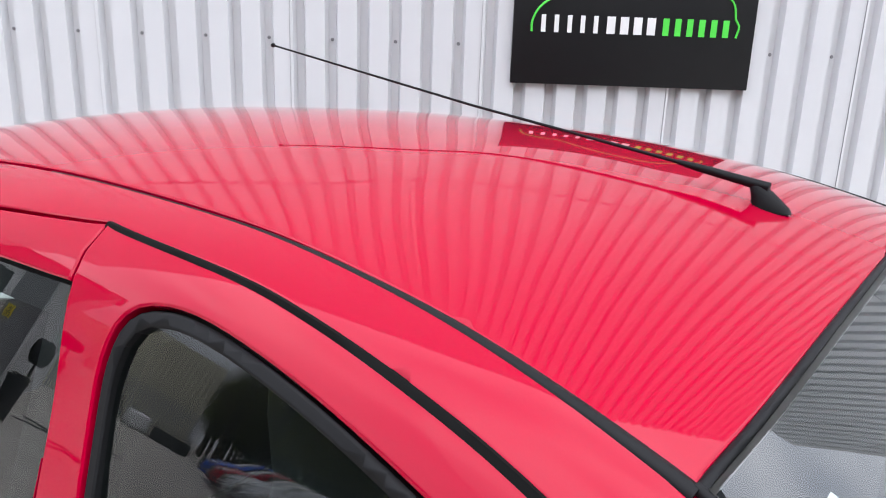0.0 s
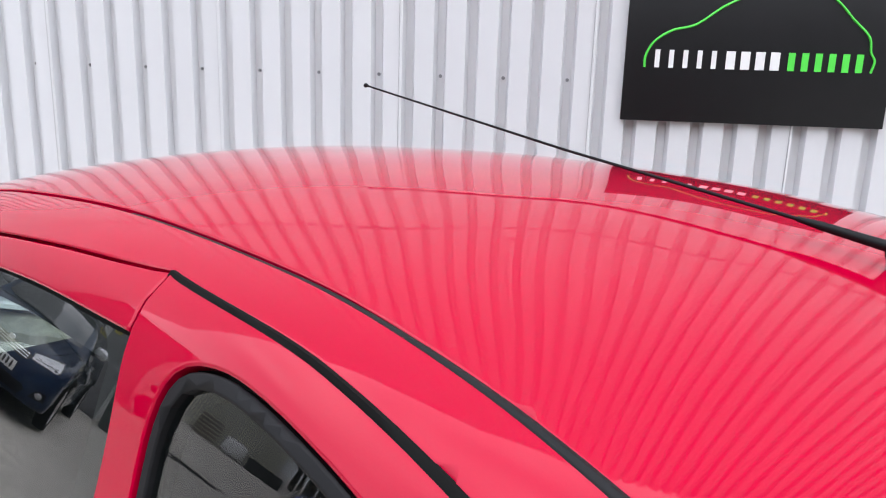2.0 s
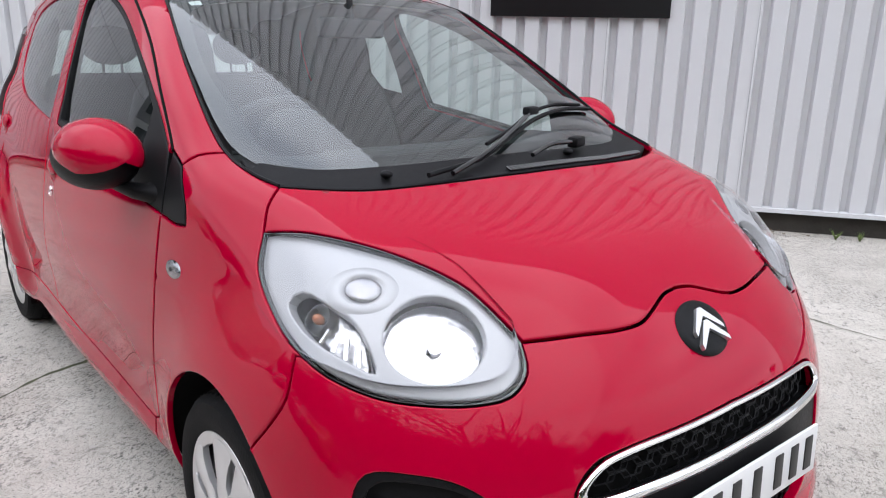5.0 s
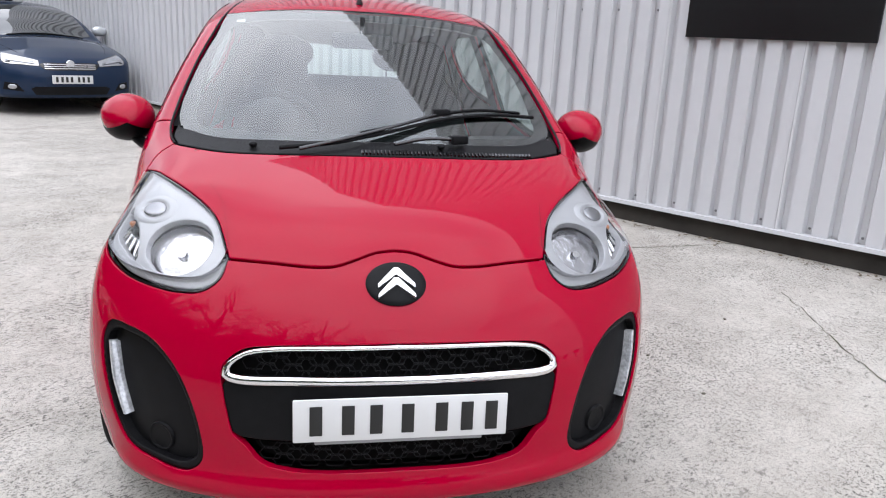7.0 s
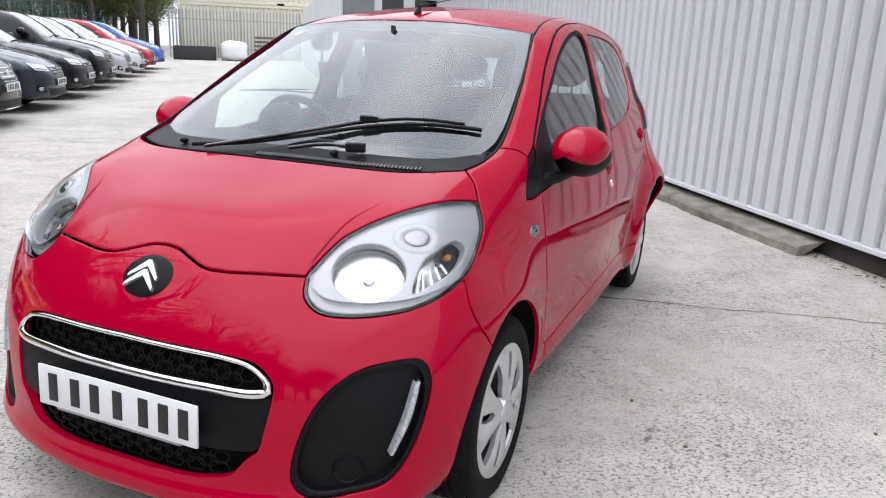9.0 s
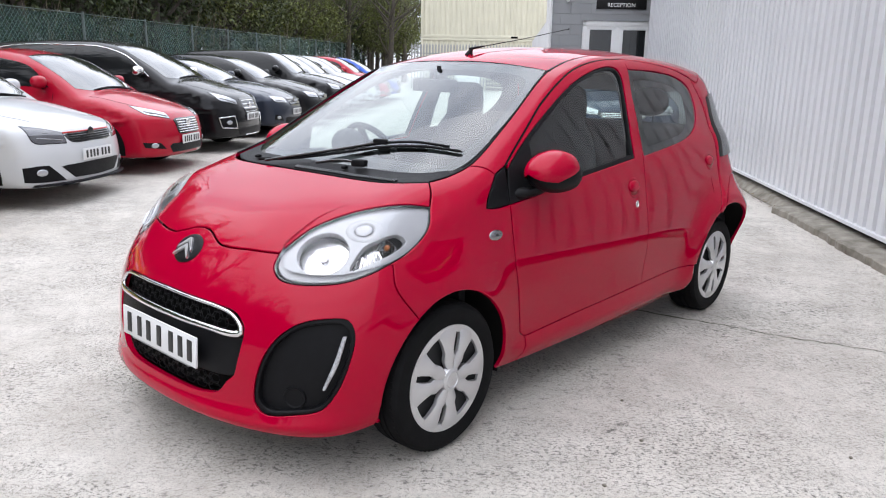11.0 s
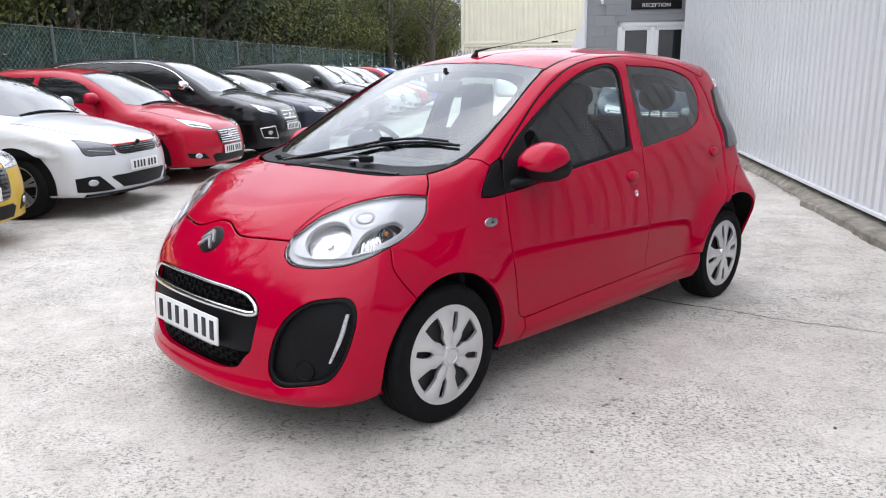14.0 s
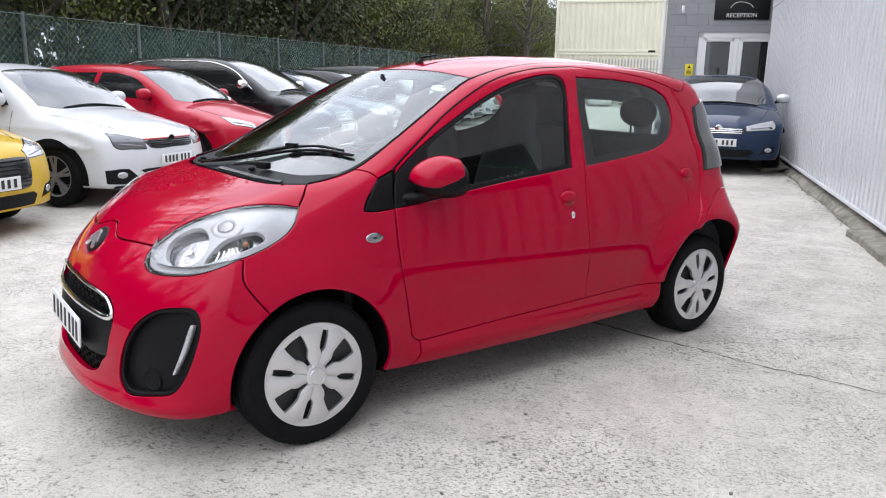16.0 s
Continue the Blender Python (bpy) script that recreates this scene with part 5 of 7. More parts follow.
SPOKE_FAR = {}
for key, mat in (("bright", ALLOY_BRIGHT), ("dark", ALLOY_DARK)):
    s = Shape().rings([[(r, w, z - 0.02), (r, w, z), (r, -w, z), (r, -w, z - 0.02)] for r, w, z in ((0.03, 0.018, -0.008), (0.10, 0.014, -0.010), (0.196, 0.02, -0.006))], close=False)
    SPOKE_FAR[key] = (alloy_mesh(mat), s.mesh("spoke", mat, None))


def parked_car(label, paint, m, L, W, H, yb, zb, yt, yr, lamp, grille, alloy="bright", nose=0.70, boot=None, tyre=1.0, plate_z=0.42, trim=None, grille_mat=None, lamp_mat=None, chrome_bar=False, mirror=None, fine=120, slats=3, fog=None, fog_trim=None, intake=None, splitter=False, window_line=False):
    BODY[0] = car_solid(L, W, H, yb, zb, yt, yr, nose, boot)
    car = thing("parked_car", label, "car", m, group="cars parked in the yard")
    n_u, n_v = fine, fine // 2
    dirs = [(math.cos(th) * math.cos(a), math.cos(th) * math.sin(a), math.sin(th)) for th in np.linspace(-math.pi / 2 + 0.01, math.pi / 2 - 0.01, n_v + 1) for a in np.linspace(0, 2 * math.pi, n_u, endpoint=False)]
    pts = shell_points(dirs)
    sh = Shape().rings([[tuple(p) for p in pts[i * n_u:(i + 1) * n_u]] for i in range(n_v + 1)], True, True, True)
    me = sh.mesh("body", paint, 180)
    me.normals_split_custom_set_from_vertices([tuple(n) for n in shell_normals(pts)])
    part("body", me, None, car)
    y0, hw = -L / 2, W / 2

    def sheet(name, mat, loop, sides="c", depth=-0.003, lab="", **kw):
        return pane(name, mat, loop, car, sides, lab, depth=depth, thick=0.012, gap=0.0, res=kw.get("res", 0.07), edge=0.0)

    wt = hw * 0.665
    sheet("windscreen", CAR_GLASS, both(on_top([(0, yb + 0.03), (hw * 0.5, yb + 0.06), (hw * 0.78, yb + 0.16), (hw * 0.76, yb + 0.26), (wt, yt - 0.06), (wt * 0.92, yt + 0.0), (0, yt - 0.03)], sharp=(2,))))
    zs = zb + 0.035
    h2 = H - 0.13
    ym = (yt + 0.55)
    sheet("front_window", SIDE_GLASS, on_side([(yb + 0.42, zs), (ym - 0.03, zs + 0.03), (ym - 0.03, h2), (yt + 0.22, h2 - 0.015), ((yb + 0.55 + yt) / 2, (zs + h2) / 2 + 0.06)], sharp=(0, 1, 2), closed=True), "lr")
    sheet("rear_window", SIDE_GLASS, on_side([(ym + 0.05, zs + 0.03), (yr - 0.25, zs + 0.07), (yr - 0.08, zs + 0.16), (yr - 0.25, h2 - 0.05), (ym + 0.05, h2)], sharp=(0, 1, 4), closed=True), "lr")
    x0, z0, x1, z1, a, b = lamp

    def at_nose(pts, sharp=(), closed=True):
        """A closed line round the nose from its front view, carried round the corners."""
        return on_skin([(x, y0 + 0.06 + 0.16 * (x / (W * 0.42)) ** 2.6, z) for x, z in pts], sharp, closed)

    xm, zm = (x0 + x1) / 2, (z0 + z1) / 2
    outline = [(x0, z0 - a / 2), (xm, zm - (a + b) / 3.6), (x1, z1 - b / 2), (x1 + 0.03, z1 + b * 0.45), (xm, zm + (a + b) / 4.2), (x0, z0 + a / 2)]
    sheet("headlamp_surround", BLACK_GLOSS, at_nose([(xm + (x - xm) * 1.04, zm + (z - zm) * 1.12) for x, z in outline], (0, 3, 5)), "lr", -0.002, res=0.05)
    lamp_obs = sheet("headlamp", lamp_mat or LAMP_CLEAR, at_nose(outline, (0, 3, 5)), "lr", -0.004, res=0.05)
    for s, lob in ((1, lamp_obs[0]), (-1, lamp_obs[1])):
        brow = at_nose([(x0 + (x1 - x0) * f, z0 + (z1 - z0) * f - (a + (b - a) * f) * 0.28) for f in (0.12, 0.4, 0.7, 0.92)], (), False) * (s, 1, 1)
        part("light_bar", Shape().tube([tuple(q + n_ * 0.004) for q, n_ in zip(brow, shell_normals(brow))], 0.006, 6), REFLECT, lob, smooth=60)
    gx, gz0, gz1 = grille
    sheet("grille", grille_mat or BLACK_GLOSS, both(on_front([(0, gz1), (gx * 0.8, gz1), (gx, gz1 - 0.015), (gx * 0.9, gz0 + 0.02), (gx * 0.75, gz0), (0, gz0)], sharp=(2,))), res=0.05)
    for k in range(slats):
        z = gz0 + (gz1 - gz0) * (k + 0.7) / (slats + 0.4)
        q = solve_axis(np.array([(x, 0, z) for x in np.linspace(-gx * 0.86, gx * 0.86, 9)]), 1, -L, 0.0) + (0, -0.006, 0)
        part("grille_slat", Shape().tube([tuple(p) for p in q], min(0.007, 0.3 * (gz1 - gz0) / slats), 6), CHROME if chrome_bar else BLACK_PLASTIC, car, smooth=60)
    sheet("lower_intake", BLACK_PLASTIC, both(on_front(intake or [(0, 0.36), (hw * 0.5, 0.36), (hw * 0.56, 0.33), (hw * 0.5, 0.25), (0, 0.25)], sharp=(1, 2, 3))), res=0.06)
    fog = fog or [(hw * 0.62, 0.30), (hw * 0.86, 0.33), (hw * 0.84, 0.42), (hw * 0.70, 0.40)]
    recess = at_nose(fog, tuple(range(len(fog))))
    fogs = sheet("fog_recess", BLACK_PLASTIC, recess, "lr", -0.004, res=0.05)
    fx, fz = sum(p[0] for p in fog) / len(fog), sum(p[1] for p in fog) / len(fog)
    for s, fob in ((1, fogs[0]), (-1, fogs[1])):
        q = at_nose([(fx, fz), (fx + 0.001, fz)], (), False)[0] * (s, 1, 1)
        part("fog_lamp", Shape().ellipsoid((0, 0, 0), (0.055, 0.034, 0.012), 18, 8, skin_pose(q, lift=0.003)), LAMP_CLEAR, fob, smooth=180)
        if fog_trim:
            part("fog_surround", Shape().tube([tuple(p * (s, 1, 1)) for p in recess], 0.009, 6), fog_trim, fob, smooth=60)
    if splitter:
        lip = solve_axis(np.array([(x, 0, 0.228) for x in np.linspace(-hw * 0.88, hw * 0.88, 21)]), 1, -L, 0.0)
        part("splitter", Shape().rings([[tuple(p + d) for d in ((0, 0.05, 0.012), (0, -0.045, 0.004), (0, -0.05, -0.010), (0, 0.05, -0.022))] for p in lip], True, True, True), BLACK_PLASTIC, car)
    seam = on_top([(hw * 0.62, y0 + 0.30), (hw * 0.70, y0 + 0.5), (hw * 0.76, yb - 0.25), (hw * 0.80, yb - 0.02)])
    for s in (1, -1):
        part("bonnet_gap", Shape().tube([tuple(p * (s, 1, 1) - (0, 0, 0.001)) for p in seam], 0.0035, 4), DARK_VOID, car)
        for yy in (ym - 0.16, ym + 0.78):
            q = solve_axis(np.array([(0, yy, zb - 0.10), (0, yy + 0.17, zb - 0.09)]), 0, 1.3, 0.0) * (s, 1, 1) + (0.014 * s, 0, 0)
            part("door_handle", Shape().tube([tuple(q[0]), tuple((q[0] + q[1]) / 2 + (0.01 * s, 0, 0)), tuple(q[1])], 0.011, 8), paint, car, smooth=60)
        if window_line:
            q = on_side([(yb + 0.36, zs - 0.01), ((yb + 0.5 + yt) / 2, (zs + h2) / 2 + 0.075), (yt + 0.22, h2 + 0.012), (ym, h2 + 0.03), (yr - 0.3, h2 - 0.02), (yr - 0.02, zs + 0.2)])
            part("window_trim", Shape().tube([tuple(p * (s, 1, 1)) for p in q], 0.009, 6), CHROME, car, smooth=60)
    if trim:
        q = solve_axis(np.array([(x, 0, gz1 + 0.005 if trim != "low" else 0.24) for x in np.linspace(-gx, gx, 11)]), 1, -L, 0.0) + (0, -0.005, 0)
        part("trim_strip", Shape().tube([tuple(p) for p in q], 0.008, 6), trim if trim != "low" else CHROME, car, smooth=60)
    py = float(solve_axis(np.array([(0.2, 0, plate_z)]), 1, -L, 0.0)[0][1]) - 0.02
    plate = part("number_plate", Shape().box(-0.26, 0.26, -0.005, 0.005, -0.055, 0.055, 0.002), PLATE, car, "pale plate with dark character bars", pose_m=pose(0, py, plate_z))
    for x in (-0.2, -0.135, -0.075, -0.015, 0.075, 0.135, 0.2):
        part("character_bar", Shape().box(x - 0.015, x + 0.015, -0.008, -0.004, -0.036, 0.036), INK, plate, smooth=None)
    emb = float(solve_axis(np.array([(0.0, 0, (gz0 + gz1) / 2 + 0.02)]), 1, -L, 0.0)[0][1])
    part("emblem", Shape().lathe([(0.0005, 0.008), (0.05, 0.006), (0.056, 0.0)], 24, pose(0, emb - 0.006, (gz0 + gz1) / 2 + 0.03, 90)), CHROME if chrome_bar else BLACK_GLOSS, car)
    for s in (1, -1):
        mx = float(solve_axis(np.array([(0, yb + 0.52, zb + 0.05)]), 0, 1.3, 0.0)[0][0])
        mir = part("door_mirror", Shape().ellipsoid((s * (mx + 0.13), yb + 0.46, zb + 0.10), (0.11, 0.075, 0.075), 20, 12, e=0.85), mirror or paint, car, smooth=180)
        part("mirror_foot", Shape().tube([(s * (mx - 0.02), yb + 0.5, zb + 0.03), (s * (mx + 0.08), yb + 0.47, zb + 0.05)], 0.022, 8), BLACK_PLASTIC, mir)
        for ya in (y0 + 0.84, L / 2 - 0.74):
            zt = 0.315 * tyre
            well = on_side([(ya + (0.385 * tyre) * math.cos(t), max(0.235, zt + (0.385 * tyre) * math.sin(t))) for t in np.linspace(radians(-12), radians(192), 18)], sharp=(0, 17), closed=True)
            # The body has no opening here: a black sheet paints the arch's shade.
            pane("wheel_arch", DARK_VOID, well, car, "l" if s > 0 else "r", depth=-0.007, thick=0.010, gap=0.0, res=0.028, edge=0.0)
            wx = hw * 1.0
            mw = pose(wx * s, ya, zt, 0, 90 * s, 0) @ Matrix.Diagonal((tyre, tyre, 1, 1))
            w = part("wheel", TYRE_FAR, None, car, pose_m=mw)
            part("rim_back", RIM_FAR, None, w), part("alloy_rim", SPOKE_FAR[alloy][0], None, w)
            for k in range(10):
                part("spoke", SPOKE_FAR[alloy][1], None, w, pose_m=Matrix.Rotation(radians(72 * (k // 2) + (9 if k % 2 else -9)), 4, "Z"))
    wip = [tuple(p + (0, -0.006, 0.010)) for p in solve_axis(np.array([(x, yb + 0.055 + 0.02 * (1 - abs(x) / 0.6), 0) for x in np.linspace(-hw * 0.5, hw * 0.62, 7)]), 2, 2.2, 0.5)]
    part("wiper", Shape().tube(wip, 0.008, 5), BLACK_PLASTIC, car)
    for yy in (ym + 0.01, yb + 0.36):
        q = solve_axis(np.array([(0, yy, z) for z in np.linspace(0.36, zb - 0.02, 8)]), 0, 1.3, 0.0)
        for s in (1, -1):
            part("door_gap", Shape().tube([tuple(p * (s, 1, 1)) for p in q], 0.003, 4), DARK_VOID, car)
    BODY[0] = hatch_body
    return car


def paint(name, c, metal=0.0, rough=0.4):
    m = material(name, c, rough=rough, metal=metal, spec=0.1, coat=1.0, coat_rough=0.015, vary=0.03, scale=3)
    m.node_tree.nodes["Principled BSDF"].inputs["Coat IOR"].default_value = 1.29
    return m


WHITE_P, BLUE_P = paint("white_car_paint", (0.53, 0.54, 0.55)), paint("navy_metallic_paint", (0.012, 0.026, 0.06), 0.3)
BLACK_P, RED_P = paint("black_car_paint", (0.004, 0.004, 0.005)), paint("bright_red_paint", (0.34, 0.002, 0.018))
YELL_P, GREY_P = paint("yellow_car_paint", (0.52, 0.33, 0.015)), paint("dark_blue_grey_paint", (0.03, 0.035, 0.05), 0.3)
SILV_P, COBALT = paint("silver_car_paint", (0.45, 0.46, 0.48), 0.5), paint("cobalt_car_paint", (0.02, 0.08, 0.40))
GTI = material("red_trim_strip", (0.5, 0.01, 0.01), rough=0.3)
DARK_LAMP = material("dark_xenon_lamp", (0.10, 0.10, 0.11), rough=0.1, metal=0.5, coat=1.0)


def row(u, nose_v, L):
    return site(u, nose_v + L / 2)


parked_car("white hot hatchback with dark headlamps parked nose out", WHITE_P, row(3.25, 6.98, 4.0), 4.0, 1.70, 1.46, -1.02, 0.98, -0.28, 1.55, (0.40, 0.645, 0.70, 0.70, 0.09, 0.15), (0.40, 0.595, 0.685), alloy="dark", nose=0.74, trim=GTI, lamp_mat=DARK_LAMP, plate_z=0.475, fine=320, slats=4, splitter=True, intake=[(0, 0.40), (0.44, 0.395), (0.51, 0.385), (0.36, 0.268), (0, 0.258)], fog=[(0.45, 0.265), (0.79, 0.268), (0.80, 0.40), (0.70, 0.415), (0.61, 0.412)])
parked_car("bright red small hatchback with slatted trapezoid grille", RED_P, row(5.5, 6.98, 3.97), 3.97, 1.72, 1.48, -1.05, 0.98, -0.25, 1.5, (0.38, 0.70, 0.70, 0.80, 0.07, 0.12), (0.33, 0.47, 0.66), nose=0.72, chrome_bar=True, plate_z=0.40, fine=220, slats=6, fog=[(0.52, 0.31), (0.78, 0.34), (0.80, 0.40), (0.60, 0.385)])
parked_car("black people carrier with a tall chrome grille", BLACK_P, row(7.85, 6.95, 4.4), 4.4, 1.84, 1.64, -1.30, 1.08, -0.35, 1.75, (0.42, 0.74, 0.78, 0.86, 0.07, 0.13), (0.30, 0.50, 0.80), nose=0.82, chrome_bar=True, plate_z=0.52, tyre=1.06, trim="low", mirror=CHROME, fine=220, slats=5, fog_trim=CHROME, window_line=True, fog=[(0.52, 0.36), (0.80, 0.38), (0.84, 0.52), (0.56, 0.54)])
parked_car("dark blue-grey saloon parked in the row", GREY_P, row(10.2, 6.9, 4.6), 4.6, 1.81, 1.44, -1.15, 0.99, -0.28, 1.45, (0.40, 0.66, 0.74, 0.70, 0.09, 0.11), (0.30, 0.55, 0.70), nose=0.70, plate_z=0.45, boot=0.08, fine=160)
parked_car("black estate car parked in the row", BLACK_P, row(12.5, 6.9, 4.6), 4.6, 1.80, 1.47, -1.15, 0.99, -0.28, 1.9, (0.40, 0.66, 0.74, 0.70, 0.09, 0.11), (0.34, 0.5, 0.68), nose=0.70)
parked_car("black off-roader parked in the row", BLACK_P, row(14.8, 6.9, 4.3), 4.3, 1.83, 1.60, -1.10, 1.06, -0.35, 1.8, (0.42, 0.74, 0.76, 0.80, 0.1, 0.13), (0.34, 0.55, 0.76), nose=0.80, tyre=1.1)
parked_car("silver hatchback parked in the row", SILV_P, row(17.1, 6.9, 4.2), 4.2, 1.77, 1.53, -1.08, 1.0, -0.3, 1.6, (0.40, 0.68, 0.72, 0.74, 0.09, 0.12), (0.34, 0.5, 0.68))
parked_car("white hatchback parked in the row", WHITE_P, row(19.4, 6.9, 4.2), 4.2, 1.77, 1.5, -1.08, 1.0, -0.3, 1.6, (0.40, 0.68, 0.72, 0.74, 0.09, 0.12), (0.34, 0.5, 0.68))
parked_car("red hatchback parked towards the far end", RED_P, row(21.7, 6.9, 4.0), 4.0, 1.72, 1.5, -1.05, 0.98, -0.25, 1.5, (0.38, 0.68, 0.70, 0.76, 0.08, 0.12), (0.33, 0.47, 0.66))
parked_car("bright blue hatchback parked at the far end", COBALT, row(24.0, 6.9, 4.0), 4.0, 1.72, 1.48, -1.05, 0.98, -0.25, 1.5, (0.38, 0.68, 0.70, 0.76, 0.08, 0.12), (0.33, 0.47, 0.66))
parked_car("yellow small hatchback with a black mesh grille", YELL_P, row(0.95, 7.05, 4.05), 4.05, 1.75, 1.43, -1.05, 0.98, -0.25, 1.5, (0.44, 0.68, 0.74, 0.74, 0.07, 0.15), (0.46, 0.40, 0.66), alloy="dark", nose=0.74, plate_z=0.46, fine=200, slats=7)
parked_car("navy blue hatchback parked outside the reception", BLUE_P, site(8.0 + 2.18, 0.98, None, -90 - 3), 4.37, 1.81, 1.48, -1.12, 0.99, -0.25, 1.6, (0.38, 0.66, 0.76, 0.73, 0.07, 0.13), (0.38, 0.575, 0.665), nose=0.72, chrome_bar=True, plate_z=0.455, fine=200, mirror=material("pale_mirror", (0.6, 0.62, 0.64), rough=0.15, metal=0.3, coat=1))


# ---- ground: pale worn concrete ----
def concrete_material():
    m = bpy.data.materials.new("worn_concrete")
    m.use_nodes = True
    nodes, links = m.node_tree.nodes, m.node_tree.links
    b = nodes["Principled BSDF"]
    b.inputs["Roughness"].default_value = 0.88
    co = nodes.new("ShaderNodeTexCoord")

    def noise_at(scale, detail=6, rough=0.6, stretch=None):
        n = nodes.new("ShaderNodeTexNoise")
        n.inputs["Scale"].default_value, n.inputs["Detail"].default_value, n.inputs["Roughness"].default_value = scale, detail, rough
        if stretch:
            mp = nodes.new("ShaderNodeMapping")
            mp.inputs["Scale"].default_value = stretch
            links.new(co.outputs["Object"], mp.inputs[0]), links.new(mp.outputs[0], n.inputs["Vector"])
        else:
            links.new(co.outputs["Object"], n.inputs["Vector"])
        return n.outputs["Fac"]

    def ramp(src, a, b_, c0, c1):
        r = nodes.new("ShaderNodeValToRGB")
        r.color_ramp.elements[0].position, r.color_ramp.elements[0].color = a, (*c0, 1)
        r.color_ramp.elements[1].position, r.color_ramp.elements[1].color = b_, (*c1, 1)
        links.new(src, r.inputs[0])
        return r.outputs[0]

    def mix(kind, fac, a, b_):
        x = nodes.new("ShaderNodeMixRGB")
        x.blend_type = kind
        for k, src in ((0, fac), (1, a), (2, b_)):
            if isinstance(src, (int, float)):
                x.inputs[k].default_value = src
            elif isinstance(src, tuple):
                x.inputs[k].default_value = (*src, 1)
            else:
                links.new(src, x.inputs[k])
        return x.outputs[0]

    def math_node(op, a, b_):
        x = nodes.new("ShaderNodeMath")
        x.operation = op
        for k, src in ((0, a), (1, b_)):
            if isinstance(src, (int, float)):
                x.inputs[k].default_value = src
            else:
                links.new(src, x.inputs[k])
        return x.outputs[0]

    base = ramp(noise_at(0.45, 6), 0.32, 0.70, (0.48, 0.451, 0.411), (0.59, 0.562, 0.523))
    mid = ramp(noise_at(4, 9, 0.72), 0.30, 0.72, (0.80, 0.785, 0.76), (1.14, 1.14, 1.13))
    col = mix("MULTIPLY", 1.0, base, mid)
    fine = ramp(noise_at(130, 5, 0.75), 0.33, 0.67, (0.60, 0.59, 0.58), (1.34, 1.34, 1.34))
    col = mix("MULTIPLY", 0.9, col, fine)
    clusters = ramp(noise_at(1.8, 7, 0.72, (1.0, 0.45, 1.0)), 0.44, 0.58, (0.18, 0.18, 0.18), (1, 1, 1))
    pits = ramp(noise_at(92, 7, 0.74, (1.0, 0.62, 1.0)), 0.545, 0.566, (0, 0, 0), (1, 1, 1))
    pitmask = math_node("MULTIPLY", pits, clusters)
    col = mix("MIX", math_node("MULTIPLY", pitmask, 0.92), col, (0.05, 0.047, 0.042))
    blots = ramp(noise_at(34, 9, 0.80, (1.0, 0.55, 1.0)), 0.562, 0.585, (0, 0, 0), (1, 1, 1))
    patches = ramp(noise_at(1.1, 5, 0.65), 0.40, 0.62, (0.30, 0.30, 0.30), (1, 1, 1))
    col = mix("MIX", math_node("MULTIPLY", math_node("MULTIPLY", blots, patches), 0.85), col, (0.075, 0.07, 0.062))
    specks = ramp(noise_at(130, 4, 0.7), 0.578, 0.602, (0, 0, 0), (1, 1, 1))
    col = mix("MIX", math_node("MULTIPLY", specks, 0.8), col, (0.07, 0.066, 0.06))
    pale = ramp(noise_at(22, 5, 0.6), 0.60, 0.72, (0, 0, 0), (1, 1, 1))
    col = mix("MIX", math_node("MULTIPLY", pale, 0.30), col, (0.50, 0.49, 0.475))
    links.new(col, b.inputs["Base Color"])
    bn = nodes.new("ShaderNodeBump")
    bn.inputs["Strength"].default_value, bn.inputs["Distance"].default_value = 0.55, 0.006
    h = math_node("SUBTRACT", noise_at(60, 6, 0.7), math_node("MULTIPLY", pitmask, 0.8))
    links.new(h, bn.inputs["Height"])
    links.new(bn.outputs[0], b.inputs["Normal"])
    return m


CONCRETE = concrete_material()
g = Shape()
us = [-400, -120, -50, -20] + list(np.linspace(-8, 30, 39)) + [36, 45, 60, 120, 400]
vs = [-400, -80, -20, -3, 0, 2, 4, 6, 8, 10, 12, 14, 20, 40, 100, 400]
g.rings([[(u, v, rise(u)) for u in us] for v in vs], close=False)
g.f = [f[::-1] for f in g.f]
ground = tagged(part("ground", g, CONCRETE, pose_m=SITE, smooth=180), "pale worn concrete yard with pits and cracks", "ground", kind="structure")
if ground.data.polygons[0].normal.z < 0:
    ground.data.flip_normals()
CRACK = material("dark_crack", (0.06, 0.055, 0.045), rough=1.0, vary=0.5, scale=30, color2=(0.09, 0.10, 0.045))


def crack(pts, w, seed):
    """A jagged crack from point to point on the concrete, in the car's axes."""
    rnd = random.Random(seed)
    line = spline(pts, step=0.05)
    left, right = [], []
    for i, p in enumerate(line):
        t = np.array(line[min(i + 1, len(line) - 1)]) - np.array(line[max(i - 1, 0)])
        n = np.array((-t[1], t[0])) / max(np.linalg.norm(t), 1e-6)
        o = rnd.uniform(-0.012, 0.012)
        ww = w * rnd.uniform(0.25, 1.0)
        left.append((*(p + n * (o + ww)), 0.004)), right.append((*(p + n * (o - ww)), 0.004))
    part("crack", Shape().rings([left, right], close=False), CRACK, ground, smooth=None).matrix_parent_inverse = SITE.inverted()


crack([(1.02, 0.95), (1.25, 0.98), (1.7, 1.12), (2.3, 1.2), (2.9, 1.3)], 0.006, 1)
crack([(-1.55, 0.15), (-1.2, 0.22), (-0.9, 0.42), (-0.69, 0.5), (-0.2, 0.75), (0.5, 0.85), (1.02, 0.95)], 0.012, 2)
crack([(2.5, 0.2), (2.2, -1.2), (2.6, -2.4)], 0.004, 3)
crack([(-2.6, -2.6), (-3.4, -1.2), (-4.6, 0.9), (-6.2, 2.9)], 0.005, 4)

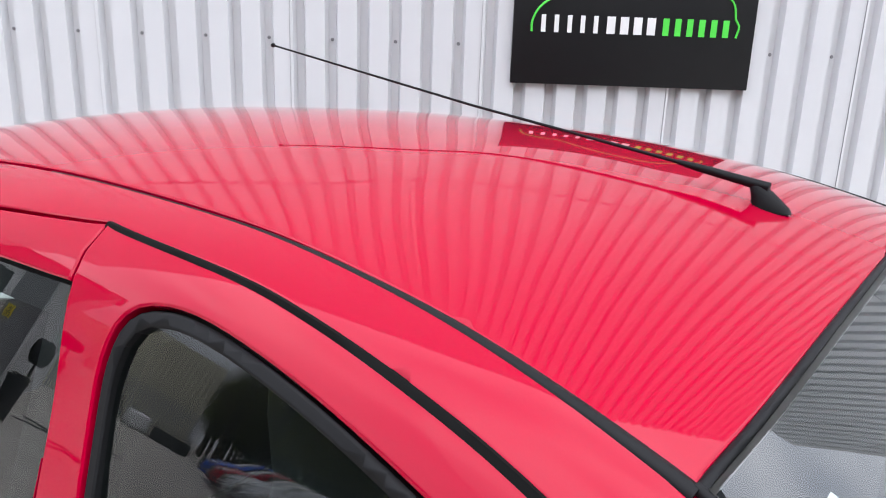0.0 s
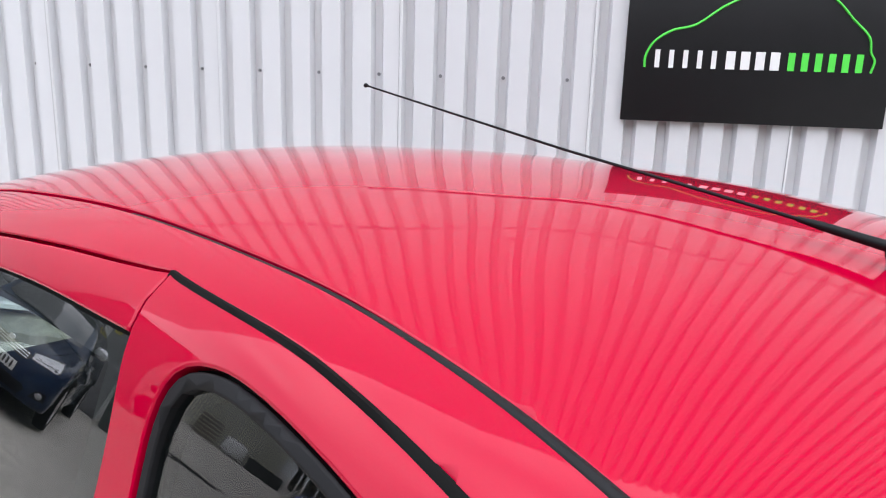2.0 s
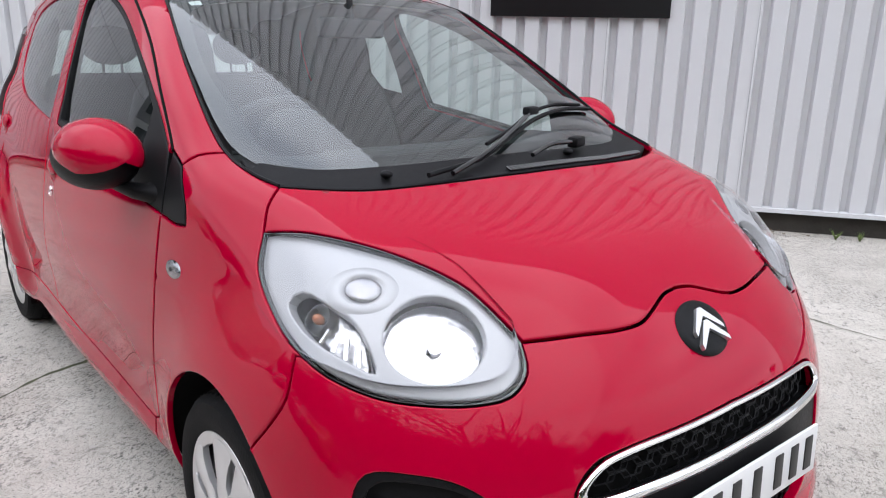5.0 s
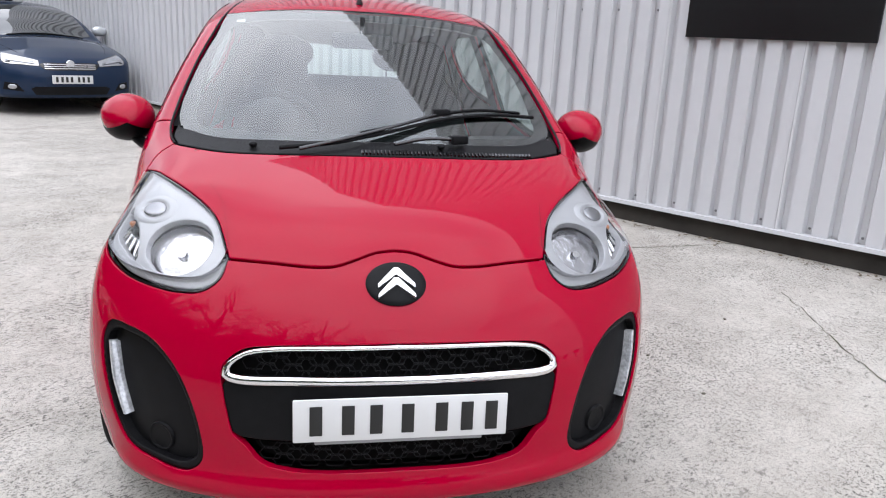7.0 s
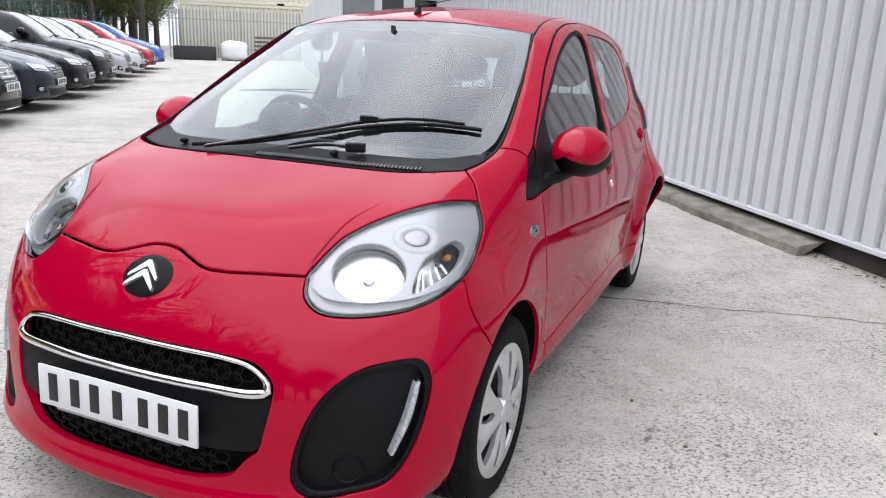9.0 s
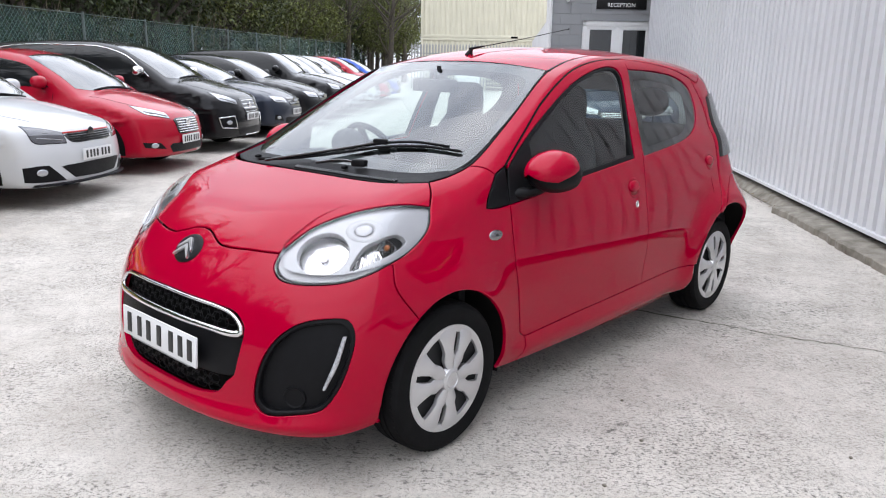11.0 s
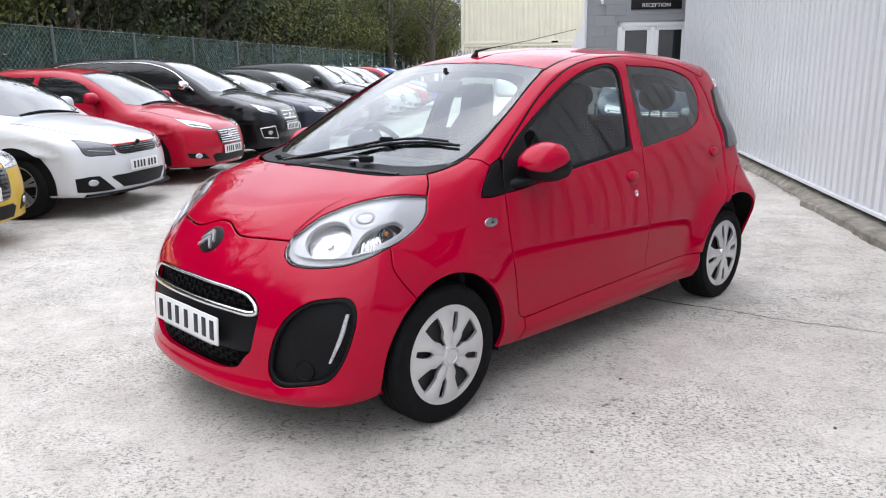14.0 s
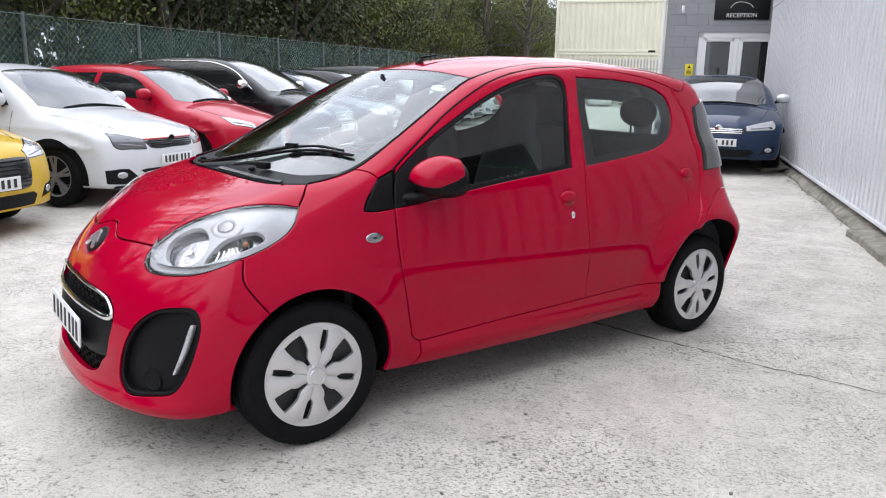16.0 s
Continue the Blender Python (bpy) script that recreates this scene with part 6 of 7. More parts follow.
PVC = material("white_pvc", (0.66, 0.66, 0.66), rough=0.3)
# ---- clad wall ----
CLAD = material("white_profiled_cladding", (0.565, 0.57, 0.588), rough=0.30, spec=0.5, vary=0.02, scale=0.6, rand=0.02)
SCREW = material("screw_cap_and_lap_shade", (0.22, 0.22, 0.23), rough=0.5, metal=0.4)
WALL_V, PITCH, PER = -0.03, 0.164, 6
wall = thing("wall_clad", "tall white profiled steel cladding wall", "wall", SITE, kind="structure")
prof = []
for k in range(PER):
    x = k * PITCH
    prof += [(x, 0.0), (x + 0.098, 0.0), (x + 0.112, -0.046), (x + 0.150, -0.046), (x + PITCH, 0.0)]
prof = [p for i, p in enumerate(prof) if i == 0 or abs(p[0] - prof[i - 1][0]) > 1e-6] + [(PER * PITCH + 0.014, 0.005)]
sheet = Shape()
sheet.rings([[(x, y, 0.0) for x, y in prof], [(x, y, 2.86) for x, y in prof]], close=False)
upper = Shape()
upper.rings([[(x, y + 0.006, 2.74) for x, y in prof], [(x, y + 0.006, 7.5) for x, y in prof]], close=False)
upper.rings([[(x, y, 2.74) for x, y in prof], [(x, y + 0.006, 2.74) for x, y in prof]], close=False)
# Grey strip that paints the shadow below the upper sheet's lapped edge.
LAP_ME = Shape().rings([[(x, y + 0.007, 2.728) for x, y in prof], [(x, y + 0.007, 2.7405) for x, y in prof]], close=False).mesh("lap_shadow", SCREW, None)
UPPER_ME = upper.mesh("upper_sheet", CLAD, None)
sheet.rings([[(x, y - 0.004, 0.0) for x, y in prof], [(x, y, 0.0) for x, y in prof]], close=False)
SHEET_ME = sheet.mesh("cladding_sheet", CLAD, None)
SCREW_ME = Shape().lathe([(0.0005, 0.007), (0.005, 0.007), (0.006, 0.002), (0.009, 0.0015), (0.0095, 0.0)], 10).mesh("screw", SCREW, 40)
WIDE = PER * PITCH
JOINT_ME = Shape().box(-0.0018, 0.0018, -0.004, 0.0015, 0.0, 2.6).mesh("sheet_joint", SCREW, None)
for k in range(22):
    u0 = 0.144 - 0.130 - 8 * WIDE + k * WIDE
    if u0 + WIDE > 13.5:
        break
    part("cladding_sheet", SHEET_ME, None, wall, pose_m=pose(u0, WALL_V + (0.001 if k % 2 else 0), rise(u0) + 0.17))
    part("lap_shadow", LAP_ME, None, wall, pose_m=pose(u0, WALL_V + (0.001 if k % 2 else 0), 0.19))
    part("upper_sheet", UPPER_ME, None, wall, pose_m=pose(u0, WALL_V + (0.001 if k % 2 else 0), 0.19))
    part("sheet_joint", JOINT_ME, None, wall, pose_m=pose(u0 + 0.0135, WALL_V + 0.003, rise(u0) + 0.17))
    if -2.6 < u0 < 4.5:
        for q in range(3):
            for z in (0.215, 1.615, 3.12):
                part("screw", SCREW_ME, None, wall, pose_m=pose(u0 + 0.13 + q * 2 * PITCH, WALL_V - 0.044, z + (rise(u0) if z < 1 else 0), -90, 0, 0))
drip = Shape()
rows = []
for u in np.linspace(-8, 13.4, 40):
    z = rise(u) + 0.165
    rows.append([(u, WALL_V - 0.03, z + 0.012), (u, WALL_V + 0.022, z + 0.006), (u, WALL_V + 0.024, z - 0.022), (u, WALL_V + 0.018, z - 0.024), (u, WALL_V - 0.03, z - 0.012)])
part("drip_flashing", drip.rings(rows, close=False), CLAD, wall, "white folded steel drip strip", smooth=None)
KERB = material("broken_kerb", (0.085, 0.072, 0.052), rough=0.95, vary=0.35, scale=9, bump=0.9, bump_scale=25, color2=(0.30, 0.275, 0.235))
KERB_TOP = material("dirty_kerb_top", (0.085, 0.073, 0.055), rough=0.95, scale=9, bump=0.7, bump_scale=30, color2=(0.30, 0.28, 0.24))
# Plinth colour is near-black to carry the shade of the gap under the drip.
PLINTH = material("shade_dark_plinth", (0.040, 0.036, 0.031), rough=0.95, vary=0.4, scale=5, bump=0.4, bump_scale=30)
part("plinth", Shape().rings([[(u, WALL_V - 0.05, z) for u in np.linspace(-8, 13.4, 20)] for z in (-0.1, 0.6)], close=False), PLINTH, wall)
foot = [[(u, WALL_V + 0.085 + 0.02 * math.sin(u * 3.1), rise(u) + 0.003), (u, WALL_V + 0.03, rise(u) + 0.07 + 0.015 * math.sin(u * 4.7)), (u, WALL_V - 0.045, rise(u) + 0.10)] for u in np.arange(3.7, 13.4, 0.2)]
part("footing", Shape().rings(foot, close=False), KERB_TOP, wall, "rough dirty concrete fillet at the wall foot", smooth=40)
part("wall_back", Shape().box(-8, 13.4, -3.0, -0.25, -0.2, 7.6), PLINTH, wall)
part("conduit", Shape().tube([(0.35, WALL_V + 0.02, 3.1), (0.35, WALL_V + 0.02, 4.6)], 0.018, 8), PVC, wall, "white conduit high on the wall")
# broken concrete kerb at the wall's foot, with debris and weeds
rnd = random.Random(5)


def kerb(u0, u1, depth, name, label):
    sh, rows = Shape(), []
    for u in np.linspace(u0, u1, max(4, int((u1 - u0) / 0.06))):
        e = depth + rnd.uniform(-0.010, 0.010) + 0.02 * math.sin(u * 5.3) * math.sin(u * 2.1)
        h = 0.068 + rnd.uniform(-0.003, 0.003)
        r = rise(u)
        rows.append([(u, WALL_V - 0.05, r + h + 0.03), (u, e * 0.45, r + h + 0.010), (u, e - 0.014, r + h), (u, e, r + h * 0.84), (u, e + rnd.uniform(0, 0.008), r - 0.02)])
    sh.rings(rows, close=False, cap0=False)
    sh.f += [tuple(range(5))[::-1], tuple(len(rows) * 5 - 5 + i for i in range(5))]
    sh.f = [f[::-1] for f in sh.f]
    ob = part(name, sh, KERB, pose_m=SITE, smooth=None)
    ob.data.materials.append(KERB_TOP)
    for f in ob.data.polygons:
        f.material_index = 1 if abs(f.normal.z) > 0.7 else 0
    return tagged(ob, label, "kerb", kind="structure")


kerb(0.95, 3.75, 0.16, "kerb", "broken mossy concrete kerb at the foot of the cladding")
kerb(8.6, 9.9, 0.40, "kerb_far", "short broken concrete kerb at the wall foot")
DEBRIS = material("leaf_litter", (0.12, 0.09, 0.055), rough=1.0, vary=0.5, scale=60)
lit = Shape()
for _ in range(420):
    u = rnd.choice((rnd.uniform(-2.5, 1.2), rnd.uniform(3.8, 8.8), rnd.uniform(3.8, 8.8)))
    v = abs(rnd.gauss(0.03, 0.07))
    a, s = rnd.uniform(0, 6.28), rnd.uniform(0.008, 0.028)
    z = rise(u) + rnd.uniform(0.004, 0.02)
    lit.add([(u + s * math.cos(a + k * 1.57) * (1 if k % 2 else 0.5), v + s * math.sin(a + k * 1.57) * (1 if k % 2 else 0.5), z + rnd.uniform(0, 0.012)) for k in range(4)], [(0, 1, 2, 3)])
tagged(part("leaf_litter", lit, DEBRIS, pose_m=SITE, smooth=None), "brown leaf litter and grit along the wall", "litter", kind="stuff")
WEED = material("weed_green", (0.10, 0.15, 0.03), rough=0.7, vary=0.4, scale=20)
for u in (-2.95, -2.75, -2.6):
    w = Shape()
    for _ in range(26):
        a, l, b = rnd.uniform(0, 6.28), rnd.uniform(0.03, 0.08), rnd.uniform(0.003, 0.006)
        w.add([(b * math.sin(a), -b * math.cos(a), 0), (-b * math.sin(a), b * math.cos(a), 0), (l * 0.7 * math.cos(a), l * 0.7 * math.sin(a), l)], [(0, 1, 2)])
    tagged(part("weed", w, WEED, pose_m=site(u, 0.06), smooth=None), "small green weed tuft at the wall foot", "weed", group="weeds by the wall")
stone_m = Shape().ellipsoid((0, 0, 0.004), (0.007, 0.009, 0.005), 9, 5)
STONE_ME = stone_m.mesh("pebble", KERB, 60)
for x, y in ((1.28, -0.62), (1.05, -0.35), (1.34, -1.0), (1.9, -0.2), (2.6, 1.6), (1.55, -1.75)):
    tagged(part("pebble", STONE_ME, None, pose_m=pose(x, y, 0, 0, 0, rnd.uniform(0, 360))), "small grey pebble lying on the concrete", "pebble", group="loose pebbles")

# ---- sign board on the cladding ----
SIGN_BLACK = material("matt_black_board", (0.010, 0.010, 0.011), rough=0.42, spec=0.2, vary=0.1)
SIGN_WHITE = material("white_vinyl", (0.7, 0.7, 0.7), rough=0.5)
SIGN_GREEN = material("green_vinyl", (0.07, 0.62, 0.06), rough=0.5)
sign = thing("sign_board", "black dealer sign board with white and green bars", "sign", SITE)
FACE = WALL_V + 0.028
part("board", Shape().box(-1.37, -0.13, WALL_V, FACE, 1.43, 2.16, 0.003), SIGN_BLACK, sign)


def bars(u0, u1, n, z0, z1, fill, mat, face=FACE, parent=sign, name="letter_bar"):
    step = (u1 - u0) / n
    for k in range(n):
        c = u0 + (k + 0.5) * step
        h = abs(step) * fill / 2
        part(name, Shape().box(c - h, c + h, face, face + 0.0025, z0, z1), mat, parent, smooth=None)


bars(-0.25, -0.585, 5, 1.69, 1.775, 0.34, SIGN_WHITE)
bars(-0.595, -0.87, 4, 1.69, 1.775, 0.62, SIGN_WHITE)
bars(-0.88, -1.25, 6, 1.69, 1.775, 0.5, SIGN_GREEN)
line = spline([(-0.225, 1.69), (-0.225, 1.74), (-0.26, 1.81), (-0.34, 1.865), (-0.45, 1.895), (-0.58, 1.985), (-0.72, 2.045), (-0.92, 2.06), (-1.06, 2.03), (-1.17, 1.93), (-1.25, 1.85), (-1.265, 1.78), (-1.285, 1.75), (-1.275, 1.69)], step=0.02)
part("outline_bar", Shape().tube([(u, FACE + 0.0005, z) for u, z in line], 0.006, 6), SIGN_GREEN, sign, smooth=60)

# ---- reception building ----
FU, FZ = 13.5, rise(13.5) + 0.17
BLOCK = material("grey_painted_block", (0.245, 0.25, 0.26), rough=0.75, vary=0.06, scale=3, bump=0.25, bump_scale=60, rand=0.05)
RENDER_WHITE = material("white_painted_wall", (0.54, 0.545, 0.56), rough=0.7, vary=0.1, scale=1.5)
building = thing("reception_building", "grey painted blockwork building with white double doors", "building", SITE)
part("side_wall", Shape().box(FU + 0.02, FU + 2.9, 1.75, 1.98, -0.2, 5.6), RENDER_WHITE, building, "white painted side wall")
part("low_wall", Shape().box(FU + 2.9, FU + 16, 1.76, 1.96, -0.2, FZ + 2.35), RENDER_WHITE, building, "white painted yard wall behind the building")
part("core_wall", Shape().box(FU + 0.10, FU + 0.3, 1.4, 1.75, -0.2, 5.6).box(FU + 0.10, FU + 0.3, -3, 1.75, FZ + 2.2, 5.6).box(FU + 0.10, FU + 0.3, -3, -0.30, -0.2, 5.6), BLOCK, building)
part("roof_slab", Shape().box(FU, FU + 3.0, -3.0, 2.05, 5.6, 5.8, 0.02), BLOCK, building)
for row in range(26):
    z0 = FZ - 0.16 + row * 0.225
    if z0 > 5.3:
        break
    v = -0.45 + (0.225 if row % 2 else 0)
    while v < 1.98:
        v0, v1 = max(v, -0.3), min(v + 0.45, 1.98)
        lo, hi = z0, z0 + 0.225
        if v1 - v0 > 0.04:
            spans = [(v0, v1)]
            if lo < FZ + 2.18:
                spans = [(a, b) for a, b in ((v0, min(v1, -0.26)), (max(v0, 1.30), v1)) if b - a > 0.03]
            for a, b in spans:
                part("block", Shape().box(FU, FU + 0.1, a + 0.004, b - 0.004, lo + 0.004, hi - 0.004, 0.006), BLOCK, building, smooth=None)
        v += 0.45
part("mortar", Shape().box(FU + 0.008, FU + 0.09, 1.30, 1.975, -0.2, 5.4).box(FU + 0.008, FU + 0.09, -0.3, 1.3, FZ + 2.18, 5.4), BLOCK, building)
DARK_GLASS = material("dark_door_glass", (0.02, 0.022, 0.024), rough=0.03, spec=0.8, coat=1.0, coat_rough=0.0)
door = part("double_door", Shape().box(FU + 0.03, FU + 0.09, -0.26, -0.16, FZ, FZ + 2.18, 0.004).box(FU + 0.03, FU + 0.09, 1.20, 1.30, FZ, FZ + 2.18, 0.004).box(FU + 0.03, FU + 0.09, -0.26, 1.30, FZ + 2.06, FZ + 2.18, 0.004).box(FU + 0.04, FU + 0.09, 0.47, 0.58, FZ, FZ + 2.06, 0.004).box(FU + 0.04, FU + 0.09, -0.16, 1.2, FZ, FZ + 0.2, 0.004), PVC, building, "white framed glazed double door")
for a, b in ((-0.16, 0.47), (0.58, 1.20)):
    part("leaf_frame", Shape().box(FU + 0.035, FU + 0.085, a, a + 0.07, FZ + 0.2, FZ + 2.06, 0.004).box(FU + 0.035, FU + 0.085, b - 0.07, b, FZ + 0.2, FZ + 2.06, 0.004).box(FU + 0.035, FU + 0.085, a, b, FZ + 1.99, FZ + 2.06, 0.004), PVC, door)
    part("pane", Shape().box(FU + 0.055, FU + 0.065, a + 0.05, b - 0.05, FZ + 0.2, FZ + 2.0), DARK_GLASS, door)
rsign = thing("reception_sign", "black reception sign above the door", "sign", SITE)
part("board", Shape().box(FU - 0.03, FU - 0.002, -0.05, 1.03, FZ + 2.43, FZ + 2.86, 0.003), SIGN_BLACK, rsign)
fc = bpy.data.curves.new("reception_lettering", "FONT")
fc.body, fc.size, fc.align_x, fc.extrude = "RECEPTION", 0.115, "CENTER", 0.002
fc.materials.append(SIGN_WHITE)
lettering = new("lettering", fc)
lettering.parent = rsign
lettering.matrix_basis = Matrix.Translation((FU - 0.034, 0.49, FZ + 2.475)) @ Matrix(((0, 0, -1, 0), (-1, 0, 0, 0), (0, 1, 0, 0), (0, 0, 0, 1)))
part("logo_bar", Shape().tube([(FU - 0.031, v, z) for v, z in spline([(0.28, FZ + 2.66), (0.3, FZ + 2.70), (0.40, FZ + 2.76), (0.55, FZ + 2.78), (0.66, FZ + 2.74), (0.72, FZ + 2.66)], step=0.04)], 0.006, 6), SIGN_WHITE, rsign)
warn = thing("warning_sign", "yellow safety notice with black bars", "sign", SITE)
YELLOW = material("yellow_notice", (0.75, 0.6, 0.02), rough=0.5)
part("plate", Shape().box(FU - 0.012, FU - 0.002, 1.36, 1.52, FZ + 1.28, FZ + 1.52, 0.002), YELLOW, warn)
for k in range(4):
    part("text_bar", Shape().box(FU - 0.015, FU - 0.011, 1.39, 1.49, FZ + 1.31 + k * 0.026, FZ + 1.322 + k * 0.026), INK, warn, smooth=None)
part("symbol", Shape().prism([(1.40, FZ + 1.43), (1.48, FZ + 1.43), (1.44, FZ + 1.5)], 0, 0.003, Matrix(((0, 0, -1, FU - 0.0125), (1, 0, 0, 0), (0, 1, 0, 0), (0, 0, 0, 1)))), INK, warn, smooth=None)
pipe = thing("downpipe", "white plastic downpipe at the building corner", "pipe", SITE)
part("pipe", Shape().tube([(FU - 0.05, 2.03, FZ + 0.05), (FU - 0.05, 2.03, 5.4)], 0.034, 14), PVC, pipe)
for z in (0.4, 1.6, 2.8, 4.0):
    part("clip", Shape().lathe([(0.036, -0.02), (0.042, -0.02), (0.042, 0.02), (0.036, 0.02)], 16, pose(FU - 0.05, 2.03, FZ + z)), PVC, pipe)
cam_box = thing("security_camera", "small white security camera on the blockwork", "camera", SITE)
part("housing", Shape().tube([(FU - 0.02, 1.66, FZ + 2.62), (FU - 0.10, 1.66, FZ + 2.61), (FU - 0.2, 1.66, FZ + 2.58)], 0.035, 12), PVC, cam_box, smooth=60)
part("bracket", Shape().box(FU - 0.03, FU, 1.63, 1.69, FZ + 2.6, FZ + 2.72, 0.004), PVC, cam_box)

# plant pots, hose and fan by the building's corner
POT = material("black_plastic_pot", (0.02, 0.02, 0.021), rough=0.6, vary=0.3)
LEAFY = material("shrub_leaf", (0.07, 0.10, 0.025), rough=0.6, vary=0.5, scale=20)
for u, v, h, r in ((14.0, 2.28, 0.75, 0.19), (13.2, 2.30, 0.72, 0.22)):
    pot = thing("plant_pot", "tall black plastic plant pot with a clipped shrub", "plant pot", site(u, v), group="pots by the corner")
    part("pot", Shape().lathe([(0.002, 0.0), (r * 0.72, 0.0), (r, h * 0.95), (r * 1.06, h * 0.95), (r * 1.06, h), (r * 0.92, h), (r * 0.9, h * 0.9), (0.002, h * 0.9)], 24), POT, pot)
    lf = Shape()
    for _ in range(150):
        a, q, z = rnd.uniform(0, 6.28), r * 0.95 * math.sqrt(rnd.random()), h + rnd.uniform(-0.05, 0.09)
        x, y, s = q * math.cos(a), q * math.sin(a), rnd.uniform(0.015, 0.03)
        lf.add([(x - s, y, z), (x, y - s * 0.5, z + s), (x + s, y, z), (x, y + s * 0.5, z - s * 0.3)], [(0, 1, 2, 3)])
    part("shrub", lf, LEAFY, pot, smooth=None)
reel = thing("hose_reel", "dark hose reel standing on a post", "hose reel", site(15.2, 2.3))
part("drum", Shape().lathe([(0.02, -0.13), (0.27, -0.13), (0.27, -0.09), (0.20, -0.07), (0.20, 0.07), (0.27, 0.09), (0.27, 0.13), (0.02, 0.13)], 28, pose(0, 0, 1.25, 90, 0, 30)), POT, reel)
part("stand", Shape().tube([(-0.12, 0, 0), (-0.1, 0, 1.2)], 0.025, 8).tube([(0.12, 0, 0), (0.1, 0, 1.2)], 0.025, 8).tube([(-0.1, 0, 1.2), (0.1, 0, 1.2)], 0.025, 8), POT, reel)
hose = thing("garden_hose", "grey hose trailing over the concrete", "hose", SITE)
part("hose", Shape().tube([(u, v, rise(u) + 0.02) for u, v in spline([(14.6, 2.5), (15.2, 3.3), (15.0, 4.2), (15.5, 3.6), (15.8, 2.6)], step=0.1)], 0.015, 6), POT, hose, smooth=60)

# ---- far end: palisade fence, containers, bulk bag, pallets ----
GALV = material("galvanised_steel", (0.30, 0.31, 0.31), rough=0.5, metal=0.4, vary=0.15, scale=10)
PU, PZ = 34.0, rise(34.0)
palisade = thing("palisade_fence", "grey galvanised palisade fence across the far end", "fence", SITE)
pale_me = Shape().prism([(-0.035, 0), (0.035, 0), (0.035, 2.1), (0.0, 2.22), (-0.035, 2.1)], -0.008, 0.008, Matrix(((0, 0, 1, 0), (1, 0, 0, 0), (0, 1, 0, 0), (0, 0, 0, 1)))).mesh("pale", GALV, None)
for k in range(40):
    part("pale", pale_me, None, palisade, pose_m=pose(PU, 1.9 + k * 0.15, PZ + 0.05))
for z in (0.45, 1.75):
    part("rail", Shape().box(PU + 0.01, PU + 0.05, 1.8, 7.8, PZ + z, PZ + z + 0.05), GALV, palisade)
for v in (1.9, 4.6, 7.3):
    part("post", Shape().box(PU + 0.02, PU + 0.12, v - 0.05, v + 0.05, PZ - 0.1, PZ + 2.2), GALV, palisade)
CREAM = material("cream_steel", (0.56, 0.535, 0.42), rough=0.5, vary=0.07, scale=1.5)


def container(u, v0, v1, z):
    c = thing("shipping_container", "cream corrugated steel shipping container", "container", SITE, group="stacked containers")
    sh, k = Shape(), int((v1 - v0) / 0.28)
    rows = []
    for i in range(k):
        a = v0 + (v1 - v0) * i / k
        rows += [(u, a), (u, a + 0.10), (u + 0.04, a + 0.14), (u + 0.04, a + 0.24)]
    sh.rings([[(x, y, z + 0.16) for x, y in rows], [(x, y, z + 2.46) for x, y in rows]], close=False)
    part("side", sh, CREAM, c, smooth=None)
    part("end", Shape().box(u + 0.05, u + 2.4, v0, v0 + 0.06, z + 0.1, z + 2.5).box(u + 0.05, u + 2.4, v1 - 0.06, v1, z + 0.1, z + 2.5), CREAM, c)
    part("top_rail", Shape().box(u - 0.02, u + 2.44, v0, v1, z + 2.46, z + 2.59, 0.01), CREAM, c)
    part("bottom_rail", Shape().box(u - 0.02, u + 2.44, v0, v1, z, z + 0.16, 0.01), CREAM, c)
    for a in (v0, v1 - 0.12):
        part("corner_post", Shape().box(u - 0.03, u + 0.1, a, a + 0.12, z, z + 2.59, 0.01), CREAM, c)
    for a in (v0 + (v1 - v0) * 0.42, v0 + (v1 - v0) * 0.58):
        part("fork_pocket", Shape().box(u - 0.025, u, a, a + 0.35, z + 0.02, z + 0.12), DARK_VOID, c, smooth=None)


container(36.5, -4.5, 7.6, rise(36)), container(36.5, -4.5, 7.6, rise(36) + 2.6)
bag = thing("bulk_bag", "white woven bulk bag slumped by the fence", "bag", site(33.2, 4.9))
bs = Shape().ellipsoid((0, 0, 0.42), (0.55, 0.6, 0.45), 22, 14, e=0.6)
bs.v = [(x * (1 + 0.12 * noise.noise((x * 3, y * 3, z * 3))), y * (1 + 0.15 * noise.noise((x * 3, y * 3 + 5, z * 3))), max(0, z + 0.12 * noise.noise((x * 4, y * 4, 7)))) for x, y, z in bs.v]
part("bag", bs, PLATE, bag, smooth=60)
OLD_WOOD = material("weathered_wood", (0.14, 0.12, 0.10), rough=0.9, vary=0.4, scale=12)
pal = thing("pallet_stack", "weathered pallets leaning on the fence", "pallets", site(33.4, 3.4))
for k in range(3):
    for j in range(6):
        part("board", Shape().box(-0.02 + k * 0.14, 0.0 + k * 0.14, -0.6, 0.6, 0.06 + j * 0.19, 0.16 + j * 0.19), OLD_WOOD, pal, smooth=None)
hedge_box = thing("planter_hedge", "low clipped hedge in a dark planter", "hedge", site(33.0, 6.6))
part("planter", Shape().box(-0.4, 0.4, -0.9, 0.9, 0, 0.6, 0.03), POT, hedge_box)
hl = Shape()
for _ in range(500):
    x, y, z, s = rnd.uniform(-0.42, 0.42), rnd.uniform(-0.92, 0.92), rnd.uniform(0.55, 0.9), rnd.uniform(0.03, 0.06)
    hl.add([(x - s, y, z), (x, y - s, z + s * 0.5), (x + s, y, z), (x, y + s, z - s * 0.3)], [(0, 1, 2, 3)])
part("foliage", hl, LEAFY, hedge_box, smooth=None)

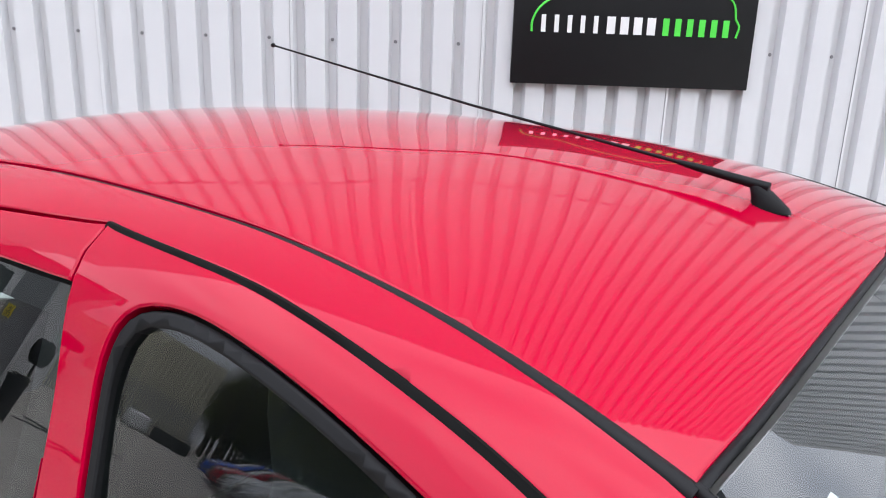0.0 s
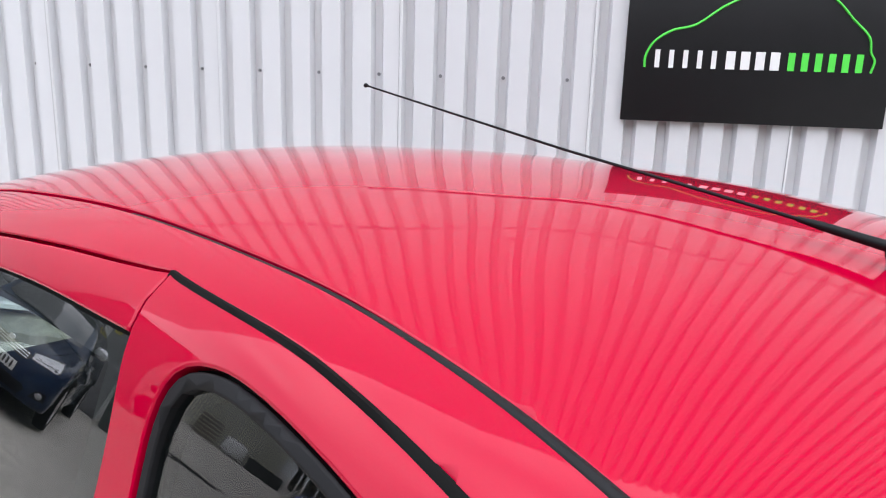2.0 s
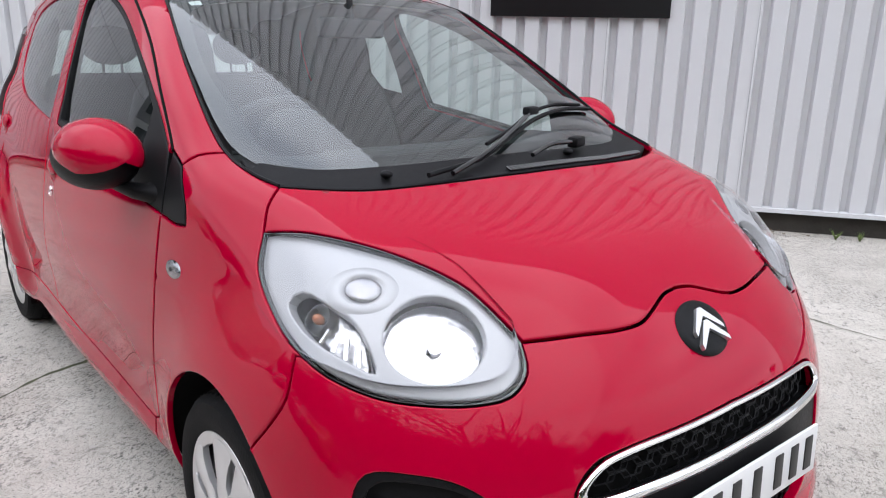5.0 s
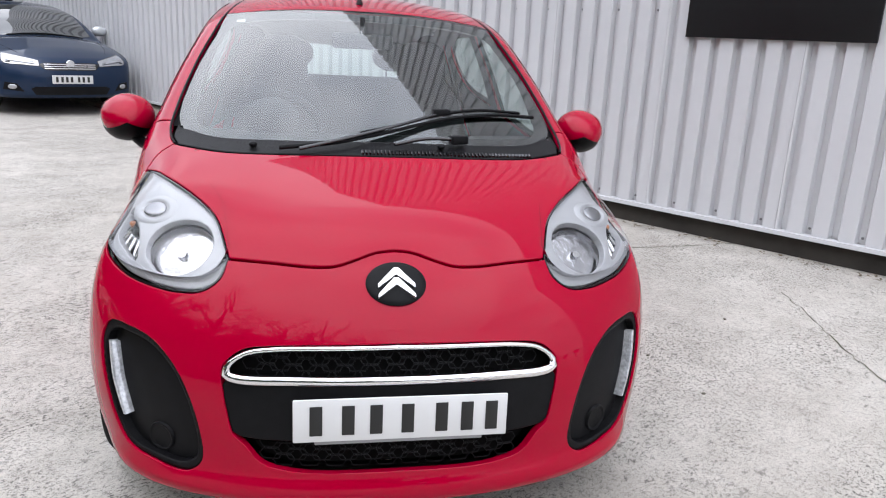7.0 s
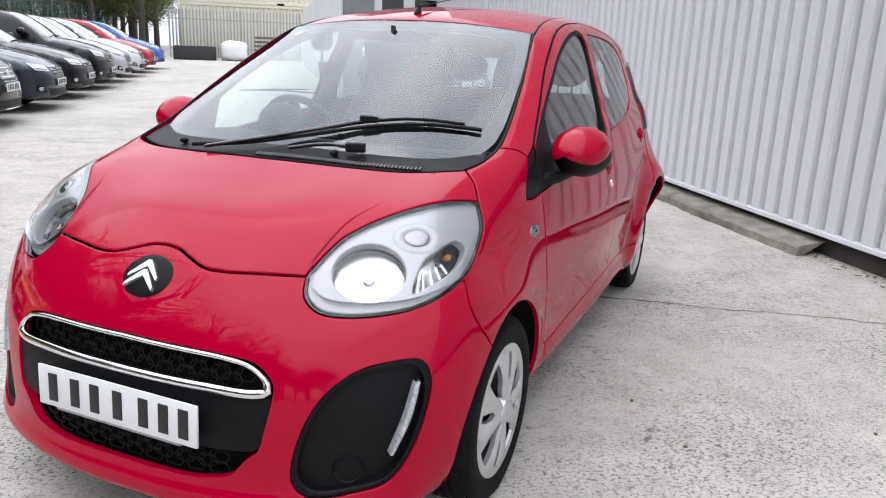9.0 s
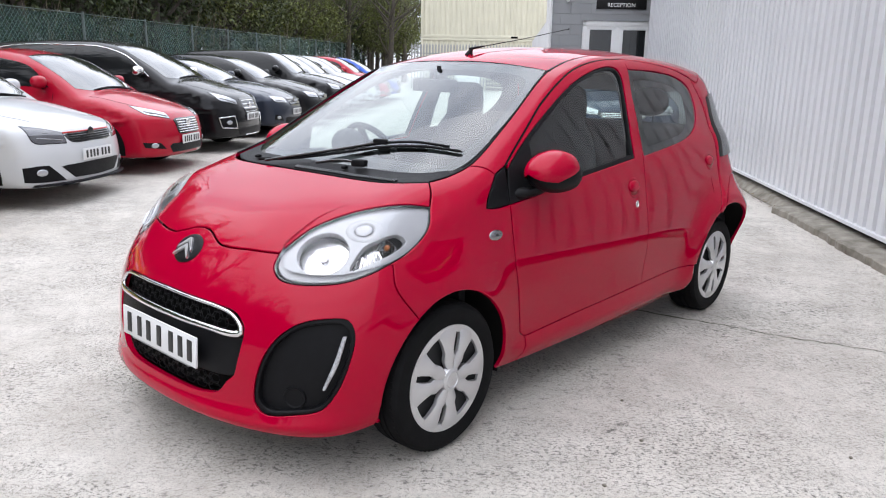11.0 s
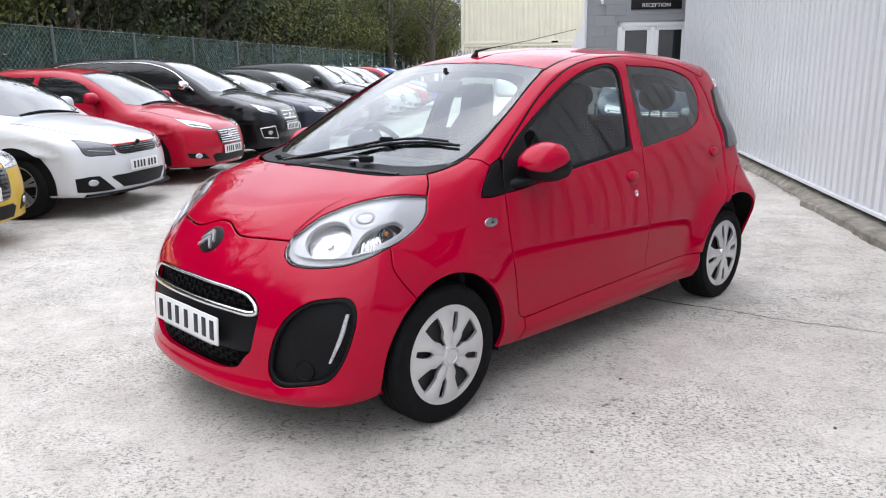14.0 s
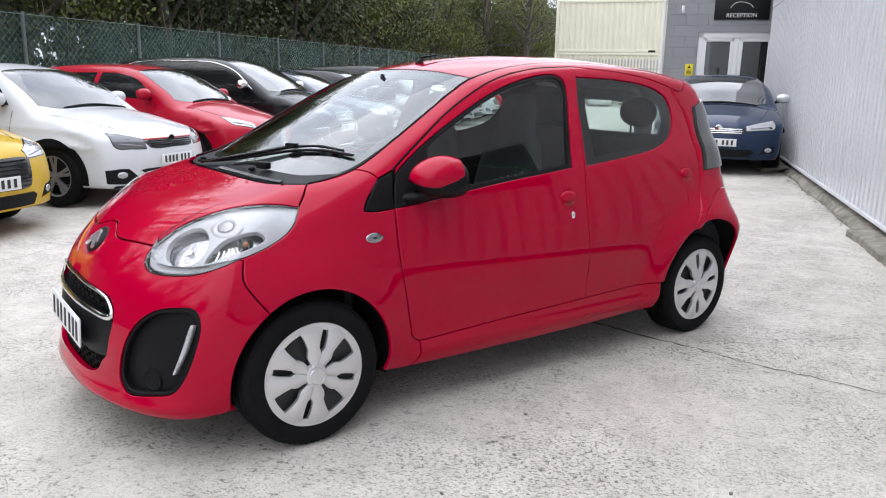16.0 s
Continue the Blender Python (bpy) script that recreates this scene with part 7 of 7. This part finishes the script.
# ---- chain-link fence with green netting ----
FV = 12.6
fence = thing("chain_link_fence", "green chain-link fence with steel posts in front of woodland", "fence", SITE)
FENCE_POST = material("fence_post_steel", (0.12, 0.135, 0.13), rough=0.6, metal=0.3)
WIRE = material("green_coated_wire", (0.10, 0.13, 0.115), rough=0.5)
for u in np.arange(-14.0, 48, 3.0):
    z = rise(u)
    part("post", Shape().tube([(u, FV, z - 0.1), (u, FV, z + 2.35)], 0.032, 8), FENCE_POST, fence)
wires = Shape()
for u in np.arange(-16, 30, 0.13):
    for s in (1, -1):
        z = rise(u)
        a, b = Vector((u, FV - 0.035, z + 0.05)), Vector((u + s * 2.25, FV - 0.035, z + 2.3))
        w = Vector((0.0035, 0, 0))
        wires.add([a - w, a + w, b + w, b - w], [(0, 1, 2, 3)])
tagged(part("chain_mesh", wires, WIRE, fence, smooth=None), kind="stuff")
for h in (0.1, 1.2, 2.3):
    part("line_wire", Shape().tube([(u, FV - 0.035, rise(u) + h) for u in np.arange(-16, 49, 4)], 0.006, 5), WIRE, fence)


def netting_material():
    m = bpy.data.materials.new("green_netting")
    m.use_nodes = True
    nodes, links = m.node_tree.nodes, m.node_tree.links
    b = nodes["Principled BSDF"]
    b.inputs["Base Color"].default_value, b.inputs["Roughness"].default_value = (0.016, 0.056, 0.044, 1), 0.8
    tr, mx, co, n, r = (nodes.new(k) for k in ("ShaderNodeBsdfTransparent", "ShaderNodeMixShader", "ShaderNodeTexCoord", "ShaderNodeTexNoise", "ShaderNodeMapRange"))
    n.inputs["Scale"].default_value = 0.8
    r.inputs[1].default_value, r.inputs[2].default_value, r.inputs[3].default_value, r.inputs[4].default_value = 0.35, 0.65, 0.30, 0.72
    links.new(co.outputs["Object"], n.inputs["Vector"]), links.new(n.outputs["Fac"], r.inputs[0]), links.new(r.outputs[0], mx.inputs[0])
    links.new(tr.outputs[0], mx.inputs[1]), links.new(b.outputs[0], mx.inputs[2]), links.new(mx.outputs[0], nodes["Material Output"].inputs[0])
    return m


net = Shape()
net.rings([[(u, FV + 0.04 + 0.03 * math.sin(u * 2.1), rise(u) + 0.05) for u in np.arange(-16, 48.1, 0.5)], [(u, FV + 0.04 + 0.03 * math.sin(u * 2.1 + 1), rise(u) + 2.28 + 0.03 * math.sin(u * 2.1)) for u in np.arange(-16, 48.1, 0.5)]], close=False)
part("netting", net, netting_material(), fence, "sagging dark green windbreak netting", smooth=180)

# ---- woodland ----
BARK = material("dark_bark", (0.06, 0.05, 0.04), rough=0.95, vary=0.4, scale=10, bump=0.5, bump_scale=30)


def leaf_material(name, c1, c2):
    m = material(name, c1, rough=0.65, color2=c2, scale=0.9, vary=0.0)
    nodes, links = m.node_tree.nodes, m.node_tree.links
    b = nodes["Principled BSDF"]
    geo, hsv, r = (nodes.new(k) for k in ("ShaderNodeNewGeometry", "ShaderNodeHueSaturation", "ShaderNodeMapRange"))
    r.inputs[3].default_value, r.inputs[4].default_value = 0.45, 1.5
    links.new(geo.outputs["Random Per Island"], r.inputs[0]), links.new(r.outputs[0], hsv.inputs["Value"])
    src = b.inputs["Base Color"].links[0].from_socket
    links.new(src, hsv.inputs["Color"]), links.new(hsv.outputs[0], b.inputs["Base Color"])
    return m


LEAF_A = leaf_material("olive_leaf", (0.046, 0.060, 0.008), (0.112, 0.124, 0.018))
LEAF_B = leaf_material("dark_ivy_leaf", (0.018, 0.030, 0.007), (0.048, 0.064, 0.012))


def leaf(sh, p, s, rnd_):
    a = Vector((rnd_.uniform(-1, 1), rnd_.uniform(-1, 1), rnd_.uniform(-0.6, 1))).normalized()
    b = a.orthogonal().normalized()
    c = a.cross(b)
    p = Vector(p)
    sh.add([p - b * s, p - c * s * 0.55, p + b * s, p + c * s * 0.55], [(0, 1, 2, 3)])


def tree_meshes(seed, height, spread, leaves, leaf_mat, bare):
    rnd_ = random.Random(seed)
    wood, crown = Shape(), Shape()
    top = height * rnd_.uniform(0.6, 0.7)
    wood.tube([(0, 0, -0.2), (rnd_.uniform(-0.2, 0.2), 0.1, top * 0.5), (rnd_.uniform(-0.4, 0.4), rnd_.uniform(-0.3, 0.3), top)], [0.2, 0.15, 0.07], 8)
    tips = []
    for _ in range(16):
        h = rnd_.uniform(height * 0.15, top)
        a, l = rnd_.uniform(0, 6.28), spread * rnd_.uniform(0.5, 1.0)
        p0 = Vector((0, 0, h))
        p1 = p0 + Vector((math.cos(a) * l * 0.5, math.sin(a) * l * 0.5, l * rnd_.uniform(0.25, 0.7)))
        p2 = p1 + Vector((math.cos(a + 0.3) * l * 0.5, math.sin(a + 0.3) * l * 0.5, l * rnd_.uniform(0.2, 0.7)))
        wood.tube([p0, p1, p2], [0.07, 0.045, 0.012], 5)
        tips += [p1, p2, (p1 + p2) / 2]
        for _ in range(4):
            q0 = p1.lerp(p2, rnd_.random())
            q1 = q0 + Vector((rnd_.gauss(0, 0.6), rnd_.gauss(0, 0.6), rnd_.uniform(0.1, 1.1)))
            wood.tube([q0, q0.lerp(q1, 0.5) + Vector((0.06, 0, 0.05)), q1], [0.018, 0.011, 0.004], 4)
            tips += [q1, q0.lerp(q1, 0.6)]
    for _ in range(leaves):
        c = rnd_.choice(tips)
        s = 0.22 + 0.35 * rnd_.random()
        leaf(crown, c + Vector((rnd_.gauss(0, s), rnd_.gauss(0, s), rnd_.gauss(0, s))), rnd_.uniform(0.04, 0.10) * (0.7 if bare else 1.0), rnd_)
    return wood.mesh("trunk", BARK, 60), crown.mesh("crown", leaf_mat, None)


KINDS = [tree_meshes(11, 9.0, 2.6, 9000, LEAF_A, False), tree_meshes(12, 7.5, 2.3, 9000, LEAF_B, False), tree_meshes(13, 10.0, 2.8, 7000, LEAF_A, False), tree_meshes(14, 9.5, 2.4, 1600, LEAF_A, True)]
rt = random.Random(21)


def tree(u, v, kind, s):
    t = thing("tree", ("tall olive-leaved tree behind the fence", "ivy-dark broadleaf tree behind the fence", "spreading spring-leaved tree behind the fence", "nearly bare tree with fine branches and few leaves")[kind], "tree", site(u, v, None, rt.uniform(0, 360)) @ Matrix.Diagonal((s, s, s, 1)), group="woodland trees")
    part("trunk", KINDS[kind][0], None, t), part("crown", KINDS[kind][1], None, t)


u = -18.0
while u < 34:
    tree(u, FV + rt.uniform(1.4, 3.0), rt.choice((0, 1, 2, 1)), rt.uniform(0.8, 1.05))
    tree(u + 1.0, FV + rt.uniform(4.0, 6.5), rt.choice((0, 2, 1)), rt.uniform(0.9, 1.2))
    u += rt.uniform(1.9, 2.6)
for u, v, k, s in ((37, 14.5, 3, 0.9), (41, 12.5, 3, 0.95), (44, 16, 3, 1.0), (46, 9.8, 3, 0.9), (40, 18, 3, 0.9), (49, 13.0, 1, 0.7), (47, 19, 0, 0.9), (52, 10.5, 0, 0.7), (39, 16, 0, 0.75), (43, 14, 1, 0.7), (45, 12, 2, 0.65), (42, 19, 2, 0.8), (56, 16, 2, 0.8), (36, 17, 1, 0.8), (38, 13.9, 0, 0.85), (41, 14.6, 2, 0.8), (44.5, 13.6, 1, 0.95), (48, 14.6, 0, 0.95), (51, 14.0, 2, 0.9), (54, 13.0, 1, 0.95), (58, 12.0, 0, 0.9), (53, 17, 2, 1.0), (60, 14.5, 1, 1.0), (40.5, 9.9, 3, 0.95), (43, 10.6, 0, 0.8), (47, 11.2, 2, 0.9), (50, 11.8, 3, 1.1), (55, 12.6, 1, 1.0)):
    tree(u, v, k, s)
for k in range(7):
    tree(-19 - rt.uniform(0, 4), 9.5 + k * 1.5, rt.choice((0, 1, 2, 3)), rt.uniform(0.8, 1.1))
for k in range(12):
    tree(-30 - rt.uniform(0, 8), -12 + k * 1.9, rt.choice((0, 1, 2)), rt.uniform(0.25, 0.4))
for u, v, s in ((-15, 13.3, 1.35), (-10.5, 13.6, 1.45), (-6.5, 13.2, 1.3), (-2, 13.8, 1.5), (2.5, 13.4, 1.35)):
    tree(u, v, 3, s)
under = Shape()
for _ in range(26000):
    u = rt.uniform(-18, 50)
    leaf(under, (u, FV + abs(rt.gauss(0.5, 0.7)) + 0.15, rise(u) + abs(rt.gauss(0.6, 0.9))), rt.uniform(0.04, 0.09), rt)
tagged(part("undergrowth", under, LEAF_B, pose_m=SITE, smooth=None), "tangled ivy and bramble behind the fence", "undergrowth", kind="stuff")
stems = Shape()
for _ in range(340):
    u, v = rt.uniform(-18, 46), FV + rt.uniform(0.2, 1.6)
    p = Vector((u, v, rise(u)))
    q = p + Vector((rt.gauss(0, 0.7), rt.gauss(0, 0.25), rt.uniform(1.2, 3.2)))
    stems.tube([p, p.lerp(q, 0.5) + Vector((rt.gauss(0, 0.3), 0, 0.1)), q], [0.016, 0.012, 0.004], 4)
tagged(part("bramble_stems", stems, material("dry_stem", (0.16, 0.13, 0.09), rough=0.9, vary=0.4), pose_m=SITE, smooth=60), "dry brown stems tangled behind the fence", "stems", kind="stuff")
far = Shape()
for _ in range(30000):
    u, v = rt.uniform(-30, 60), FV + 8 + rt.uniform(0, 5)
    leaf(far, (u, v, rise(u) + rt.uniform(0, 9.5) * (0.8 + 0.2 * math.sin(u * 0.7))), rt.uniform(0.15, 0.32), rt)
tagged(part("far_woods", far, LEAF_B, pose_m=SITE, smooth=None), "dense dark wood further behind", "woods", kind="stuff")
